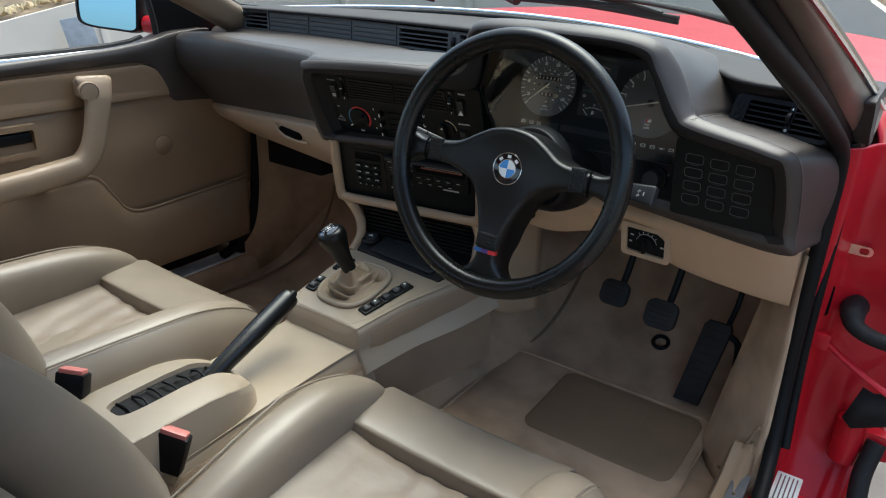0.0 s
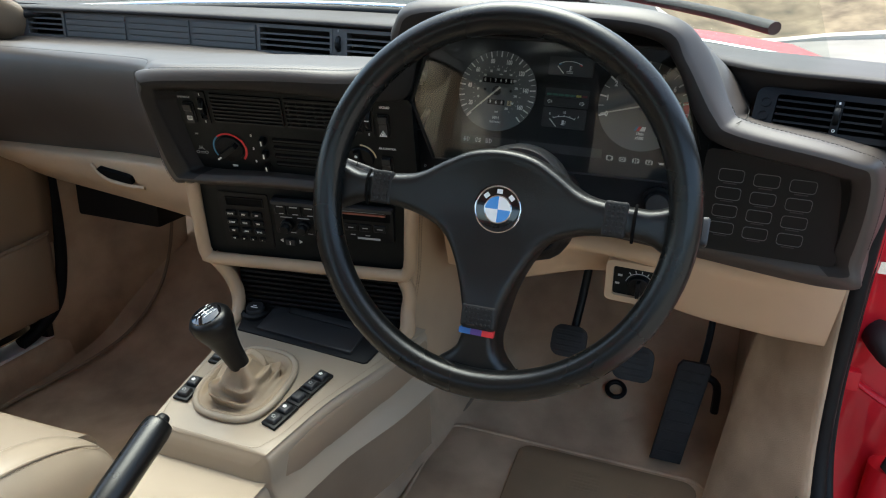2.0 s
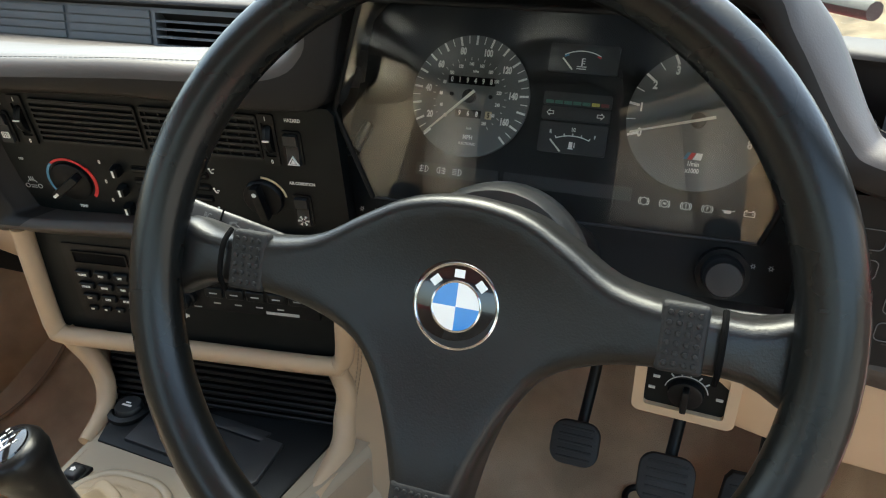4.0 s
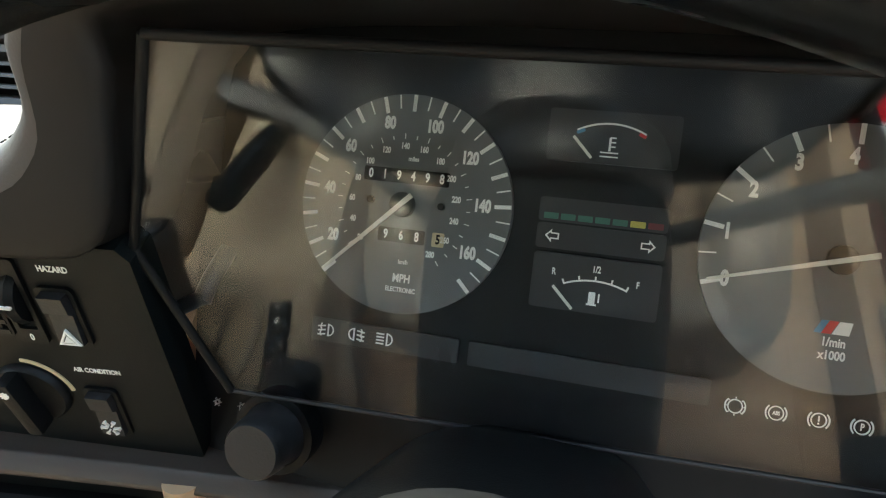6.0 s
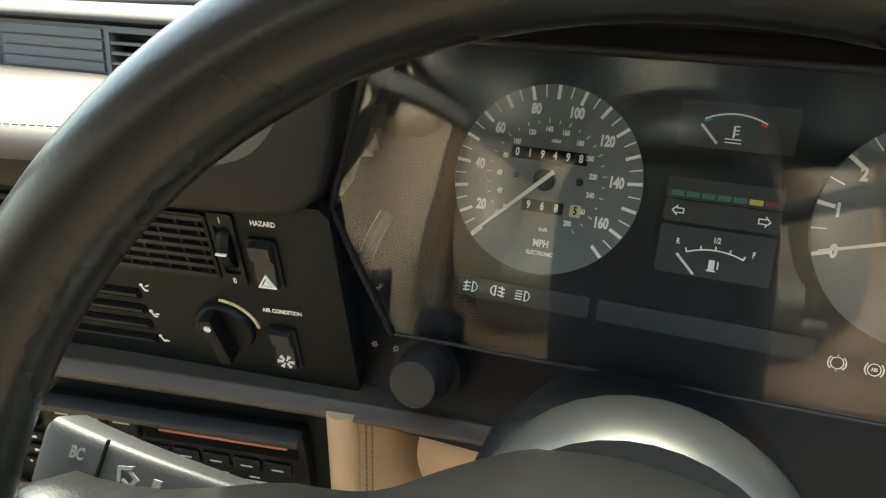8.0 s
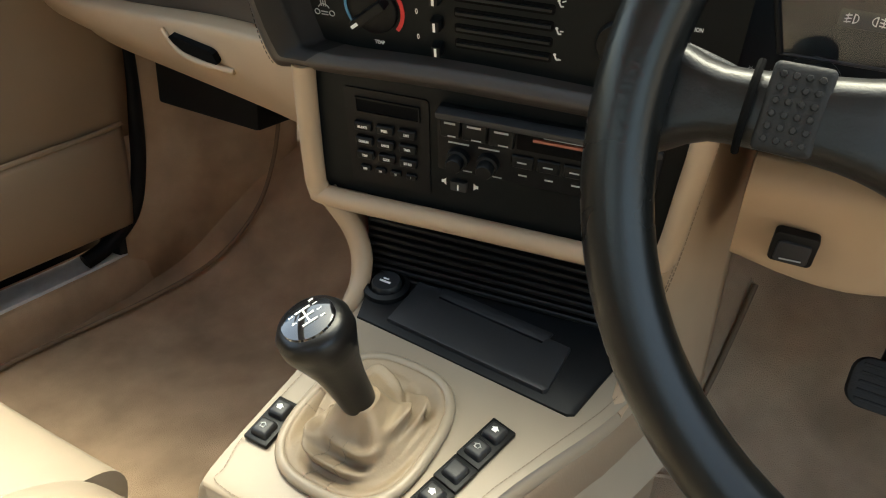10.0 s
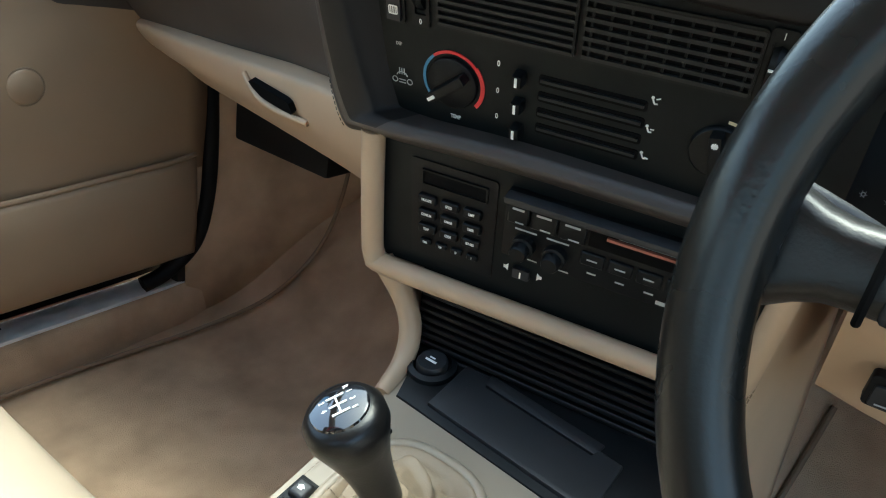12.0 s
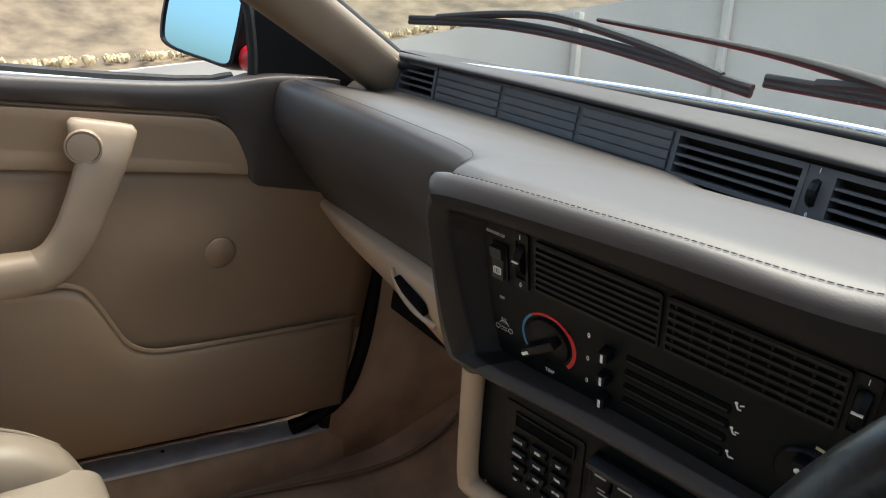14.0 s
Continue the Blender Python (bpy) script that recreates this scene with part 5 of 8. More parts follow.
skin(bm, [outer, [tuple(np.array(r) + np.array((0, 0, -0.012))) for r in [(x * 1.03, (y + 0.44) * 1.03 - 0.44, z) for x, y, z in rim]], rim, mid, slot_e, deep], True, True)
part("handbrake_surround", bm, CONS, cons, angle=50)
bm = B()
stitch(bm, smooth_line([(x * 1.0, y, z + 0.0005) for x, y, z in rim], 3, True), 0.006, 0.004, 0.0012, (0, 0, 0.0012))
part("stitching", bm, THREAD, cons, smooth=False)
bm = B()
skin(bm, [[(x, y, z - 0.012) for x, y, z in deep], [(x, y, z + 0.002) for x, y, z in deep]], True, True)
for k in range(7):
    y = -0.450 + k * 0.026
    z = 0.5035 - 0.034 * max((y + 0.44) / 0.194, 0) ** 3
    tube(bm, [(-0.027, y, z), (-0.008 + 0.006 * math.sin(k * 2.1), y + 0.003, z + 0.002 + 0.0025 * math.sin(k * 1.7)), (0.015, y, z)], 0.0022, 6, 3)
part("slot_gaiter", bm, SEALM, cons, "crumpled black gaiter")
# black tray with lid
bm = B()
plate(bm, [(-0.119, 0.112), (0.1005, 0.0985), (0.106, 0.102), (0.1225, 0.188), (0.128, 0.24), (-0.14, 0.24), (-0.132, 0.15)], -0.02, 0.0035, CN, 0.002)
part("tray", bm, BLACK, cons)
bm = B()
plate(bm, [(-0.0885, 0.1190), (0.0745, 0.1085), (0.0775, 0.112), (0.0775, 0.165), (0.0560, 0.167), (0.0530, 0.158), (-0.060, 0.166), (-0.064, 0.177), (-0.0885, 0.1785)], 0.002, 0.0085, CN, 0.002)
part("tray_lid", bm, DGREY, cons)
bm = B()
plate(bm, [(-0.062, 0.170), (0.053, 0.162), (0.056, 0.176), (-0.064, 0.184)], 0.003, 0.0065, CN, 0.001)
part("lid_grip", bm, DGREY, cons)
# cigarette lighter
lit = thing("cigarette_lighter", CN @ Vector((-0.1195, 0.160, 0.003)), "round black cigarette lighter in the console tray", "lighter")
bm = B()
f = CN @ Matrix.Translation((-0.1150, 0.1590, 0.003))
lathe(bm, [(0, 0), (0.0245, 0), (0.0235, 0.005), (0.0185, 0.007), (0.0172, 0.002), (0, 0.002)], 36, f)
part("socket", bm, BLACK, lit)
bm = B()
lathe(bm, [(0, 0.002), (0.0150, 0.002), (0.0150, 0.008), (0.0135, 0.0105), (0, 0.0100)], 32, f)
part("plug", bm, DGREY, lit)
bm = B()
bar(bm, -0.006, -0.002, 0.006, -0.002, 0.0022, 0.0101, 0.0108, f)
bar(bm, -0.004, 0.002, 0.002, 0.0022, 0.0014, 0.0101, 0.0108, f)
part("symbol", bm, WHITE, lit, smooth=False)


def window_switch(u, v, keys, turn, label):
    f = CN @ Matrix.Translation((u, v, 0.0015)) @ Matrix.Rotation(radians(turn), 4, "Z")
    h = 0.046 if keys == 2 else 0.026
    s = thing("window_switch", f.translation, label, "switch", "window switches")
    bm = B()
    box(bm, 0, 0, 0.001, 0.0235, h, 0.005, f, 0.0015)
    part("base", bm, BLACK, s)
    for k in range(keys):
        y = (k - (keys - 1) / 2) * 0.021
        bm = B()
        box(bm, 0, y, 0.0055, 0.0175, 0.0180, 0.008, f, 0.003, 3, taper=0.84)
        key = part("key", bm, DGREY, s)
        if keys == 2:
            bm = B()
            house = [(-0.0022, -0.0022), (0.0022, -0.0022), (0.0022, 0.0004), (0.0036, 0.0004), (0, 0.0030), (-0.0036, 0.0004), (-0.0022, 0.0004)]
            if k == 0:
                ring(bm, [(x, y + q) for x, q in house], [(x * 0.7, y + q * 0.7) for x, q in house], 0.0095, 0.0100, f)
            else:
                plate(bm, [(x, y + q) for x, q in house], 0.0095, 0.0100, f)
            part("symbol", bm, WHITE if k else DIM, key, smooth=False)
    return s


window_switch(-0.1083, -0.0225, 2, 0, "black two-key window switch on the console")
window_switch(-0.1060, 0.0560, 2, 0, "black two-key window switch ahead of the gear gaiter")
window_switch(0.0552, 0.0420, 2, -14, "black two-key window switch beside the gear gaiter")
window_switch(0.0468, 0.0065, 1, -14, "single black square switch beside the gear gaiter")
window_switch(0.0389, -0.0295, 2, -14, "black two-key window switch beside the gear gaiter")

# ---------------------------------------------------------------- gear lever
gear = thing("gear_lever", CN @ Vector((-0.035, 0.01, 0)), "black leather gear knob over a folded beige gaiter", "gear lever")
bm = B()
rows = []
bc = Vector((-0.038, 0.012))
topc = Vector((-0.034, 0.004))
creases = ((-1.75, 0.38, 0.60, 0.0120), (-1.2, 0.58, 0.5, 0.0095), (-2.5, 0.52, 0.45, 0.009), (2.75, 0.34, 0.6, 0.009), (0.75, 0.40, 0.5, 0.0125), (0.35, 0.62, 0.45, 0.009), (1.7, 0.5, 0.5, 0.007))
for t in np.linspace(0, 1, 29):
    h = np.interp(t, (0, 0.05, 0.10, 0.2, 0.35, 0.5, 0.65, 0.8, 0.92, 1.0), (0.0025, 0.0085, 0.0085, 0.0070, 0.0105, 0.0165, 0.0240, 0.0335, 0.0430, 0.0500))
    env = math.sin(math.pi * min(max((t - 0.12) / 0.86, 0), 1)) ** 0.8
    r = []
    for i in range(96):
        a = 2 * math.pi * i / 96
        k, s = math.cos(a), math.sin(a)
        ex, ey = math.copysign(abs(k) ** 0.7, k), math.copysign(abs(s) ** 0.7, s)
        rad = 1 - t
        fold = env * (0.0042 * math.sin(3 * a + 2.2 * t + 0.6) + 0.0026 * math.sin(5 * a - 4 * t + 1.0))
        for a0, t0, wide, tall in creases:
            da = math.remainder(a - a0, 2 * math.pi)
            q = t - t0 - 0.10 * da * da + 0.06 * da
            fold += tall * math.exp(-(da / wide) ** 2) * (math.exp(-(q / 0.060) ** 2) - 0.75 * math.exp(-((q + 0.125) / 0.065) ** 2))
        x = bc.x * (1 - t) + topc.x * t + ex * (0.0575 * rad ** 1.1 + 0.0135 * t) + fold * k * 0.6
        y = bc.y * (1 - t) + topc.y * t + ey * (0.0690 * rad ** 1.1 + 0.0135 * t) + fold * s * 0.6
        r.append((x, y, h + fold))
    rows.append(r)
R = smooth_line(np.array(rows).reshape(len(rows), -1), 2).reshape(-1, 96, 3)
skin(bm, R, True, True, CN)
part("gaiter", bm, material("gaiter_leather", (0.34, 0.258, 0.170), 0.55, grain=0.2, grain_size=300, vary=0.15, vary_size=18), gear, "soft folded beige leather gaiter", angle=110)
for seam in (70, 73, 47, 49):
    bm = B()
    stitch(bm, [CN @ (Vector(R[i][seam]) + Vector((0, 0, 0.0006))) for i in range(2, 40)], 0.0036, 0.0024, 0.0009, (0, -0.0003, 0.0003))
    part("gaiter_seam", bm, THREAD, gear, smooth=False)
bm = B()
loopo = [(bc.x + math.copysign(abs(math.cos(a)) ** 0.7, math.cos(a)) * 0.0580, bc.y + math.copysign(abs(math.sin(a)) ** 0.7, math.sin(a)) * 0.0695) for a in np.linspace(0, 2 * math.pi, 48, endpoint=False)]
tube(bm, [CN @ Vector((x, y, 0.004)) for x, y in loopo + loopo[:1]], 0.0052, 10, 1)
part("gaiter_rim", bm, CONS, gear)
bm = B()
base, head = CN @ Vector((-0.033, 0.004, 0.036)), Vector((-0.024, 0.003, 0.640))
ax = (head - base).normalized()
f = ax.to_track_quat("Z", "Y").to_matrix().to_4x4()
f.translation = base
L = (head - base).length
lathe(bm, [(0, 0), (0.0125, 0.0), (0.0140, 0.012), (0.0158, L * 0.38), (0.0188, L * 0.56), (0.0238, L * 0.73), (0.0282, L * 0.87), (0.0280, L * 0.97), (0.0240, L * 1.03), (0.0200, L * 1.045), (0, L * 1.045)], 40, f)
knob = part("knob", bm, material("knob_leather", (0.0045, 0.0048, 0.0052), 0.30, spec=0.36, grain=0.06, grain_size=500, vary=0.3, vary_size=30), gear)
bm = B()
f2 = f @ Matrix.Translation((0, 0, L * 1.045))
lathe(bm, [(0, -0.001), (0.0205, -0.001), (0.0195, 0.0015), (0.012, 0.0032), (0, 0.0038)], 36, f2)
part("cap", bm, material("gloss_black", (0.006, 0.006, 0.007), 0.06, coat=1.0), knob)
bm = B()
for x in (-0.0075, 0, 0.0075):
    bar(bm, x, -0.006, x, 0.006, 0.0013, 0.0028, 0.0042, f2)
bar(bm, -0.0075, 0, 0.0075, 0, 0.0013, 0.0028, 0.0042, f2)
part("shift_pattern", bm, WHITE, knob, smooth=False)
for txt, x, y in (("1", -0.0075, 0.0095), ("2", -0.0075, -0.0095), ("3", 0, 0.0098), ("4", 0, -0.0098), ("5", 0.0078, 0.0092), ("R", -0.0125, 0.0085)):
    letters(txt, 0.0052, f2, x, y, 0.0034, WHITE, knob, "figure")

# ---------------------------------------------------------------- handbrake
hb = thing("handbrake", (-0.005, -0.34, 0.47), "black leather handbrake lever with push button", "handbrake")
tip, root = Vector((-0.0215, -0.105, 0.548)), Vector((-0.006, -0.345, 0.462))
d = (tip - root).normalized()
bm = B()
tube(bm, [root, root + d * 0.06, root + d * 0.16, tip - d * 0.012, tip], [0.0130, 0.0150, 0.0185, 0.0185, 0.0150], 18, 6)
part("lever", bm, WHEELM, hb)
bm = B()
tube(bm, [tip - d * 0.004, tip + d * 0.006, tip + d * 0.011], [0.0085, 0.0082, 0.0065], 16, 2)
part("button", bm, BLACK, hb)

from mathutils.geometry import delaunay_2d_cdt

# ---------------------------------------------------------------- steering wheel
wheel = thing("steering_wheel", (0.347, 0.0, 0.84), "black leather three-spoke sports steering wheel", "steering wheel")
bm = B()
torus(bm, 0.1828, 0.0156, WH, 96, 20)
rim = part("rim", bm, WHEELM, wheel)
bm = B()
stitch(bm, [WH @ Vector((0.1710 * math.cos(a), 0.1710 * math.sin(a), -0.004)) for a in np.linspace(0, 2 * math.pi, 180)], 0.0045, 0.0028, 0.0012, (0, 0, 0))
part("seam", bm, DTHREAD, rim, smooth=False)


def sink(x, y):
    r = min(math.hypot(x, y * 1.05) / 0.115, 1)
    return -0.017 * (1 - r * r * (3 - 2 * r))


bm = B()
spoke = [(-0.177, 0.020), (-0.177, -0.026), (-0.150, -0.016), (-0.115, -0.0155), (-0.085, -0.020), (-0.056, -0.034), (-0.038, -0.060), (-0.0245, -0.095), (-0.0185, -0.128), (-0.0235, -0.152), (-0.044, -0.177), (0.044, -0.177), (0.0235, -0.152), (0.0185, -0.128), (0.0245, -0.095), (0.038, -0.060), (0.056, -0.034), (0.085, -0.020), (0.115, -0.0155), (0.150, -0.016), (0.177, -0.026), (0.177, 0.020), (0.150, 0.016), (0.115, 0.0185), (0.085, 0.024), (0.058, 0.040), (0.032, 0.053), (0, 0.0575), (-0.032, 0.053), (-0.058, 0.040), (-0.085, 0.024), (-0.115, 0.0185), (-0.150, 0.016)]
lp = smooth_line(spoke, 4, True)
def inset(loop, d):
    """A closed outline moved inwards by d."""
    n = len(loop)
    res = []
    for i in range(n):
        t = np.array(loop[(i + 1) % n]) - np.array(loop[i - 1])
        t = t / max(np.linalg.norm(t), 1e-9)
        res.append((loop[i][0] - t[1] * d, loop[i][1] + t[0] * d))
    return res


def inside(p, loop):
    x, y = p
    hit = False
    for (x0, y0), (x1, y1) in zip(loop, loop[1:] + loop[:1]):
        if (y0 > y) != (y1 > y) and x < (x1 - x0) * (y - y0) / (y1 - y0) + x0:
            hit = not hit
    return hit


def hub_z(x, y, z):
    far = min(max((math.hypot(x, y) - 0.12) / 0.05, 0), 1)
    return (z * (1 - 0.6 * far) if z < -0.03 else z + sink(x, y)) - 0.004 * far


lp = [tuple(p) for p in lp]
rows = [[(x, y, hub_z(x, y, z)) for x, y in inset(lp, d)] for d, z in ((0.008, -0.086), (0.002, -0.077), (0.0, -0.016), (0.0006, -0.0105), (0.0018, -0.0058), (0.0036, -0.0026), (0.0058, -0.0008), (0.0085, 0.0))]
skin(bm, rows, True, False, WH)
rimline = inset(lp, 0.0085)
step = 0.005
cloud = [(i * step, j * step) for i in range(-36, 37) for j in range(-36, 14)]
core = inset(lp, 0.0115)
cloud = [p for p in cloud if inside(p, core)]
nl = len(rimline)
vv, ee, ff, o1, o2, o3 = delaunay_2d_cdt([Vector(p) for p in rimline + cloud], [(i, (i + 1) % nl) for i in range(nl)], [], 1, 1e-6)
hv = [bm.verts.new(WH @ Vector((p.x, p.y, hub_z(p.x, p.y, 0.0)))) for p in vv]
for f in ff:
    bm.faces.new([hv[i] for i in f])
hub = part("hub", bm, HUBM, wheel, "black leather hub and spokes", angle=80)
# thumb pads with raised studs
for u, v, w, h, rz in ((-0.1215, 0.003, 0.0225, 0.0345, 0), (0.1195, 0.003, 0.0225, 0.0345, 0), (0.0, -0.1140, 0.036, 0.0235, 0)):
    f = WH @ Matrix.Translation((u, v, -0.0042))
    bm = B()
    box(bm, 0, 0, 0.0, w, h, 0.010, f, 0.003, 3)
    pad = part("thumb_pad", bm, RUBBER, wheel, "studded black rubber thumb pad")
    nx, ny = (4, 6) if w < h else (7, 4)
    bm = B()
    for i in range(nx):
        for j in range(ny):
            x, y = (i - (nx - 1) / 2) * w * 0.82 / nx, (j - (ny - 1) / 2) * h * 0.86 / ny
            lathe(bm, [(0.0016, 0.0048), (0.0012, 0.0060), (0.0, 0.0062)], 6, f @ Matrix.Translation((x, y, 0)))
    part("studs", bm, RUBBER, pad)
# seams where the spokes meet the rim
for u in (-0.1375, 0.1375):
    bm = B()
    tube(bm, [WH @ Vector((u, -0.017, -0.006)), WH @ Vector((u, -0.008, 0.0012)), WH @ Vector((u, 0.010, 0.0012)), WH @ Vector((u, 0.019, -0.006))], 0.0016, 8, 4)
    part("spoke_seam", bm, VOID, wheel)
for x0, x1, mt in ((-0.0182, -0.006, material("stripe_blue", (0.04, 0.13, 0.36), 0.4)), (-0.006, 0.006, material("stripe_violet", (0.10, 0.05, 0.22), 0.4)), (0.006, 0.0182, REDP)):
    bm = B()
    plate(bm, [(x0, -0.1335), (x1, -0.1335), (x1, -0.1275), (x0, -0.1275)], -0.008, -0.0005, WH)
    part("stripe", bm, mt, wheel, smooth=False)
# roundel
f = WH @ Matrix.Translation((0.002, -0.004, -0.0165))
bm = B()
lathe(bm, [(0, -0.002), (0.0275, -0.002), (0.0262, 0.0012), (0.0250, 0.0015), (0, 0.0015)], 48, f)
badge = part("badge", bm, material("badge_black", (0.006, 0.006, 0.007), 0.12, coat=0.8), wheel)
bm = B()
torus(bm, 0.0236, 0.0010, f @ Matrix.Translation((0, 0, 0.0015)), 48, 8)
torus(bm, 0.0138, 0.0008, f @ Matrix.Translation((0, 0, 0.0015)), 48, 8)
part("badge_ring", bm, CHROME, badge)
for k in range(4):
    bm = B()
    pts = [(0, 0)] + [(0.0134 * math.cos(radians(a)), 0.0134 * math.sin(radians(a))) for a in np.linspace(90 * k, 90 * k + 90, 10)]
    plate(bm, pts, 0.0015, 0.0021, f)
    part("badge_quarter", bm, BLUEB if k in (1, 3) else WHITEB, badge, smooth=False)
bm = B()
for a in (135, 90, 45):
    bar(bm, 0.0186 * math.cos(radians(a + 9)), 0.0186 * math.sin(radians(a + 9)), 0.0186 * math.cos(radians(a - 9)), 0.0186 * math.sin(radians(a - 9)), 0.0045, 0.0015, 0.0019, f)
part("badge_mark", bm, WHITEB, badge, smooth=False)

# ---------------------------------------------------------------- steering column
col = thing("steering_column", (0.347, 0.12, 0.80), "black steering column shroud with two stalks", "steering column")
bm = B()
lathe(bm, [(0, -0.075), (0.054, -0.075), (0.059, -0.082), (0.061, -0.104), (0.057, -0.114), (0, -0.114)], 40, WH @ Matrix.Translation((0.004, 0.008, 0)))
part("boss", bm, SMOOTHP, col)
bm = B()
secs = []
for z, w, h0, h1 in ((-0.108, 0.056, 0.050, -0.055), (-0.12, 0.062, 0.054, -0.060), (-0.15, 0.064, 0.052, -0.066), (-0.22, 0.060, 0.048, -0.060), (-0.26, 0.055, 0.040, -0.050)):
    secs.append([(w * math.copysign(abs(math.cos(a)) ** 0.6, math.cos(a)), (h0 if math.sin(a) > 0 else -h1) * math.copysign(abs(math.sin(a)) ** 0.6, math.sin(a)), z) for a in np.linspace(0, 2 * math.pi, 24, endpoint=False)])
loft(bm, secs, per=4, per_u=1, m=WH)
part("shroud", bm, BLACK, col)
for pts, name in (([(0.290, 0.092, 0.804), (0.238, 0.062, 0.824), (0.192, 0.041, 0.841), (0.152, 0.032, 0.850)], "indicator_stalk"), ([(0.41, 0.100, 0.818), (0.46, 0.082, 0.822), (0.51, 0.066, 0.826), (0.553, 0.058, 0.828)], "wiper_stalk")):
    lean = radians(28)
    P = smooth_line(pts, 5)
    bm = B()
    rows = []
    for i, p in enumerate(P):
        t = i / (len(P) - 1)
        hw, hh = 0.006 + 0.0035 * t, 0.007 + 0.0085 * t ** 1.3
        r = []
        for a in np.linspace(0, 2 * math.pi, 24, endpoint=False):
            q, c = hw * math.copysign(abs(math.cos(a)) ** 0.3, math.cos(a)), hh * math.copysign(abs(math.sin(a)) ** 0.3, math.sin(a))
            r.append((p[0], p[1] + q * math.cos(lean) + c * math.sin(lean), p[2] - q * math.sin(lean) + c * math.cos(lean)))
        rows.append(r)
    end = np.array(rows[-1])
    mid = end.mean(axis=0)
    way = (P[-1] - P[-2]) / np.linalg.norm(P[-1] - P[-2])
    rows.append([tuple(mid + (q - mid) * 0.86 + way * 0.0022) for q in end])
    skin(bm, rows, True, True)
    st = part(name, bm, DGREY, col, angle=40)
    sign = 1 if name == "indicator_stalk" else -1
    X3 = Vector(-way) * sign
    N3 = Vector((0, -math.cos(lean), math.sin(lean)))
    N3 = (N3 - X3 * N3.dot(X3)).normalized()
    Y3 = N3.cross(X3)
    o = Vector(pts[3]) + N3 * 0.0097
    f = Matrix(((X3.x, Y3.x, N3.x, o.x), (X3.y, Y3.y, N3.y, o.y), (X3.z, Y3.z, N3.z, o.z), (0, 0, 0, 1)))
    if sign > 0:
        bm = B()
        bar(bm, 0.0185, -0.0135, 0.0185, 0.0140, 0.0009, -0.001, 0.0003, f)
        part("cap_joint", bm, VOID, st, smooth=False)
        bm = B()
        arrow = [(0.0, 0.0048), (0.0042, 0.0006), (0.0022, 0.0006), (0.0022, -0.0040), (-0.0022, -0.0040), (-0.0022, 0.0006), (-0.0042, 0.0006)]
        for u, v, turn in ((0.0095, -0.0065, -20), (0.0290, 0.0045, 60), (0.0290, -0.0065, -120)):
            k, q = math.cos(radians(turn)), math.sin(radians(turn))
            spin = [(x * k - y * q, x * q + y * k) for x, y in arrow]
            ring(bm, [(u + x, v + y) for x, y in spin], [(u + x * 0.62, v + y * 0.62) for x, y in spin], -0.0005, 0.0006, f)
        bar(bm, 0.0400, 0.0015, 0.0400, 0.0065, 0.0030, -0.0005, 0.0006, f)
        bar(bm, 0.0400, -0.0075, 0.0400, -0.0030, 0.0016, -0.0005, 0.0006, f)
        part("symbol", bm, GREYV, st, smooth=False)
        letters("BC", 0.0058, f, 0.0095, 0.0065, 0.0003, GREYV, st, wide=0.7, bold=0.03)
    else:
        bm = B()
        for u, v in ((-0.020, 0.002), (-0.020, -0.004)):
            ring(bm, [(u - 0.0024, v - 0.0005), (u + 0.0005, v + 0.0022), (u + 0.0024, v + 0.0005), (u - 0.0005, v - 0.0022)], [(u - 0.0016, v - 0.0004), (u + 0.0004, v + 0.0015), (u + 0.0016, v + 0.0004), (u - 0.0004, v - 0.0015)], -0.0005, 0.0006, f)
        bar(bm, -0.012, -0.003, -0.012, 0.002, 0.0012, -0.0005, 0.0006, f)
        part("symbol", bm, DIM, st, smooth=False)

# ---------------------------------------------------------------- seats


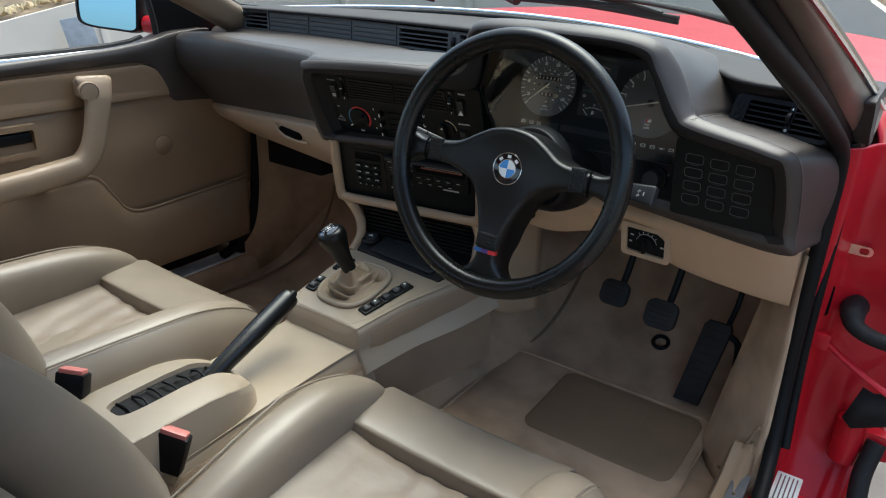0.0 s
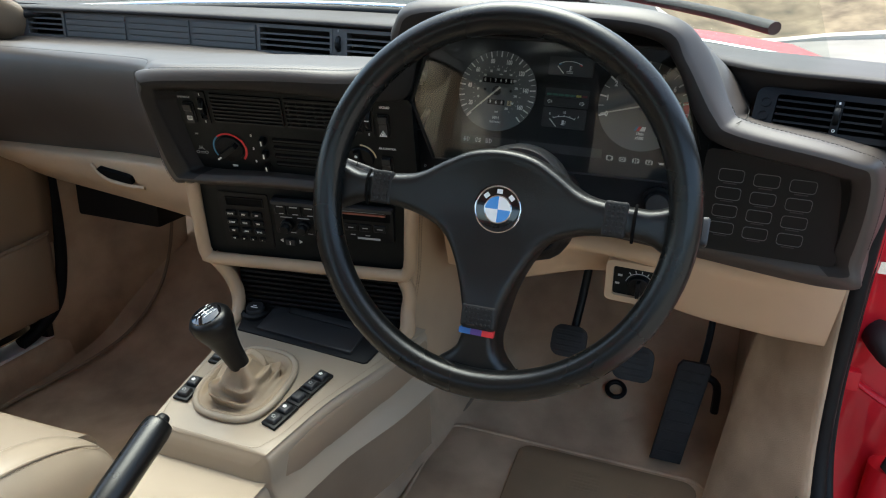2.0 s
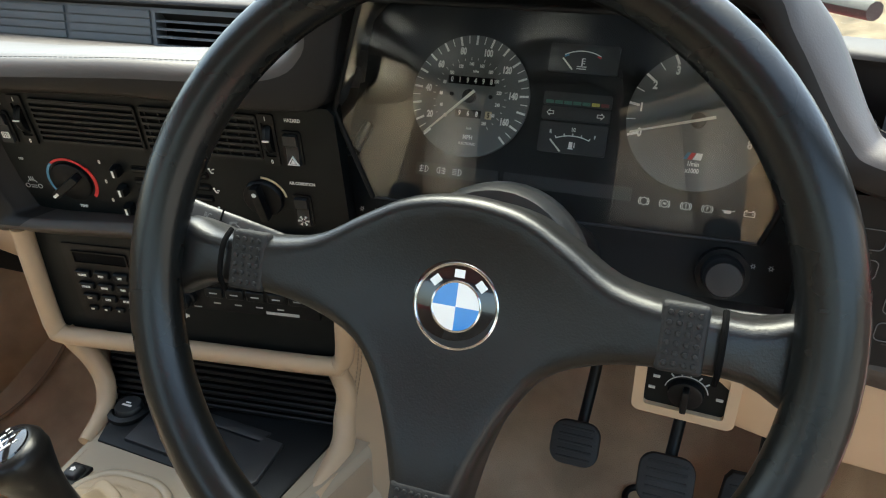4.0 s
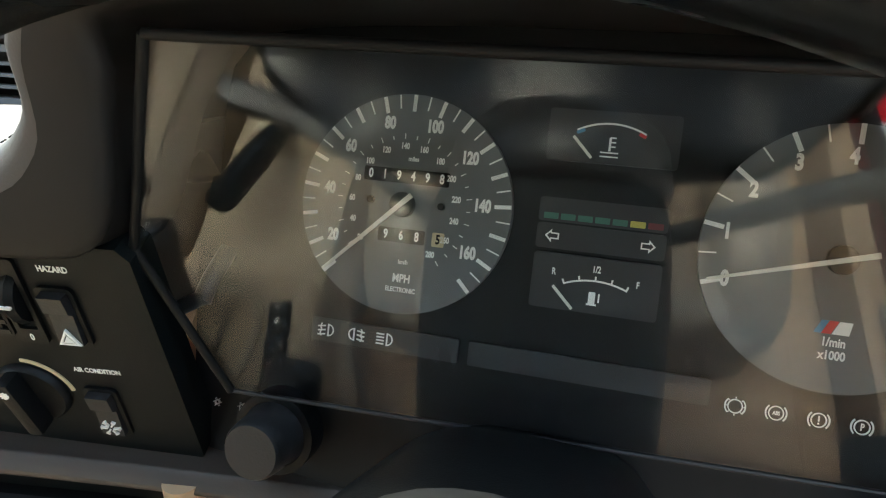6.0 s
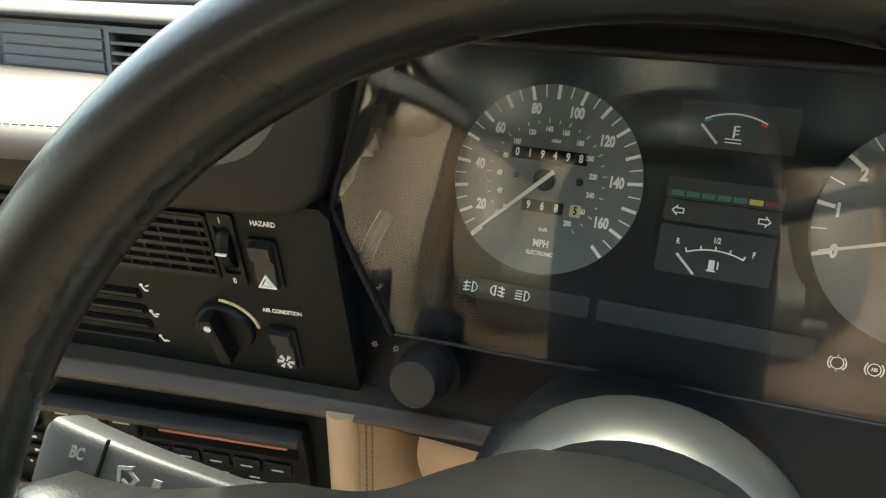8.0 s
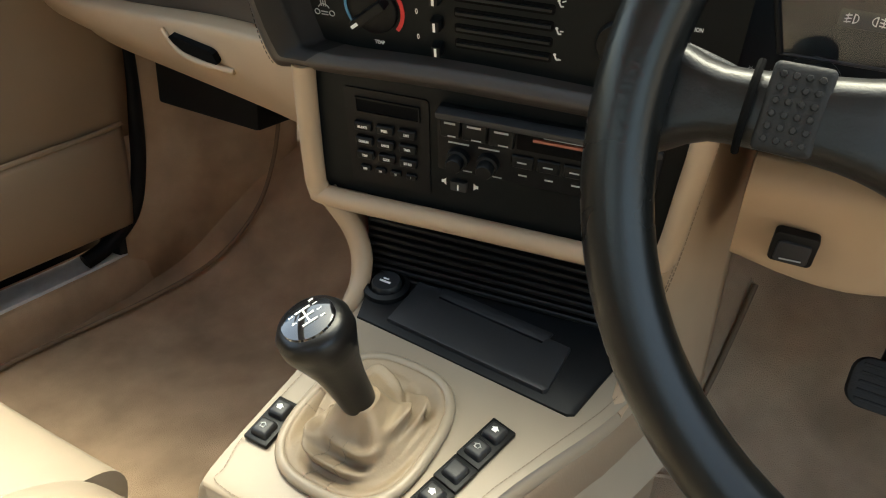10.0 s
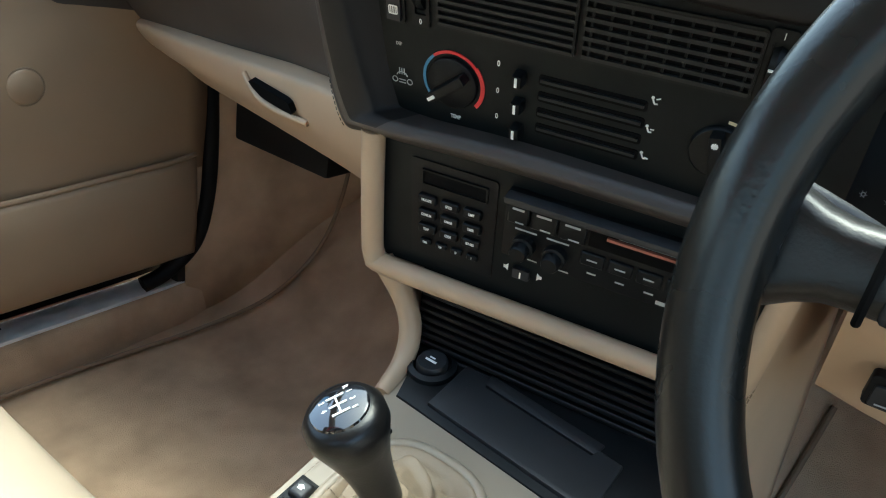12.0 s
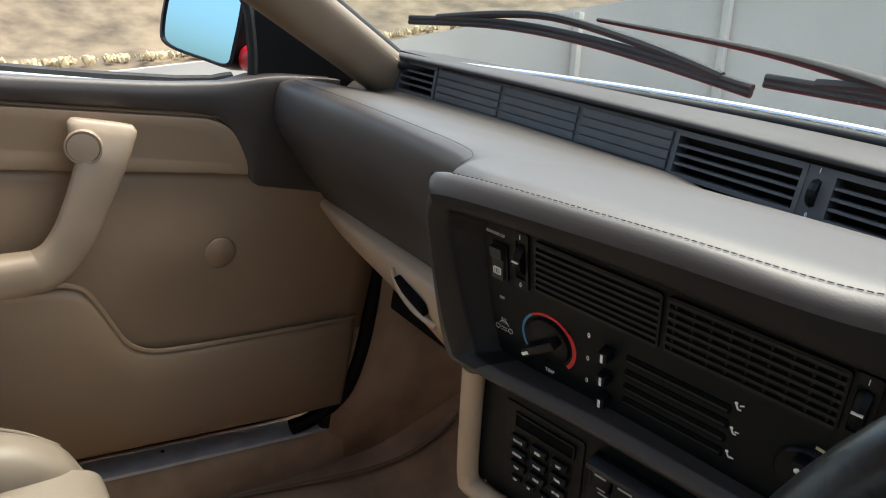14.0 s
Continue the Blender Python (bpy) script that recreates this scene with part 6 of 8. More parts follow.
def seat(x0, dz, dy, recline, sag, label):
    s = thing("front_seat", (x0, -0.3, 0.3), label, "seat", "front seats")
    bm = B()
    box(bm, x0, -0.30 + dy, 0.335 + dz, 0.44, 0.50, 0.11, bevel=0.03)
    part("base", bm, SEAT, s)
    # creased seat panel
    bm = B()
    rows = []
    for j in range(29):
        y = -0.60 + j * 0.015
        r = []
        for i in range(37):
            t = i / 36 * 2 - 1
            z = 0.398 + 0.018 * t * t - 0.012 * (1 - abs(y + 0.38) / 0.22) * (1 - t * t)
            z += (0.0016 * math.sin(23 * t + 27 * y + 2 * math.sin(17 * y)) + 0.004 * noise.noise(Vector((t * 3 + y * 9, y * 22 - t * 5, x0)))) * (1 - t * t)
            if j == 28:
                z -= 0.012
            r.append((x0 + 0.180 * t, y + dy, z + dz))
        rows.append(r)
    skin(bm, rows, False, False)
    ob = part("seat_panel", bm, CREASE, s, angle=80)
    md = ob.modifiers.new("thick", "SOLIDIFY")
    md.thickness = 0.02
    # thigh pad
    bm = B()
    secs = []
    for t in np.linspace(-1, 1, 9):
        e = 1 - 0.10 * abs(t) ** 6
        x = x0 + 0.176 * t
        zz = 0.424 + dz + 0.004 * t * t
        secs.append([(x, -0.186 + dy, zz - 0.045), (x, -0.188 + dy, zz - 0.012), (x, -0.180 + dy, zz - 0.001 * e), (x, -0.13 + dy, zz + 0.003 * e), (x, -0.085 + dy, zz - 0.001), (x, -0.058 + dy, zz - 0.014), (x, -0.050 + dy, zz - 0.042), (x, -0.07 + dy, zz - 0.075), (x, -0.15 + dy, zz - 0.075)])
    loft(bm, secs, per=3, per_u=4)
    part("thigh_pad", bm, SEAT, s, angle=60)
    for d in (-1, 1):
        bm = B()
        secs = []
        for y, w, zc, h in ((-0.62, 0.042, 0.43, 0.085), (-0.48, 0.046, 0.425, 0.082), (-0.34, 0.048, 0.420, 0.080), (-0.22, 0.048, 0.415, 0.076), (-0.14, 0.046, 0.402, 0.066), (-0.092, 0.040, 0.388, 0.050), (-0.068, 0.024, 0.375, 0.028)):
            low = sag * min(max((-0.28 - y) / 0.30, 0), 1.1)
            zc -= low
            secs.append([(x0 + d * (0.208 - 0.4 * low + w * math.copysign(abs(math.cos(a)) ** 0.8, math.cos(a)) - 0.010 * math.sin(a)), y + dy, zc + dz + h * math.copysign(abs(math.sin(a)) ** 0.8, math.sin(a))) for a in np.linspace(0, 2 * math.pi, 16, endpoint=False)])
        loft(bm, secs, per=4, per_u=2)
        b = part("bolster", bm, SEAT, s, angle=70)
        bm = B()
        line = smooth_line([(x0 + d * 0.226, -0.60 + dy, 0.510 + dz), (x0 + d * 0.226, -0.34 + dy, 0.497 + dz), (x0 + d * 0.226, -0.22 + dy, 0.487 + dz), (x0 + d * 0.225, -0.14 + dy, 0.463 + dz), (x0 + d * 0.222, -0.092 + dy, 0.433 + dz)], 6)
        line = line - np.array([(d * 0.4, 0, 1)]) * (sag * np.clip((-0.28 - line[:, 1:2] + dy) / 0.30, 0, 1.1))
        tube(bm, line, 0.0018, 6, 1)
        part("piping", bm, SEAT, b)
        bm = B()
        stitch(bm, line + np.array((d * 0.006, 0, -0.002)), 0.006, 0.004, 0.0012, (0, 0, 0.001))
        part("stitching", bm, THREAD, b, smooth=False)
    # backrest
    bm = B()
    secs = []
    for y, z, w, t in ((-0.60, 0.40, 0.20, 0.05), (-0.665, 0.56, 0.205, 0.05), (-0.735, 0.72, 0.205, 0.05), (-0.79, 0.86, 0.19, 0.045), (-0.815, 0.92, 0.15, 0.035)):
        secs.append([(x0 + w * math.copysign(abs(math.cos(a)) ** 0.5, math.cos(a)), y + dy - recline * (z - 0.3) + t * math.sin(a), z + dz) for a in np.linspace(0, 2 * math.pi, 20, endpoint=False)])
    loft(bm, secs, per=3, per_u=2)
    part("backrest", bm, SEAT, s, angle=70)
    for d in (-1, 1):
        bm = B()
        secs = []
        for y, z, w, t in ((-0.52, 0.42, 0.030, 0.030), (-0.545, 0.50, 0.048, 0.060), (-0.595, 0.62, 0.050, 0.070), (-0.665, 0.76, 0.046, 0.060), (-0.75, 0.88, 0.03, 0.03)):
            secs.append([(x0 + d * (0.200 + w * math.cos(a)), y + dy - recline * (z - 0.3) + t * math.sin(a), z + dz) for a in np.linspace(0, 2 * math.pi, 14, endpoint=False)])
        loft(bm, secs, per=4, per_u=2)
        part("back_bolster", bm, SEAT, s, angle=70)
    return s


seat(0.362, 0.0, 0.0, 0.10, 0.065, "beige leather driver's sports seat with deep bolsters")
seat(-0.375, 0.028, 0.012, 0.0, 0.0, "beige leather passenger seat with creased cushion")

# belt buckles on their stalks
for x, y, z, lean in ((0.088, -0.435, 0.492, 8), (-0.096, -0.470, 0.536, -6)):
    b = thing("belt_buckle", (x, y, z - 0.06), "black seat belt buckle with red push button", "belt buckle", "belt buckles")
    f = Matrix.Translation((x, y, z)) @ Matrix.Rotation(radians(lean), 4, "Y") @ Matrix.Rotation(radians(-16), 4, "X") @ Matrix.Rotation(radians(28), 4, "Z")
    bm = B()
    box(bm, 0, 0, -0.025, 0.046, 0.022, 0.060, f, 0.004, 2)
    part("body", bm, BLACK, b)
    bm = B()
    box(bm, 0, -0.001, 0.006, 0.038, 0.017, 0.010, f, 0.003, 2)
    part("button", bm, PINK, b)
    bm = B()
    box(bm, 0, 0, -0.085, 0.040, 0.012, 0.066, f, 0.003, 2)
    part("sleeve", bm, material("sleeve_beige", (0.34, 0.28, 0.17), 0.7, grain=0.8, grain_size=120) if "sleeve_beige" not in bpy.data.materials else bpy.data.materials["sleeve_beige"], b)

# seat belt hanging by the door opening
belt = thing("seat_belt", (0.60, -0.84, 0.9), "black woven seat belt hanging beside the seat", "seat belt")
bm = B()
skin(bm, [[(0.575, -0.835, 1.16), (0.600, -0.862, 1.16), (0.601, -0.861, 1.16), (0.576, -0.834, 1.16)], [(0.592, -0.815, 0.86), (0.617, -0.842, 0.86), (0.618, -0.841, 0.86), (0.593, -0.814, 0.86)], [(0.60, -0.80, 0.5), (0.625, -0.83, 0.5), (0.626, -0.829, 0.5), (0.601, -0.799, 0.5)]], True, True)
part("webbing", bm, RUBBER, belt)

# ---------------------------------------------------------------- pedals and mat
PADM = material("pedal_rubber", (0.022, 0.021, 0.021), 0.7, grain=0.3, grain_size=400, vary=0.35, vary_size=30)
for name, x, y, z, w, h, label in (("clutch_pedal", 0.383, 0.452, 0.470, 0.062, 0.056, "ribbed black rubber clutch pedal"), ("brake_pedal", 0.497, 0.418, 0.470, 0.066, 0.060, "ribbed black rubber brake pedal")):
    p = thing(name, (x, y, z), label, "pedal", "pedals")
    f = axes((x, y, z), 0, 28)
    bm = B()
    plate(bm, rrect(-w / 2, -h / 2, w / 2, h / 2, 0.018, 5), -0.008, 0.006, f, 0.004)
    part("pad", bm, PADM, p)
    for k in range(5):
        bm = B()
        box(bm, 0, -h * 0.34 + k * h * 0.17, 0.006, w * 0.72, 0.0035, 0.003, f, 0.001, 1)
        part("rib", bm, PADM, p, smooth=False)
    bm = B()
    tube(bm, [f @ Vector((0, 0, -0.006)), f @ Vector((0.004, 0.03, -0.03)), Vector((x + 0.012, y + 0.075, z + 0.12)), Vector((x + 0.015, y + 0.10, z + 0.26))], 0.0075, 10, 5)
    part("arm", bm, BLACK, p)
acc = thing("accelerator_pedal", (0.588, 0.43, 0.28), "long black floor-hinged accelerator pedal", "pedal", "pedals")
a0, a1 = Vector((0.577, 0.436, 0.282)), Vector((0.598, 0.492, 0.455))
d = (a1 - a0).normalized()
f = Matrix((Vector((1, 0, 0)), d, Vector((1, 0, 0)).cross(d))).transposed().to_4x4()
f.translation = (a0 + a1) / 2
L = (a1 - a0).length
bm = B()
plate(bm, [(-0.028, -L / 2), (0.024, -L / 2), (0.030, L / 2 - 0.01), (0.024, L / 2), (-0.020, L / 2), (-0.026, L / 2 - 0.01)], -0.010, 0.006, f, 0.004)
part("pad", bm, PADM, acc)
for k in range(9):
    bm = B()
    box(bm, 0.0, -L / 2 + 0.02 + k * L / 10, 0.006, 0.040, 0.004, 0.003, f, 0.001, 1)
    part("rib", bm, PADM, acc, smooth=False)
bm = B()
tube(bm, [(0.612, 0.515, 0.44), (0.618, 0.55, 0.50), (0.615, 0.57, 0.62)], 0.006, 8, 4)
tube(bm, [(0.612, 0.50, 0.43), (0.640, 0.50, 0.415), (0.645, 0.50, 0.36)], 0.007, 8, 4)
part("linkage", bm, BLACK, acc)

fm = thing("floor_mat", (0.44, 0.25, 0.27), "tan carpet floor mat with worn heel pad", "floor mat")
bm = B()


def floor_z(x, y):
    return float(np.interp(y, (-1.5, 0.1, 0.35, 0.46, 0.565, 0.66), (0.255, 0.260, 0.267, 0.277, 0.327, 0.44)))


def draped(bm, x0, y0, x1, y1, lift, thick, r=0.04, skew=0.0):
    """A thin sheet with rounded corners that follows the floor."""
    lo = rrect(x0, y0, x1, y1, r, 5)
    cx, cy = (x0 + x1) / 2, (y0 + y1) / 2
    rows = []
    for k, dz in ((1.0, 0.0), (1.0, thick * 0.7), (0.985, thick), (0.8, thick), (0.6, thick), (0.4, thick), (0.2, thick), (0.01, thick)):
        rows.append([(cx + (x - cx) * k + skew * (cy + (y - cy) * k - cy), cy + (y - cy) * k, floor_z(0, cy + (y - cy) * k) + lift + dz) for x, y in lo])
    skin(bm, rows, True, True)


draped(bm, 0.180, -0.30, 0.648, 0.405, 0.0, 0.006, 0.035)
part("carpet", bm, CARPET, fm, angle=70)
bm = B()
lo = rrect(0.180, -0.30, 0.648, 0.405, 0.035, 5)
tube(bm, [(x, y, floor_z(0, y) + 0.005) for x, y in lo + lo[:1]], 0.0032, 8, 1)
part("welt", bm, CARPET, fm)
bm = B()
draped(bm, 0.326, 0.172, 0.630, 0.394, 0.0055, 0.003, 0.025)
heel = part("heel_pad", bm, MATTE, fm, "darker worn rubber heel pad", angle=70)
for cx, cy in ((0.450, 0.335), (0.545, 0.320)):
    for k in range(6):
        bm = B()
        y = cy - 0.020 + k * 0.008
        box(bm, cx, y, floor_z(0, y) + 0.0086, 0.050, 0.0028, 0.0010)
        part("rib", bm, MATTE, heel, smooth=False)
ringo = thing("mat_fastener", (0.471, 0.56, 0.325), "black plastic ring fastener on the carpet", "fastener")
bm = B()
torus(bm, 0.0165, 0.0048, axes((0.471, 0.560, 0.330), 0, 62), 28, 10)
part("ring", bm, BLACK, ringo)

# ---------------------------------------------------------------- driver's footwell side
bm = B()
rows = [[(0.760, 0.20, 0.30), (0.762, 0.23, 0.385), (0.757, 0.262, 0.48), (0.754, 0.272, 0.60), (0.752, 0.272, 0.72)],
        [(0.706, 0.250, 0.262), (0.713, 0.285, 0.37), (0.719, 0.310, 0.48), (0.724, 0.325, 0.60), (0.728, 0.330, 0.72)],
        [(0.652, 0.332, 0.262), (0.664, 0.372, 0.38), (0.678, 0.403, 0.50), (0.690, 0.420, 0.60), (0.698, 0.430, 0.72)],
        [(0.656, 0.400, 0.262), (0.674, 0.440, 0.38), (0.692, 0.470, 0.50), (0.702, 0.480, 0.60), (0.710, 0.490, 0.72)],
        [(0.690, 0.550, 0.30), (0.700, 0.580, 0.42), (0.705, 0.600, 0.52), (0.710, 0.610, 0.60), (0.715, 0.620, 0.74)],
        [(0.690, 0.800, 0.60), (0.695, 0.800, 0.64), (0.700, 0.800, 0.68), (0.710, 0.800, 0.70), (0.715, 0.800, 0.74)]]
R = smooth_line(np.array(rows).reshape(6, -1), 4).reshape(-1, 5, 3)
skin(bm, [smooth_line(r, 4) for r in R], False, False)
ob = tagged(part("kick_panel", bm, CARPET, angle=80), "tan carpeted kick panel beside the pedals", "trim panel", kind="structure")
md = ob.modifiers.new("thick", "SOLIDIFY")
md.thickness = 0.012
bm = B()
tube(bm, [(0.646, 0.340, 0.272), (0.676, 0.290, 0.276), (0.704, 0.243, 0.300), (0.722, 0.226, 0.355), (0.742, 0.232, 0.415)], 0.0035, 8, 6)
tagged(part("trim", bm, MATTE), "bound lower edge of the kick panel carpet", "trim", kind="structure")
bm = B()
loft(bm, [[(0.700, y, 0.24), (0.706, y, z), (0.724, y, z + 0.012), (0.746, y, z + 0.010), (0.752, y, 0.24)] for y, z in ((-1.3, 0.330), (-0.3, 0.330), (0.10, 0.334), (0.18, 0.348), (0.215, 0.362), (0.235, 0.360), (0.250, 0.342), (0.258, 0.310))], per=4, per_u=3)
tagged(part("trim_sill_inner", bm, TRIM), "tan trim along the inner door sill", "trim", kind="structure")
sp = thing("sill_guard", (0.74, 0.05, 0.34), "grey plastic sill guard with a screw", "sill guard")
bm = B()
box(bm, 0.742, 0.02, 0.349, 0.026, 0.32, 0.010, bevel=0.003)
part("strip", bm, GREYV, sp)
bm = B()
lathe(bm, [(0, 0), (0.004, 0), (0.0035, 0.002), (0, 0.0022)], 14, Matrix.Translation((0.742, 0.115, 0.354)))
part("screw", bm, CHROME, sp)

cp = thing("sill_plate", (0.80, 0.1, 0.34), "ribbed chrome plate on the outer door sill", "sill plate")
bm = B()
box(bm, 0.806, -0.10, 0.336, 0.040, 0.69, 0.008, bevel=0.002)
part("plate", bm, ALLOY, cp)
for k in range(5):
    bm = B()
    box(bm, 0.793 + k * 0.0065, -0.10, 0.341, 0.0028, 0.67, 0.003, bevel=0.001, seg=1)
    part("rib", bm, CHROME, cp)

# ---------------------------------------------------------------- driver's door opening
seal = thing("door_seal", (0.76, 0.25, 0.5), "black rubber door seal round the opening", "door seal")
bm = B()
tube(bm, [(0.620, -0.455, 1.232), (0.674, -0.172, 1.098), (0.716, 0.04, 1.002), (0.741, 0.19, 0.932), (0.753, 0.250, 0.885), (0.754, 0.272, 0.80), (0.755, 0.277, 0.68), (0.757, 0.278, 0.56), (0.762, 0.265, 0.46), (0.770, 0.225, 0.385), (0.776, 0.14, 0.345), (0.778, 0.0, 0.336), (0.778, -0.5, 0.335), (0.778, -1.2, 0.335)], 0.0125, 12, 6)
part("bulb", bm, SEALM, seal)
bm = B()
tube(bm, [(0.758, 0.295, 0.90), (0.768, 0.302, 0.80), (0.769, 0.305, 0.68), (0.771, 0.303, 0.56), (0.777, 0.288, 0.46), (0.786, 0.245, 0.385)], 0.0085, 10, 6)
part("lip", bm, SEALM, seal)

body = thing("car_body", (0.85, 0.4, 0.3), "glossy red car body round the open door", "car body")
bm = B()
rows = []
for z, y0, xr in ((0.895, 0.345, 0.93), (0.87, 0.345, 0.94), (0.80, 0.345, 0.95), (0.70, 0.352, 0.95), (0.60, 0.365, 0.95), (0.50, 0.372, 0.94), (0.42, 0.365, 0.925), (0.34, 0.330, 0.905), (0.27, 0.27, 0.89), (0.20, 0.22, 0.885)):
    bulge = 0.020 * math.sin((z - 0.2) * 19) 
    rows.append([(0.752, y0 - 0.075, z), (0.775, y0 - 0.050, z), (0.79, y0 - 0.005, z), (0.81, y0 + 0.012 + bulge * 0.3, z), (0.85, y0 + 0.022 + bulge, z), (xr - 0.03, y0 + 0.035, z), (xr, y0 + 0.05, z), (xr + 0.01, y0 + 0.09, z)])
R = smooth_line(np.array(rows).reshape(len(rows), -1), 4).reshape(-1, 8, 3)
skin(bm, [smooth_line(r, 3) for r in R], False, False)
ob = part("door_jamb", bm, PAINT, body, angle=80)
md = ob.modifiers.new("thick", "SOLIDIFY")
md.thickness = 0.004
bm = B()
box(bm, 0.83, -0.45, 0.275, 0.085, 1.35, 0.11, bevel=0.02, seg=3)
part("outer_sill", bm, PAINT, body)
bm = B()
box(bm, -0.922, -0.40, 0.168, 0.05, 1.75, 0.12, bevel=0.015, seg=3)
part("outer_sill", bm, PAINT, body)
bm = B()
box(bm, -0.885, -0.38, 0.575, 0.03, 1.66, 0.51, bevel=0.015, seg=3)
part("door_skin", bm, PAINT, body)
bm = B()
f = axes((0.806, 0.352, 0.722), 0, 0)
ring(bm, rrect(-0.020, -0.0085, 0.020, 0.0085, 0.008), rrect(0.000, -0.005, 0.014, 0.005, 0.004), -0.002, 0.004, f)
part("striker_plate", bm, CHROME, body)
bm = B()
lathe(bm, [(0, 0), (0.0085, 0), (0.008, 0.003), (0, 0.004)], 20, axes((0.842, 0.392, 0.487), 0, 0))
part("panel_screw", bm, PAINT, body)
bm = B()
tube(bm, [(0.822, 0.385, 0.612), (0.823, 0.350, 0.610), (0.835, 0.330, 0.598), (0.870, 0.322, 0.590), (0.92, 0.320, 0.592)], [0.022, 0.019, 0.014, 0.013, 0.013], 16, 5)
part("cable_boot", bm, RUBBER, body)
bm = B()
plate(bm, rrect(-0.012, -0.030, 0.006, 0.028, 0.006), -0.01, 0.001, axes((0.782, 0.342, 0.628), 0, 0))
part("slot", bm, VOID, body, smooth=False)
bm = B()
tube(bm, [(0.793, 0.345, 0.555), (0.83, 0.325, 0.540), (0.88, 0.31, 0.520), (0.94, 0.30, 0.495)], 0.0075, 10, 4, flat=0.6)
box(bm, 0.79, 0.340, 0.556, 0.026, 0.02, 0.030, bevel=0.003)
part("check_strap", bm, PAINT, body)
bm = B()
lathe(bm, [(0, -0.05), (0.024, -0.05), (0.024, 0.03), (0.019, 0.034), (0, 0.034)], 24, Matrix.Translation((0.870, 0.345, 0.395)))
box(bm, 0.90, 0.352, 0.39, 0.07, 0.03, 0.05, bevel=0.008)
part("hinge", bm, PAINT, body)
bm = B()
lathe(bm, [(0, 0), (0.0075, 0), (0.007, 0.004), (0, 0.005)], 18, Matrix.Translation((0.865, 0.330, 0.432)))
part("hinge_pin", bm, CHROME, body)
bm = B()
skin(bm, [[(0.852, 0.315, 0.440), (0.868, 0.315, 0.425), (0.93, 0.31, 0.46)], [(0.868, 0.322, 0.502), (0.885, 0.322, 0.497), (0.95, 0.318, 0.52)]], False, False)
ob = part("hinge_cover", bm, RUBBER, body)
md = ob.modifiers.new("thick", "SOLIDIFY")
md.thickness = 0.004
bm = B()
tube(bm, [(0.912, 0.34, 0.40), (0.905, 0.315, 0.34), (0.915, 0.28, 0.28), (0.945, 0.25, 0.235)], 0.016, 12, 5)
part("door_gasket", bm, RUBBER, body)
# rear quarters close the cabin behind the seats
for d in (-1, 1):
    bm = B()
    box(bm, d * 0.79, -1.37, 0.55, 0.05, 0.40, 0.72, bevel=0.02)
    part("rear_quarter", bm, TRIM, body)
# wing and bonnet
bm = B()
rows = []
for y, zc, ze, w in ((0.50, 0.956, 0.938, 0.80), (0.62, 0.958, 0.938, 0.82), (0.9, 0.957, 0.935, 0.84), (1.4, 0.950, 0.925, 0.84), (2.0, 0.935, 0.905, 0.83), (2.15, 0.86, 0.82, 0.80)):
    rows.append([(-w, y, ze - 0.12), (-w + 0.02, y, ze - 0.02), (-w + 0.10, y, ze), (-0.45, y, zc - 0.004), (0, y, zc + 0.004), (0.45, y, zc - 0.004), (w - 0.10, y, ze), (w - 0.02, y, ze - 0.02), (w, y, ze - 0.12)])
rows[0] = [(x, y + 0.13 - 0.26 * (abs(x) / 0.8) ** 2, z) for x, y, z in rows[0]]
R = smooth_line(np.array(rows).reshape(len(rows), -1), 5).reshape(-1, 9, 3)
skin(bm, [smooth_line(r, 4) for r in R], False, False)
ob = part("bonnet", bm, PAINT, body, "long red bonnet", angle=80)
md = ob.modifiers.new("thick", "SOLIDIFY")
md.thickness = 0.003
for k in range(16):
    bm = B()
    x = 0.30 + k * 0.024
    tube(bm, [(x, 0.655 - 0.20 * (x / 0.8) ** 2, 0.9655 - 0.025 * (x / 0.8) ** 2), (x - 0.004, 0.70 - 0.20 * (x / 0.8) ** 2, 0.9655 - 0.025 * (x / 0.8) ** 2)], 0.0045, 8, 1)
    part("louvre", bm, RUBBER, body)

# roof skin and tail close the car above and behind
bm = B()
loft(bm, [[(x * k, y, z + dz) for x, z in ((-0.665, 1.15), (-0.61, 1.262), (-0.3, 1.318), (0, 1.325), (0.3, 1.318), (0.61, 1.262), (0.665, 1.15), (0.645, 1.16), (0.59, 1.275), (0.3, 1.306), (0, 1.312), (-0.3, 1.306), (-0.59, 1.275), (-0.645, 1.16))] for y, k, dz in ((-0.19, 0.80, -0.010), (-0.35, 0.93, 0.0), (-0.8, 1.0, 0.0), (-1.2, 0.98, -0.01), (-1.5, 0.93, -0.035))], per=3, per_u=2)
part("roof", bm, PAINT, body)
bm = B()
loft(bm, [[(-w, y, 0.22), (-w - 0.01, y, z - 0.22), (-w + 0.02, y, z - 0.05), (-w + 0.12, y, z), (0, y, z + 0.012), (w - 0.12, y, z), (w - 0.02, y, z - 0.05), (w + 0.01, y, z - 0.22), (w, y, 0.22)] for y, w, z in ((-1.57, 0.84, 0.90), (-1.8, 0.85, 0.90), (-2.2, 0.82, 0.88), (-2.42, 0.76, 0.84), (-2.46, 0.72, 0.70))], per=3, per_u=2)
part("tail", bm, PAINT, body)
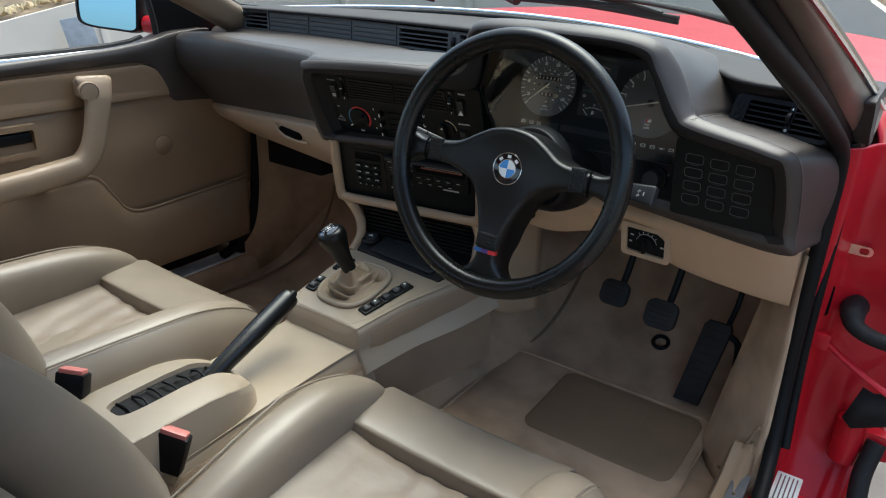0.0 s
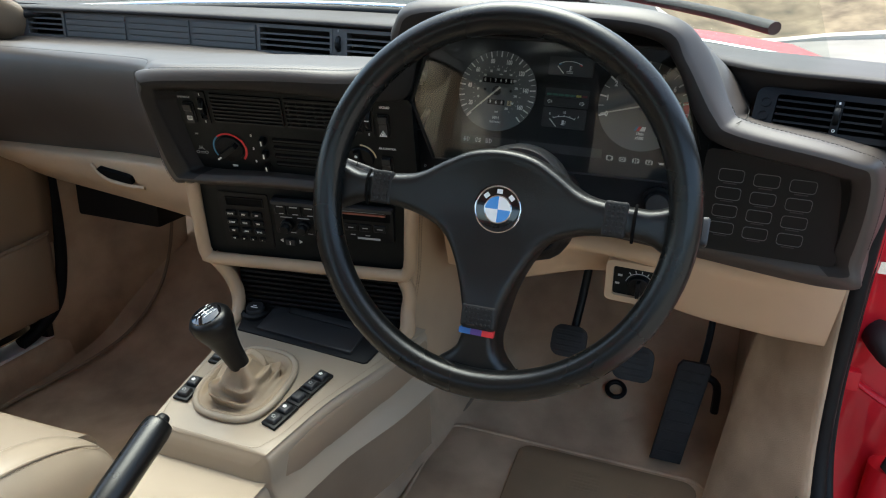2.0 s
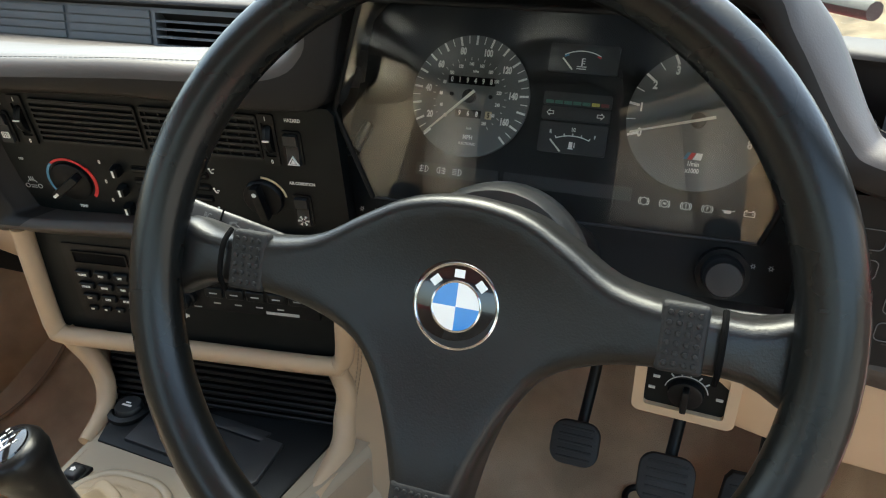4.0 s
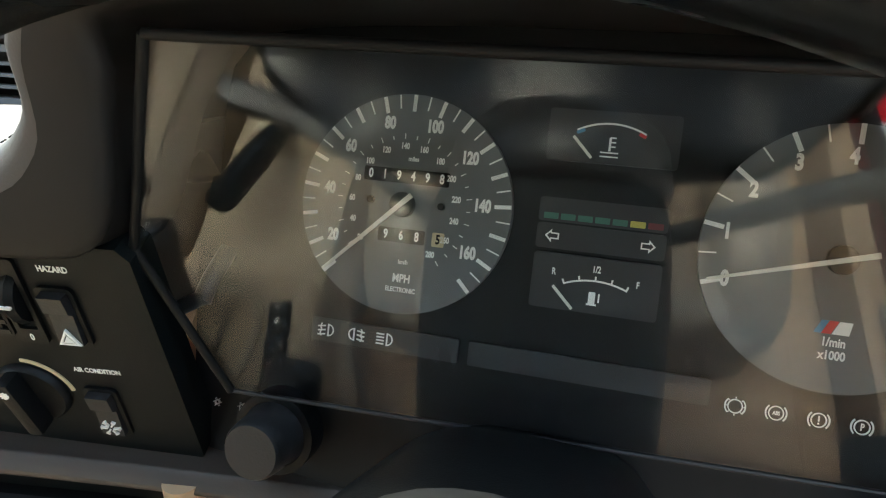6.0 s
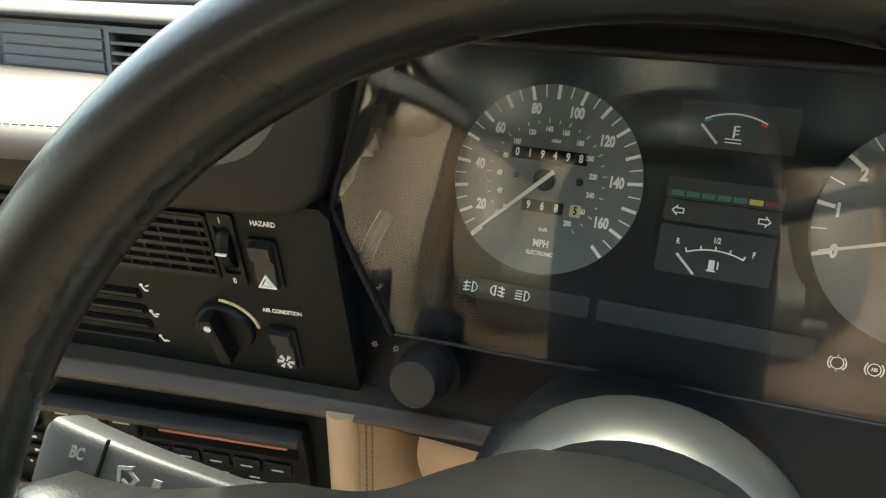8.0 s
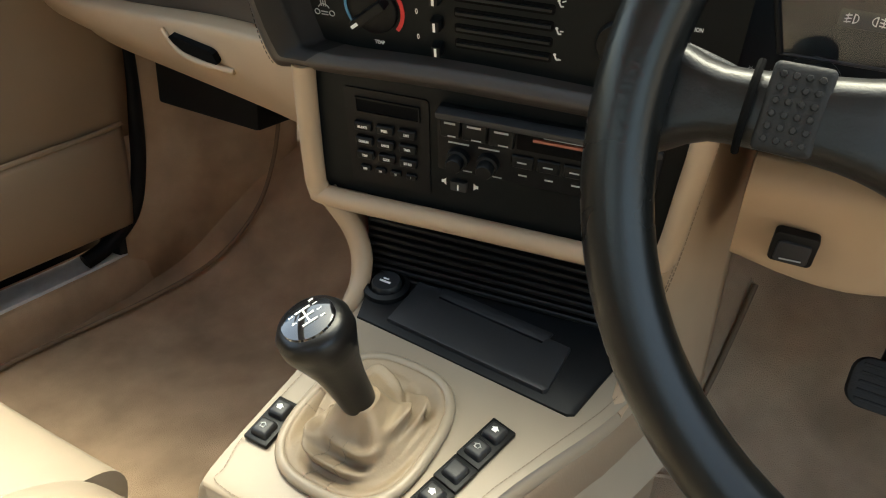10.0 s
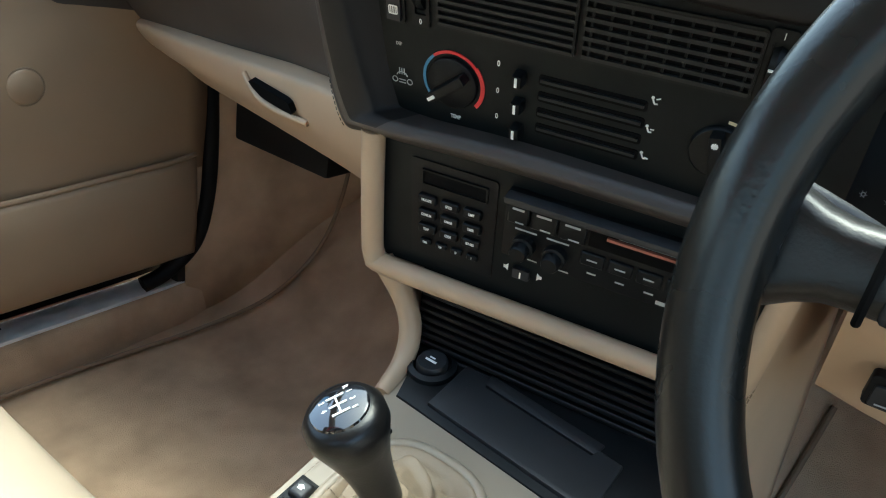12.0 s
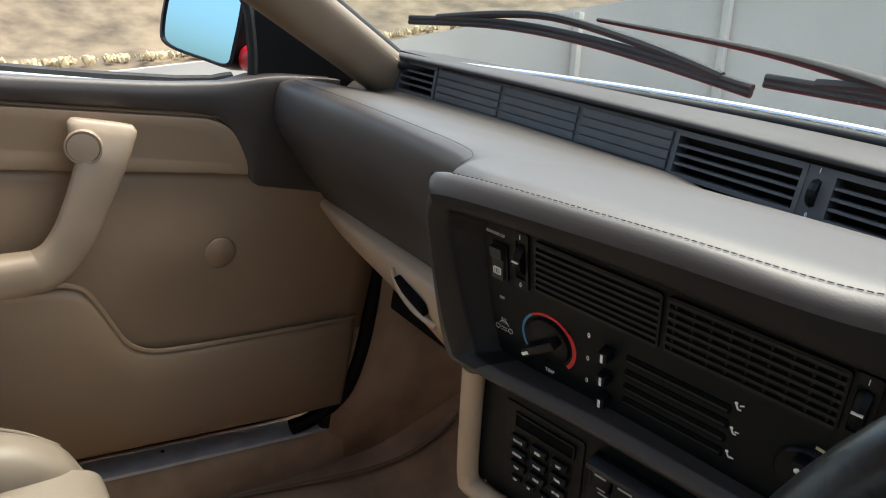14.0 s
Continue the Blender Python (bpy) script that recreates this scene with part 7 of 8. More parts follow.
# the driver's door, swung wide open
dd = thing("door_2", (0.97, 0.36, 0.5), "open red driver's door with tan trim", "door", kind="structure")
f = Matrix.Translation((0.985, 0.36, 0.575)) @ Matrix.Rotation(radians(-22), 4, "Z")
bm = B()
box(bm, 0.56, 0.035, 0, 1.06, 0.07, 0.68, f, 0.02, 3)
part("shell", bm, PAINT, dd)
bm = B()
box(bm, 0.56, -0.012, -0.01, 1.0, 0.022, 0.60, f, 0.008)
part("trim_panel", bm, TRIM, dd)
bm = B()
tube(bm, [f @ Vector(p) for p in ((0.10, 0.03, 0.33), (0.34, 0.03, 0.50), (0.62, 0.03, 0.62), (1.02, 0.03, 0.64), (1.07, 0.03, 0.33))], 0.012, 10, 6)
part("window_frame", bm, RUBBER, dd)

# ---------------------------------------------------------------- windscreen, pillars


def wind_base(x):
    c = (abs(x) / 0.70) ** 2
    return Vector((x, 0.605 - 0.21 * c, 1.000 - 0.035 * c))


def wind_top(x):
    return Vector((x * 0.72, -0.16 - 0.10 * (abs(x) / 0.70) ** 2, 1.285 - 0.045 * (abs(x) / 0.70) ** 2))


ws = thing("windscreen", (0, 0.3, 1.1), "clear raked windscreen with bright surround", "windscreen", kind="structure")
bm = B()
rows = []
for t in np.linspace(0, 1, 7):
    rows.append([tuple(wind_base(x).lerp(wind_top(x), t)) for x in np.linspace(-0.69, 0.69, 21)])
skin(bm, rows, False, False)
ob = part("pane", bm, SCREEN, ws, angle=80)
md = ob.modifiers.new("thick", "SOLIDIFY")
md.thickness = 0.004
ob.visible_shadow = False
bm = B()
tube(bm, [tuple(wind_base(x) + Vector((0, 0.012, 0.004))) for x in np.linspace(-0.70, 0.70, 25)], 0.006, 10, 1)
part("bright_strip", bm, CHROME, ws)
bm = B()
tube(bm, [tuple(wind_base(x) + Vector((0, -0.004, -0.004))) for x in np.linspace(-0.70, 0.70, 25)], 0.008, 10, 1)
part("rubber_surround", bm, RUBBER, ws)
b0, t0 = wind_base(-0.70), wind_top(-0.70)
axis = t0 - b0
bm = B()
rows = []
for t in (-0.12, 0.0, 0.2, 0.4, 0.6, 0.8, 1.0):
    c = b0 + axis * t
    rows.append([tuple(c + Vector((-px, py, pz))) for px, py, pz in ((-0.006, 0.010, 0.0), (-0.012, -0.015, -0.012), (-0.002, -0.040, -0.034), (0.018, -0.052, -0.040), (0.034, -0.050, -0.030), (0.034, -0.02, 0.012), (0.016, 0.014, 0.010))])
loft(bm, rows, per=2, per_u=3)
tagged(part("pillar_trim", bm, PILLARM, angle=60), "padded tan windscreen pillar trim", "pillar", kind="structure")
bm = B()
tube(bm, [tuple(b0 + axis * t + Vector((-0.030, 0.004, 0.012))) for t in (-0.1, 0.25, 0.6, 1.0)], 0.0125, 10, 4)
tagged(part("pillar_rubber", bm, RUBBER), "black rubber beside the windscreen", "seal", kind="structure")
MOULD = material("pillar_moulding", (0.21, 0.185, 0.155), 0.36, metal=0.5, vary=0.25, vary_size=12)
bm = B()
tube(bm, [tuple(b0 + axis * t + Vector((-0.050, 0.000, 0.004))) for t in (-0.1, 0.25, 0.6, 1.0)], 0.0190, 12, 4)
tagged(part("pillar_outer", bm, MOULD), "dark outer windscreen pillar moulding", "pillar", kind="structure")


def pillar_edge(k, y):
    """Points of the driver's pillar: inner edge, seam and outer edge."""
    x, sx, z, sz = ((0.741, 0.2146, 0.895, -0.50), (0.7525, 0.152, 0.930, -0.435), (0.769, 0.124, 0.981, -0.32))[k]
    return Vector((x + (y - 0.25) * sx, y, z + (y - 0.25) * sz + (0.010 * math.sin(math.pi * (0.3 - y) / 0.75) if k else 0)))


inner, outer = [], []
for y in (0.36, 0.25, 0.12, 0.0, -0.16, -0.30, -0.45):
    e0, e1, e2 = (pillar_edge(k, y) for k in range(3))
    inner.append([tuple(e0), tuple(e0.lerp(e1, 0.5) + Vector((0, -0.010, 0))), tuple(e1), tuple(e1 + Vector((0.004, 0.035, 0.016))), tuple(e0 + Vector((-0.006, 0.030, 0.012))), tuple(e0 + Vector((-0.008, 0.012, 0.004)))])
    outer.append([tuple(e1 + Vector((0.001, 0.003, 0))), tuple(e1.lerp(e2, 0.5) + Vector((0.006, -0.006, 0))), tuple(e2), tuple(e2 + Vector((0.0, 0.035, 0.006))), tuple(e1 + Vector((0.004, 0.036, 0.010)))])
bm = B()
loft(bm, inner, per=2, per_u=3)
tagged(part("pillar_trim", bm, SEALM, angle=60), "black padded windscreen pillar trim by the open door", "pillar", kind="structure")
bm = B()
loft(bm, outer, per=2, per_u=3)
tagged(part("pillar_outer", bm, MOULD, angle=60), "bronze-grey outer windscreen pillar", "pillar", kind="structure")
bm = B()
tube(bm, [tuple(pillar_edge(2, y) + Vector((0.002, -0.001, 0.001))) for y in (0.36, 0.12, -0.16, -0.45)], 0.0035, 8, 4)
tagged(part("trim", bm, CHROME), "bright strip along the pillar", "trim", kind="structure")

# wipers
for pts, blade, name in (([(-0.03, 0.66, 1.030), (-0.13, 0.675, 1.055), (-0.30, 0.68, 1.072), (-0.56, 0.665, 1.080)], [(-0.985, 0.60, 1.030), (-0.75, 0.64, 1.052), (-0.52, 0.645, 1.048), (-0.265, 0.65, 1.024)], "wiper"), ([(0.62, 0.52, 1.01), (0.50, 0.60, 1.030), (0.30, 0.65, 1.050), (0.05, 0.67, 1.060)], [(-0.26, 0.665, 1.040), (-0.05, 0.672, 1.042), (0.15, 0.675, 1.040), (0.36, 0.66, 1.024)], "wiper")):
    w = thing("wiper", pts[0], "black windscreen wiper lying at the base of the glass", "wiper", "wipers")
    bm = B()
    tube(bm, pts, [0.017, 0.015, 0.009, 0.006], 10, 6, flat=0.6)
    part("arm", bm, RUBBER, w)
    bm = B()
    tube(bm, blade, 0.0055, 8, 6)
    tube(bm, [tuple(Vector(p) + Vector((0, 0.0, -0.008))) for p in blade], 0.0050, 8, 6)
    part("blade", bm, RUBBER, w)
    bm = B()
    P = smooth_line(blade, 8)
    q = [tuple(P[int(len(P) * k)] + np.array((0, 0, z))) for k, z in ((0.12, 0.002), (0.28, 0.012), (0.5, 0.020), (0.72, 0.012), (0.88, 0.002))]
    tube(bm, q, 0.0068, 8, 5)
    part("yoke", bm, RUBBER, w)

# ---------------------------------------------------------------- passenger door
door = thing("door_1", (-0.80, 0, 0.5), "closed passenger door with tan vinyl and dark leather trim", "door", kind="structure")
X = -0.785
bm = B()
box(bm, X - 0.045, -0.38, 0.590, 0.07, 1.64, 0.542, bevel=0.01)
part("shell", bm, TRIM, door)
# upholstered middle panel, softly wavy
bm = B()
rows = []
for z in np.linspace(0.47, 0.77, 13):
    r = []
    for y in np.linspace(-1.1, 0.455, 40):
        wav = 0.0022 * math.sin(y * 9 + z * 14) * math.sin(z * 21 - 1) + 0.0016 * math.sin(y * 17 - z * 30)
        bul = 0.012 * math.sin(math.pi * (z - 0.45) / 0.34)
        r.append((X + wav + bul - 0.004, y, z))
    rows.append(r)
skin(bm, rows, False, False)
ob = part("panel", bm, TRIM, door, angle=80)
md = ob.modifiers.new("thick", "SOLIDIFY")
md.thickness = 0.008
bm = B()
lathe(bm, [(0, 0), (0.0245, 0), (0.0240, 0.002), (0.021, 0.0042), (0, 0.0062)], 36, Matrix.Translation((X + 0.0150, 0.170, 0.638)) @ Matrix.Rotation(radians(90), 4, "Y"))
part("plug", bm, TRIM, door)
# darker ring paints the shade in the gap round the plug
bm = B()
torus(bm, 0.0252, 0.0013, Matrix.Translation((X + 0.0155, 0.170, 0.638)) @ Matrix.Rotation(radians(90), 4, "Y"), 36, 8)
part("plug_shade_ring", bm, material("plug_shadow", (0.17, 0.12, 0.075), 0.8), door)
# map pocket
prof = [(-1.1, 0.596), (-0.35, 0.600), (-0.09, 0.601), (-0.038, 0.598), (-0.014, 0.582), (0.014, 0.537), (0.038, 0.501), (0.066, 0.484), (0.105, 0.479), (0.20, 0.482), (0.33, 0.489), (0.44, 0.494)]
top = smooth_line(prof, 6)
bm = B()
rows = []
for k, dx in ((0.0, 0.006), (0.04, 0.012), (0.3, 0.026), (0.7, 0.030), (0.94, 0.026), (0.985, 0.020), (1.0, 0.010), (0.99, 0.0)):
    rows.append([(X + dx * (1 - 0.6 * max(0, (y - 0.36) / 0.08) ** 2), y, 0.304 + (z - 0.304) * k) for y, z in top])
skin(bm, rows, False, False)
ob = part("pocket", bm, TRIM, door, angle=70)
md = ob.modifiers.new("thick", "SOLIDIFY")
md.thickness = 0.006
bm = B()
tube(bm, [(X + 0.018 * (1 - 0.6 * max(0, (y - 0.36) / 0.08) ** 2), y, z + 0.001) for y, z in top], 0.0045, 8, 1)
part("pocket_edge", bm, TRIM, door)
# upper insert
bm = B()
out = [(-1.1, 0.764), (0.150, 0.764), (0.205, 0.762), (0.200, 0.785), (0.180, 0.822), (0.160, 0.838), (0.135, 0.845), (-1.1, 0.842)]
out = out[:2] + [tuple(p) for p in smooth_line(out[2:7], 4)] + [out[7]]
vs = []
for dx, k in ((0.0, 1.0), (0.010, 1.0), (0.016, 0.985), (0.017, 0.9), (0.014, 0.6)):
    cy, cz = -0.45, 0.803
    vs.append([(X + dx, cy + (y - cy) * (1 - (1 - k) * 0.12), cz + (z - cz) * k) for y, z in out])
skin(bm, vs, True, True)
part("insert", bm, TRIM, door, angle=60)
bm = B()
stitch(bm, smooth_line([(X + 0.013, -0.6, 0.8455), (X + 0.013, 0.0, 0.8475), (X + 0.013, 0.135, 0.8485), (X + 0.013, 0.166, 0.840), (X + 0.013, 0.186, 0.822), (X + 0.013, 0.206, 0.785), (X + 0.013, 0.211, 0.762)], 8), 0.006, 0.004, 0.0012, (0.001, 0, 0))
part("stitching", bm, THREAD, door, smooth=False)
# dark belt rail, sweeping down at the front
bm = B()
secs = []
for y, zt, zb in ((-1.1, 0.868, 0.846), (-0.4, 0.870, 0.847), (0.0, 0.883, 0.849), (0.12, 0.892, 0.850), (0.165, 0.898, 0.835), (0.195, 0.904, 0.79), (0.215, 0.908, 0.752), (0.26, 0.914, 0.745), (0.34, 0.916, 0.735)):
    secs.append([(X - 0.06, y, zb), (X - 0.002, y, zb), (X + 0.014, y, zb + 0.003), (X + 0.019, y, (zt + zb) / 2), (X + 0.018, y, zt - 0.006), (X + 0.010, y, zt + 0.003), (X - 0.015, y, zt), (X - 0.06, y, zt - 0.014)])
loft(bm, secs, per=4, per_u=3)
part("belt_rail", bm, DARK, door, angle=60)
bm = B()
tube(bm, [(X - 0.052, -1.1, 0.862), (X - 0.052, 0.0, 0.873), (X - 0.050, 0.16, 0.884)], 0.0050, 8, 4)
part("bright_strip", bm, CHROME, door)
bm = B()
tube(bm, [(X - 0.075, -1.1, 0.864), (X - 0.075, 0.0, 0.875), (X - 0.072, 0.2, 0.894)], 0.0105, 8, 4)
part("window_rubber", bm, RUBBER, door)
# quarter panel behind the mirror
bm = B()
plate(bm, [(0.222, 0.885), (0.44, 0.880), (0.44, 0.955), (0.36, 0.985), (0.20, 1.055), (0.10, 1.10), (0.095, 1.085), (0.205, 1.03)], -0.012, 0.008, Matrix.Translation((X - 0.035, 0, 0)) @ Matrix(((0, 0, 1, 0), (1, 0, 0, 0), (0, 1, 0, 0), (0, 0, 0, 1))))
part("mirror_panel", bm, BLACK, door)
bm = B()
tube(bm, [(X - 0.03, 0.216, 0.895), (X - 0.03, 0.208, 0.96), (X - 0.03, 0.180, 1.03), (X - 0.03, 0.06, 1.10)], 0.008, 8, 4)
part("window_channel", bm, RUBBER, door)
# pull handle and armrest
bm = B()
P = smooth_line([(-0.742, -0.010, 0.838), (-0.736, -0.011, 0.824), (-0.728, -0.013, 0.800), (-0.723, -0.018, 0.775), (-0.718, -0.031, 0.735), (-0.715, -0.047, 0.690), (-0.716, -0.072, 0.655), (-0.718, -0.115, 0.642), (-0.720, -0.30, 0.630), (-0.725, -0.60, 0.618)], 6)
rows = []
for i, p in enumerate(P):
    t = i / (len(P) - 1)
    w = np.interp(t, (0, 0.1, 0.25, 0.45, 0.6, 0.75, 1), (0.010, 0.014, 0.0155, 0.015, 0.017, 0.024, 0.030))
    hgt = np.interp(t, (0, 0.06, 0.12, 0.22, 0.33, 0.45, 0.6, 0.75, 1), (0.040, 0.046, 0.043, 0.035, 0.029, 0.026, 0.026, 0.027, 0.030))
    dirv = P[min(i + 1, len(P) - 1)] - P[max(i - 1, 0)]
    dirv = dirv / np.linalg.norm(dirv)
    up = np.cross((1, 0, 0), dirv)
    rows.append([tuple(p + np.array((1, 0, 0)) * w * math.copysign(abs(math.cos(a)) ** 0.7, math.cos(a)) + up * hgt * math.copysign(abs(math.sin(a)) ** 0.7, math.sin(a))) for a in np.linspace(0, 2 * math.pi, 18, endpoint=False)])
skin(bm, rows, True, True)
pull = part("pull_handle", bm, GRIPM, door, "smooth beige pull handle and armrest", angle=70)
bm = B()
f = Matrix.Translation((-0.7150, -0.037, 0.809)) @ Matrix.Rotation(radians(-14), 4, "Z") @ Matrix.Rotation(radians(88), 4, "Y")
lathe(bm, [(0.0, -0.02), (0.0215, -0.02), (0.0220, 0.0005), (0.0212, 0.0020), (0.0198, 0.0022), (0.0190, 0.0004), (0.0180, 0.0020), (0.010, 0.0030), (0, 0.0032)], 36, f)
part("cap", bm, GRIPM, pull)
bm = B()
box(bm, 0, 0, 0, 0.046, 0.066, 0.044, Matrix.Translation((-0.755, -0.012, 0.812)), 0.016, 4)
tube(bm, [(-0.775, -0.16, 0.63), (-0.73, -0.16, 0.637)], 0.024, 14, 1)
part("mount", bm, GRIPM, pull)
bm = B()
f = Matrix.Translation((X + 0.016, -0.195, 0.712)) @ Matrix(((0, 0, 1, 0), (1, 0, 0, 0), (0, 1, 0, 0), (0, 0, 0, 1)))
ring(bm, rrect(-0.055, -0.036, 0.055, 0.036, 0.010), rrect(-0.042, -0.024, 0.042, 0.024, 0.006), -0.02, 0.012, f)
latch = part("latch_bezel", bm, TRIM, door)
bm = B()
plate(bm, rrect(-0.043, -0.025, 0.043, 0.025, 0.006), -0.012, -0.004, f)
part("latch_recess", bm, VOID, latch, smooth=False)
bm = B()
plate(bm, rrect(-0.036, -0.006, 0.040, 0.018, 0.004), -0.004, 0.006, f, 0.003)
part("latch_lever", bm, BLACK, latch)

# door seal and sill on the passenger side
ps = thing("door_seal", (-0.8, 0.45, 0.5), "black rubber seal at the closed passenger door", "door seal")
bm = B()
tube(bm, [(-0.790, 0.470, 0.74), (-0.792, 0.478, 0.62), (-0.792, 0.480, 0.50), (-0.795, 0.475, 0.40), (-0.802, 0.455, 0.315), (-0.815, 0.405, 0.262), (-0.822, 0.36, 0.245)], 0.0150, 12, 6)
part("bulb", bm, SEALM, ps)
bm = B()
box(bm, -0.878, -0.35, 0.300, 0.010, 1.60, 0.050, bevel=0.003)
box(bm, -0.893, -0.35, 0.255, 0.008, 1.60, 0.070, bevel=0.002)
part("lower_lip", bm, SEALM, ps)
# block added to close the gap that let light onto the sill corner
bm = B()
box(bm, -0.838, 0.452, 0.300, 0.060, 0.060, 0.150, bevel=0.012)
part("gap_filler", bm, RUBBER, ps)
bm = B()
loft(bm, [[(-0.90, y, z - 0.04), (-0.88, y, z + 0.004), (-0.815, y, z + 0.004), (-0.800, y, z - 0.006), (-0.792, y, z - 0.04), (-0.80, y, z - 0.14)] for y, z in ((-1.2, 0.225), (0.0, 0.225), (0.40, 0.225), (0.47, 0.235), (0.55, 0.26))], per=3, per_u=3)
tagged(part("sill_left", bm, CARPET), "carpeted inner sill of the passenger door", "sill", kind="structure")
sg = thing("sill_guard", (-0.85, 0.1, 0.225), "bright metal sill strip with screws", "sill guard")
bm = B()
box(bm, -0.8375, -0.325, 0.2305, 0.057, 1.57, 0.007, bevel=0.002)
part("strip", bm, ALLOY, sg)
for y in (0.38, 0.128, -0.13):
    bm = B()
    lathe(bm, [(0, 0), (0.0035, 0), (0.003, 0.0016), (0, 0.0018)], 12, Matrix.Translation((-0.848, y, 0.234)))
    part("screw", bm, BLACK, sg)
bm = B()
rows = [[(x, y, z) for z in np.linspace(z0, 0.74, 5)] for x, y, z0 in ((-0.812, 0.440, 0.14), (-0.792, 0.500, 0.14), (-0.772, 0.560, 0.16), (-0.745, 0.620, 0.20), (-0.700, 0.680, 0.28), (-0.640, 0.730, 0.36))]
R = smooth_line(np.array(rows).reshape(6, -1), 4).reshape(-1, 5, 3)
skin(bm, R, False, False)
ob = tagged(part("kick_panel_left", bm, CARPET, angle=80), "tan kick panel ahead of the passenger door", "trim panel", kind="structure")
md = ob.modifiers.new("thick", "SOLIDIFY")
md.thickness = 0.01

# ---------------------------------------------------------------- door mirror
mir = thing("door_mirror", (-0.94, 0.2, 0.95), "black and red door mirror reflecting the sky", "door mirror")
MF = Matrix.Translation((-0.958, 0.190, 0.966)) @ Matrix.Rotation(radians(22), 4, "Z") @ Matrix.Rotation(radians(83), 4, "X")
shape = [(-0.085, 0.05), (-0.090, -0.02), (-0.070, -0.048), (0.02, -0.056), (0.070, -0.056), (0.078, -0.03), (0.078, 0.055), (0.05, 0.065), (-0.06, 0.062)]
lp = [tuple(p) for p in smooth_line(shape, 4, True)]
bm = B()
rows = [[(x * k, y * k, z) for x, y in lp] for k, z in ((0.97, 0.006), (1.0, 0.012), (1.075, 0.010), (1.10, -0.005), (1.06, -0.03), (0.85, -0.06), (0.4, -0.075))]
skin(bm, rows, True, True, MF)
part("housing", bm, BLACK, mir)
bm = B()
plate(bm, lp, 0.0055, 0.0085, MF)
part("glass", bm, MIRRORM, mir, smooth=False)
bm = B()
tube(bm, [(-0.88, 0.235, 0.925), (-0.83, 0.25, 0.925)], 0.022, 12, 1)
part("foot", bm, PAINT, mir)

# ---------------------------------------------------------------- outside the car
OUT = Matrix.Translation((0, 0, -0.14)) @ Matrix.Rotation(radians(-7), 4, "Y") @ Matrix.Rotation(radians(4), 4, "X")
ground.matrix_world = OUT @ Matrix.Translation((0, 0, 0.14))


def outdir(az, d):
    return -d * math.sin(radians(az)), d * math.cos(radians(az))


wall_pts = [(128, 6.0, 1.05), (100, 5.0, 1.08), (84, 4.9, 0.95), (70, 5.2, 1.10), (57, 5.9, 1.30), (46, 6.6, 1.60), (36, 7.0, 1.86), (25, 7.0, 2.25), (13, 6.9, 2.2), (4, 7.3, 1.5), (-4, 7.6, 0.15), (-18, 8.0, 0.05), (-45, 8.5, 0.05), (-80, 9.0, 0.05), (-115, 10.0, 0.05)]
plan = smooth_line([(*outdir(a, d), h) for a, d, h in wall_pts], 4)
bm = B()
rows = []
for i, (x, y, h) in enumerate(plan):
    dd = Vector((x, y)).normalized() * 0.25
    rows.append([(x, y, -0.1), (x, y, h), (x + dd.x, y + dd.y, h), (x + dd.x, y + dd.y, -0.1)])
skin(bm, rows, True, True, OUT)
tagged(part("wall_concrete", bm, CONCRETE, angle=50), "long pale concrete retaining wall beside the yard", "retaining wall", kind="structure")
for az in (97, 62, 41, 30, 18):
    x, y = outdir(az, 1)
    d = np.interp(az, [w[0] for w in wall_pts][::-1], [w[1] for w in wall_pts][::-1]) - 0.02
    h = np.interp(az, [w[0] for w in wall_pts][::-1], [w[2] for w in wall_pts][::-1])
    bm = B()
    box(bm, x * d, y * d, h / 2 - 0.05, 0.07, 0.07, h, OUT, 0.01)
    p = tagged(part("wall_post", bm, CONCRETE), "weathered concrete joint post on the wall", "post", "wall posts")
rng = random.Random(7)
# bank above the wall; its unseen right run is added to block side light
bm = B()
rows = []
for j, (back, up) in enumerate(((0.22, 0.0), (0.5, 0.10), (0.9, 0.28), (1.5, 0.75), (2.4, 1.6), (3.6, 2.8), (5.5, 3.2), (9.0, 3.6))):
    r = []
    for x, y, h in smooth_line([(*outdir(a, d), h) for a, d, h in [(150, 7, 1.0)] + wall_pts], 10):
        n2 = Vector((x, y)).normalized()
        k = noise.noise(Vector((x * 1.4, y * 1.4, j * 0.9))) * 0.16 + noise.noise(Vector((x * 5, y * 5, j * 3))) * 0.06
        r.append((x + n2.x * back, y + n2.y * back, h - 0.03 + up * (0.55 + 0.25 * k) + k * (0.3 if j else 0.05)))
    rows.append(r)
skin(bm, rows, False, False, OUT)
tagged(part("earth_bank", bm, EARTH, angle=60), "dry brown earth bank above the wall, with an added unseen run on the right", "bank", kind="structure")
# pale rubble along the top of the wall
bm = B()
for k in range(800):
    a = rng.uniform(50, 125)
    d = np.interp(a, [w[0] for w in wall_pts][::-1], [w[1] for w in wall_pts][::-1]) + rng.uniform(0.22, 0.75)
    h = np.interp(a, [w[0] for w in wall_pts][::-1], [w[2] for w in wall_pts][::-1])
    x, y = outdir(a, d)
    s = rng.uniform(0.010, 0.034)
    vs = bmesh.ops.create_icosphere(bm, subdivisions=1, radius=s)["verts"]
    for v in vs:
        v.co = OUT @ (Vector((v.co.x * rng.uniform(0.7, 1.3), v.co.y, v.co.z * 0.7)) + Vector((x, y, h + 0.03 + rng.uniform(0, 0.05))))
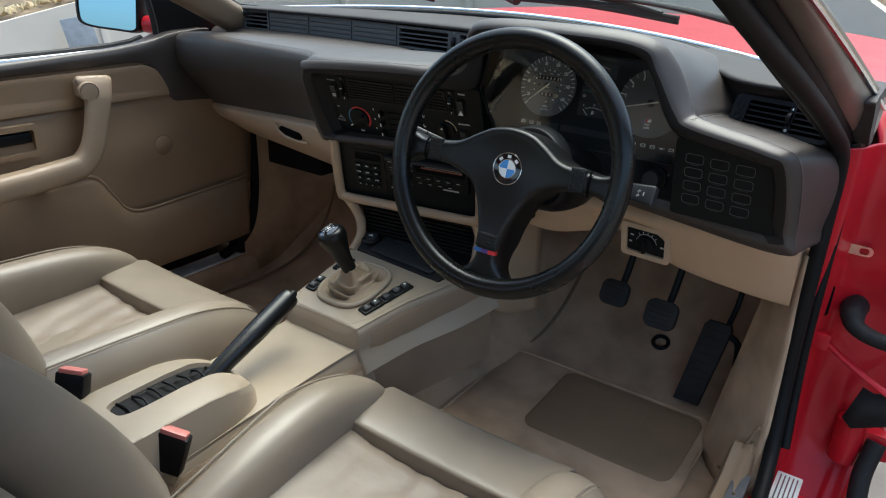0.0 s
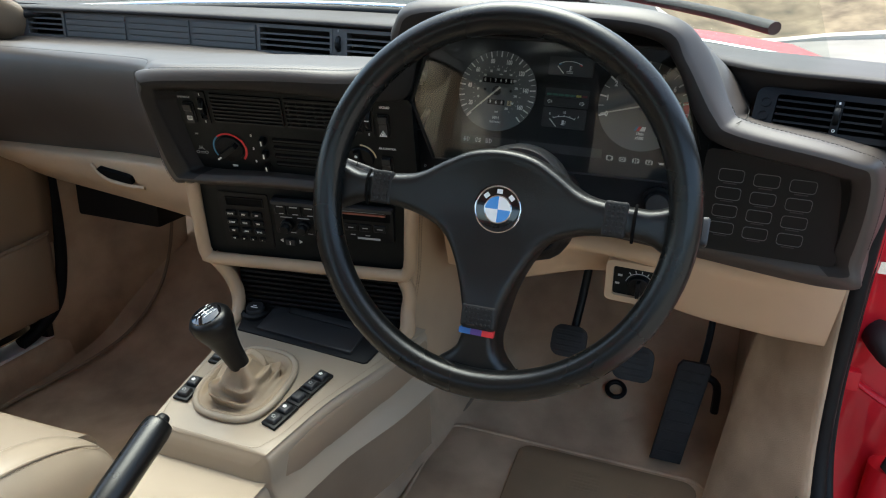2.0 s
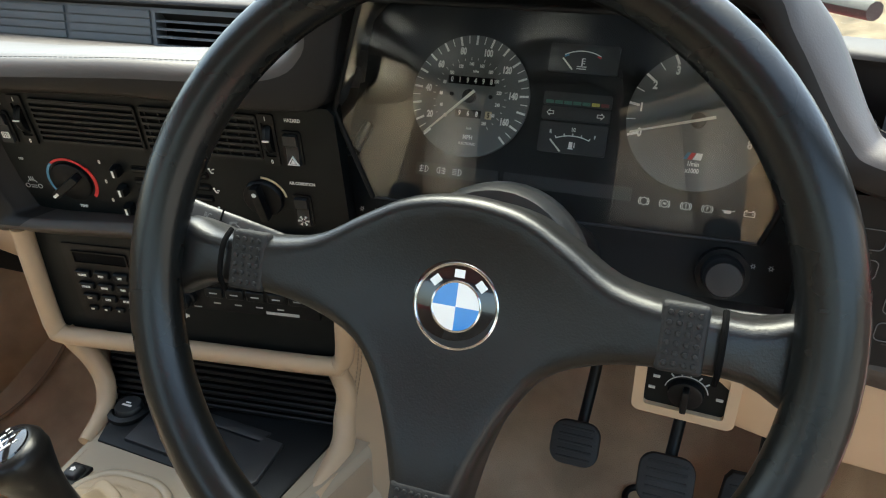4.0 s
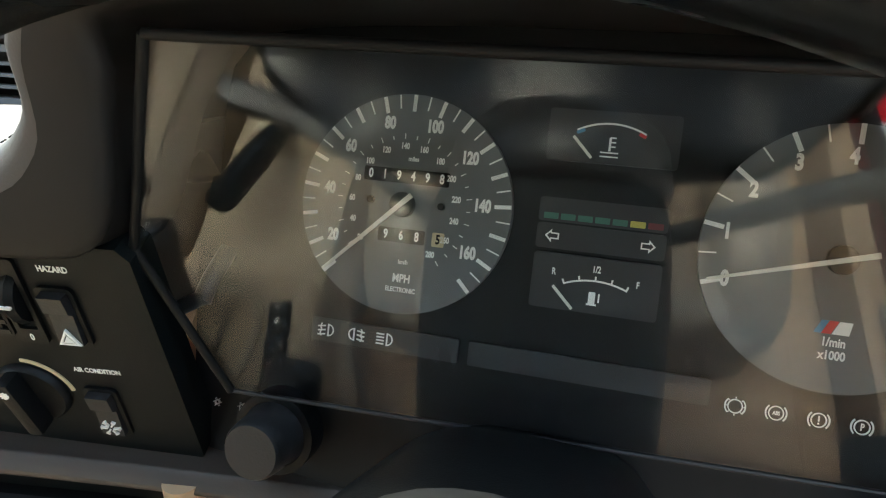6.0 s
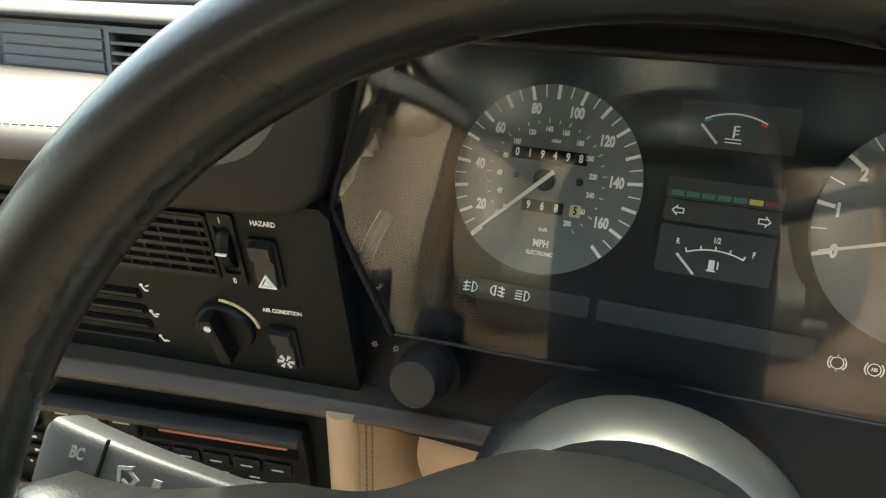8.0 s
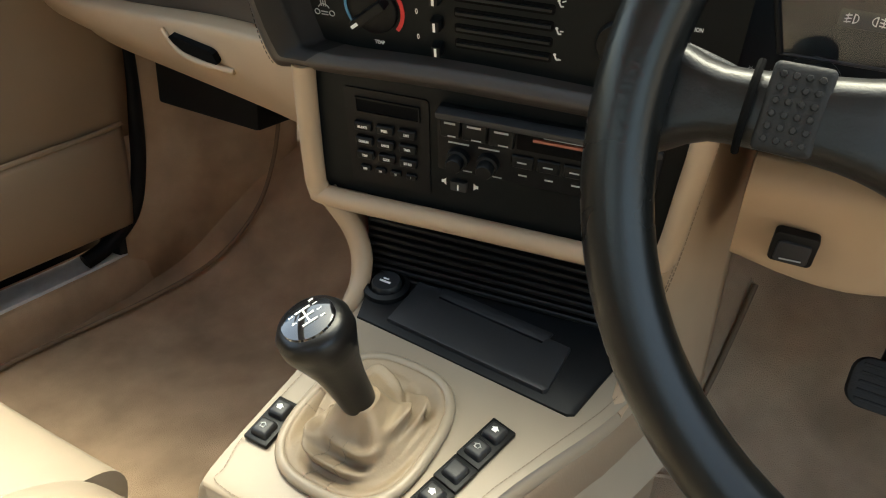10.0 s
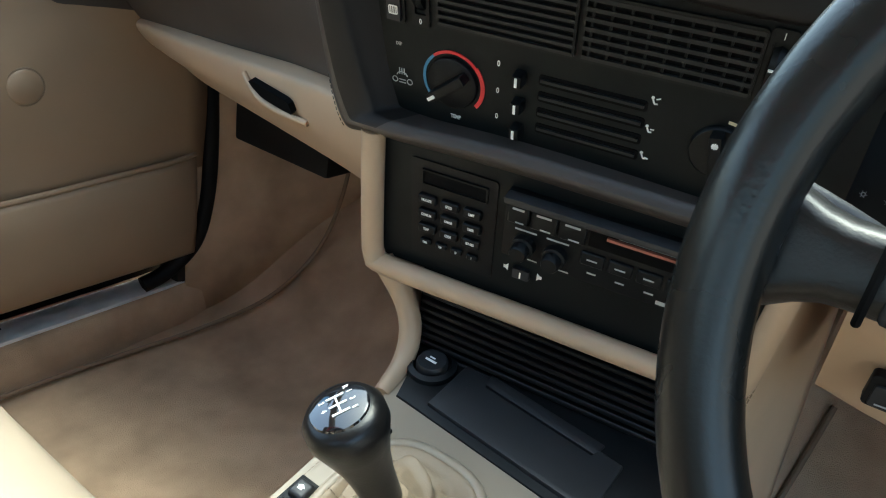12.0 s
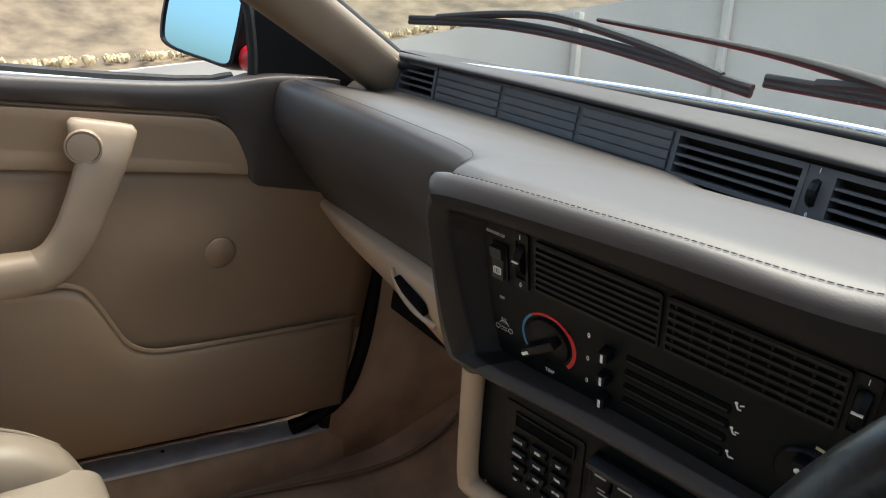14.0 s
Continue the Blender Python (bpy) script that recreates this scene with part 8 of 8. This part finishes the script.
tagged(part("rubble", bm, material("pale_rubble", (0.56, 0.45, 0.27), 0.95, grain=0.5, grain_size=40, vary=0.3, vary_size=8), smooth=False), "pale broken stones along the wall top", "rubble", kind="stuff")
# steel bracket bolted to the wall
br = thing("steel_bracket", OUT @ Vector((*outdir(65, 5.3), 1.0)), "galvanised steel plates bolted to the concrete wall", "bracket")
x, y = outdir(63.8, 5.33)
f = OUT @ Matrix.Translation((x, y, 0.72)) @ Matrix.Rotation(radians(63.8), 4, "Z") @ Matrix.Rotation(radians(90), 4, "X")
for cx, cy, w, h, rz in ((0, 0.06, 0.22, 0.60, 4), (-0.20, -0.06, 0.30, 0.13, 6), (0.17, 0.02, 0.30, 0.13, 8)):
    bm = B()
    box(bm, 0, 0, 0.06 if w > 0.25 else 0.045, w, h, 0.012, f @ Matrix.Translation((cx, cy, 0)) @ Matrix.Rotation(radians(rz), 4, "Z"), 0.003)
    part("plate", bm, material("galvanised", (0.42, 0.44, 0.44), 0.5, metal=0.6, vary=0.2, vary_size=20) if "galvanised" not in bpy.data.materials else bpy.data.materials["galvanised"], br)
for cx, cy in ((-0.29, -0.07), (0.27, 0.035)):
    bm = B()
    lathe(bm, [(0, 0.06), (0.028, 0.06), (0.026, 0.08), (0, 0.085)], 6, f @ Matrix.Translation((cx, cy, 0)))
    part("bolt", bm, bpy.data.materials["galvanised"], br)
# white car parked on the bank
pc = thing("parked_car", OUT @ Vector((*outdir(55, 12), 1.5)), "white parked car beyond the wall", "car")
x, y = outdir(54.5, 11.0)
f = OUT @ Matrix.Translation((x, y, 1.55)) @ Matrix.Rotation(radians(75), 4, "Z")
bm = B()
secs = []
for px, w, z0, z1 in ((-1.9, 0.6, 0.3, 0.65), (-1.75, 0.78, 0.2, 0.85), (-0.9, 0.82, 0.2, 0.92), (0.6, 0.82, 0.2, 0.92), (1.7, 0.78, 0.2, 0.78), (1.95, 0.6, 0.3, 0.6)):
    secs.append([(px, -w, z0), (px, -w, z1 - 0.1), (px, -w + 0.12, z1), (px, w - 0.12, z1), (px, w, z1 - 0.1), (px, w, z0)])
loft(bm, secs, per=4, per_u=2, m=f)
part("body", bm, material("white_car_paint", (0.72, 0.72, 0.70), 0.3, coat=0.5), pc)
bm = B()
secs = []
for px, w, z1 in ((-1.3, 0.62, 0.92), (-0.9, 0.60, 1.28), (0.2, 0.60, 1.32), (0.9, 0.64, 0.92)):
    secs.append([(px, -w - 0.08, 0.88), (px, -w, z1), (px, w, z1), (px, w + 0.08, 0.88)])
loft(bm, secs, per=3, per_u=2, m=f)
part("cabin", bm, material("car_window", (0.03, 0.035, 0.04), 0.1, coat=0.5), pc)
for s in (-1, 1):
    bm = B()
    box(bm, -1.80, s * 0.55, 0.62, 0.14, 0.30, 0.12, f, 0.03)
    part("tail_lamp", bm, REDP, pc)
    for px in (-1.2, 1.2):
        bm = B()
        lathe(bm, [(0, -0.1), (0.30, -0.1), (0.31, 0), (0.30, 0.1), (0, 0.1)], 24, f @ Matrix.Translation((px, s * 0.72, 0.28)) @ Matrix.Rotation(radians(90), 4, "X"))
        part("wheel", bm, RUBBER, pc)
# stones on the yard beside the car
bm = B()
for k in range(260):
    x, y = rng.uniform(0.85, 2.6), rng.uniform(-1.5, 3.5)
    s = rng.uniform(0.006, 0.03)
    vs = bmesh.ops.create_icosphere(bm, subdivisions=1, radius=s)["verts"]
    for v in vs:
        v.co = OUT @ (Vector((v.co.x * rng.uniform(0.7, 1.4), v.co.y, v.co.z * 0.6)) + Vector((x, y, 0.004)))
tagged(part("gravel", bm, EARTH, smooth=False), "loose stones on the yard", "gravel", kind="stuff")
# distant trees behind the car
bm = B()
rng = random.Random(11)
for k in range(900):
    a = rng.uniform(110, 250)
    x, y = outdir(a, rng.uniform(60, 75))
    s = rng.uniform(0.9, 2.4)
    vs = bmesh.ops.create_icosphere(bm, subdivisions=1, radius=s)["verts"]
    top = rng.uniform(0.5, 5.5 + 2.5 * math.sin(a * 0.21))
    for v in vs:
        v.co = OUT @ (v.co * rng.uniform(0.75, 1.2) + Vector((x, y, top)))
tagged(part("far_trees", bm, material("far_foliage", (0.06, 0.085, 0.045), 0.9, vary=0.4, vary_size=0.6), smooth=False), "distant line of trees beyond the yard", "trees", kind="stuff")
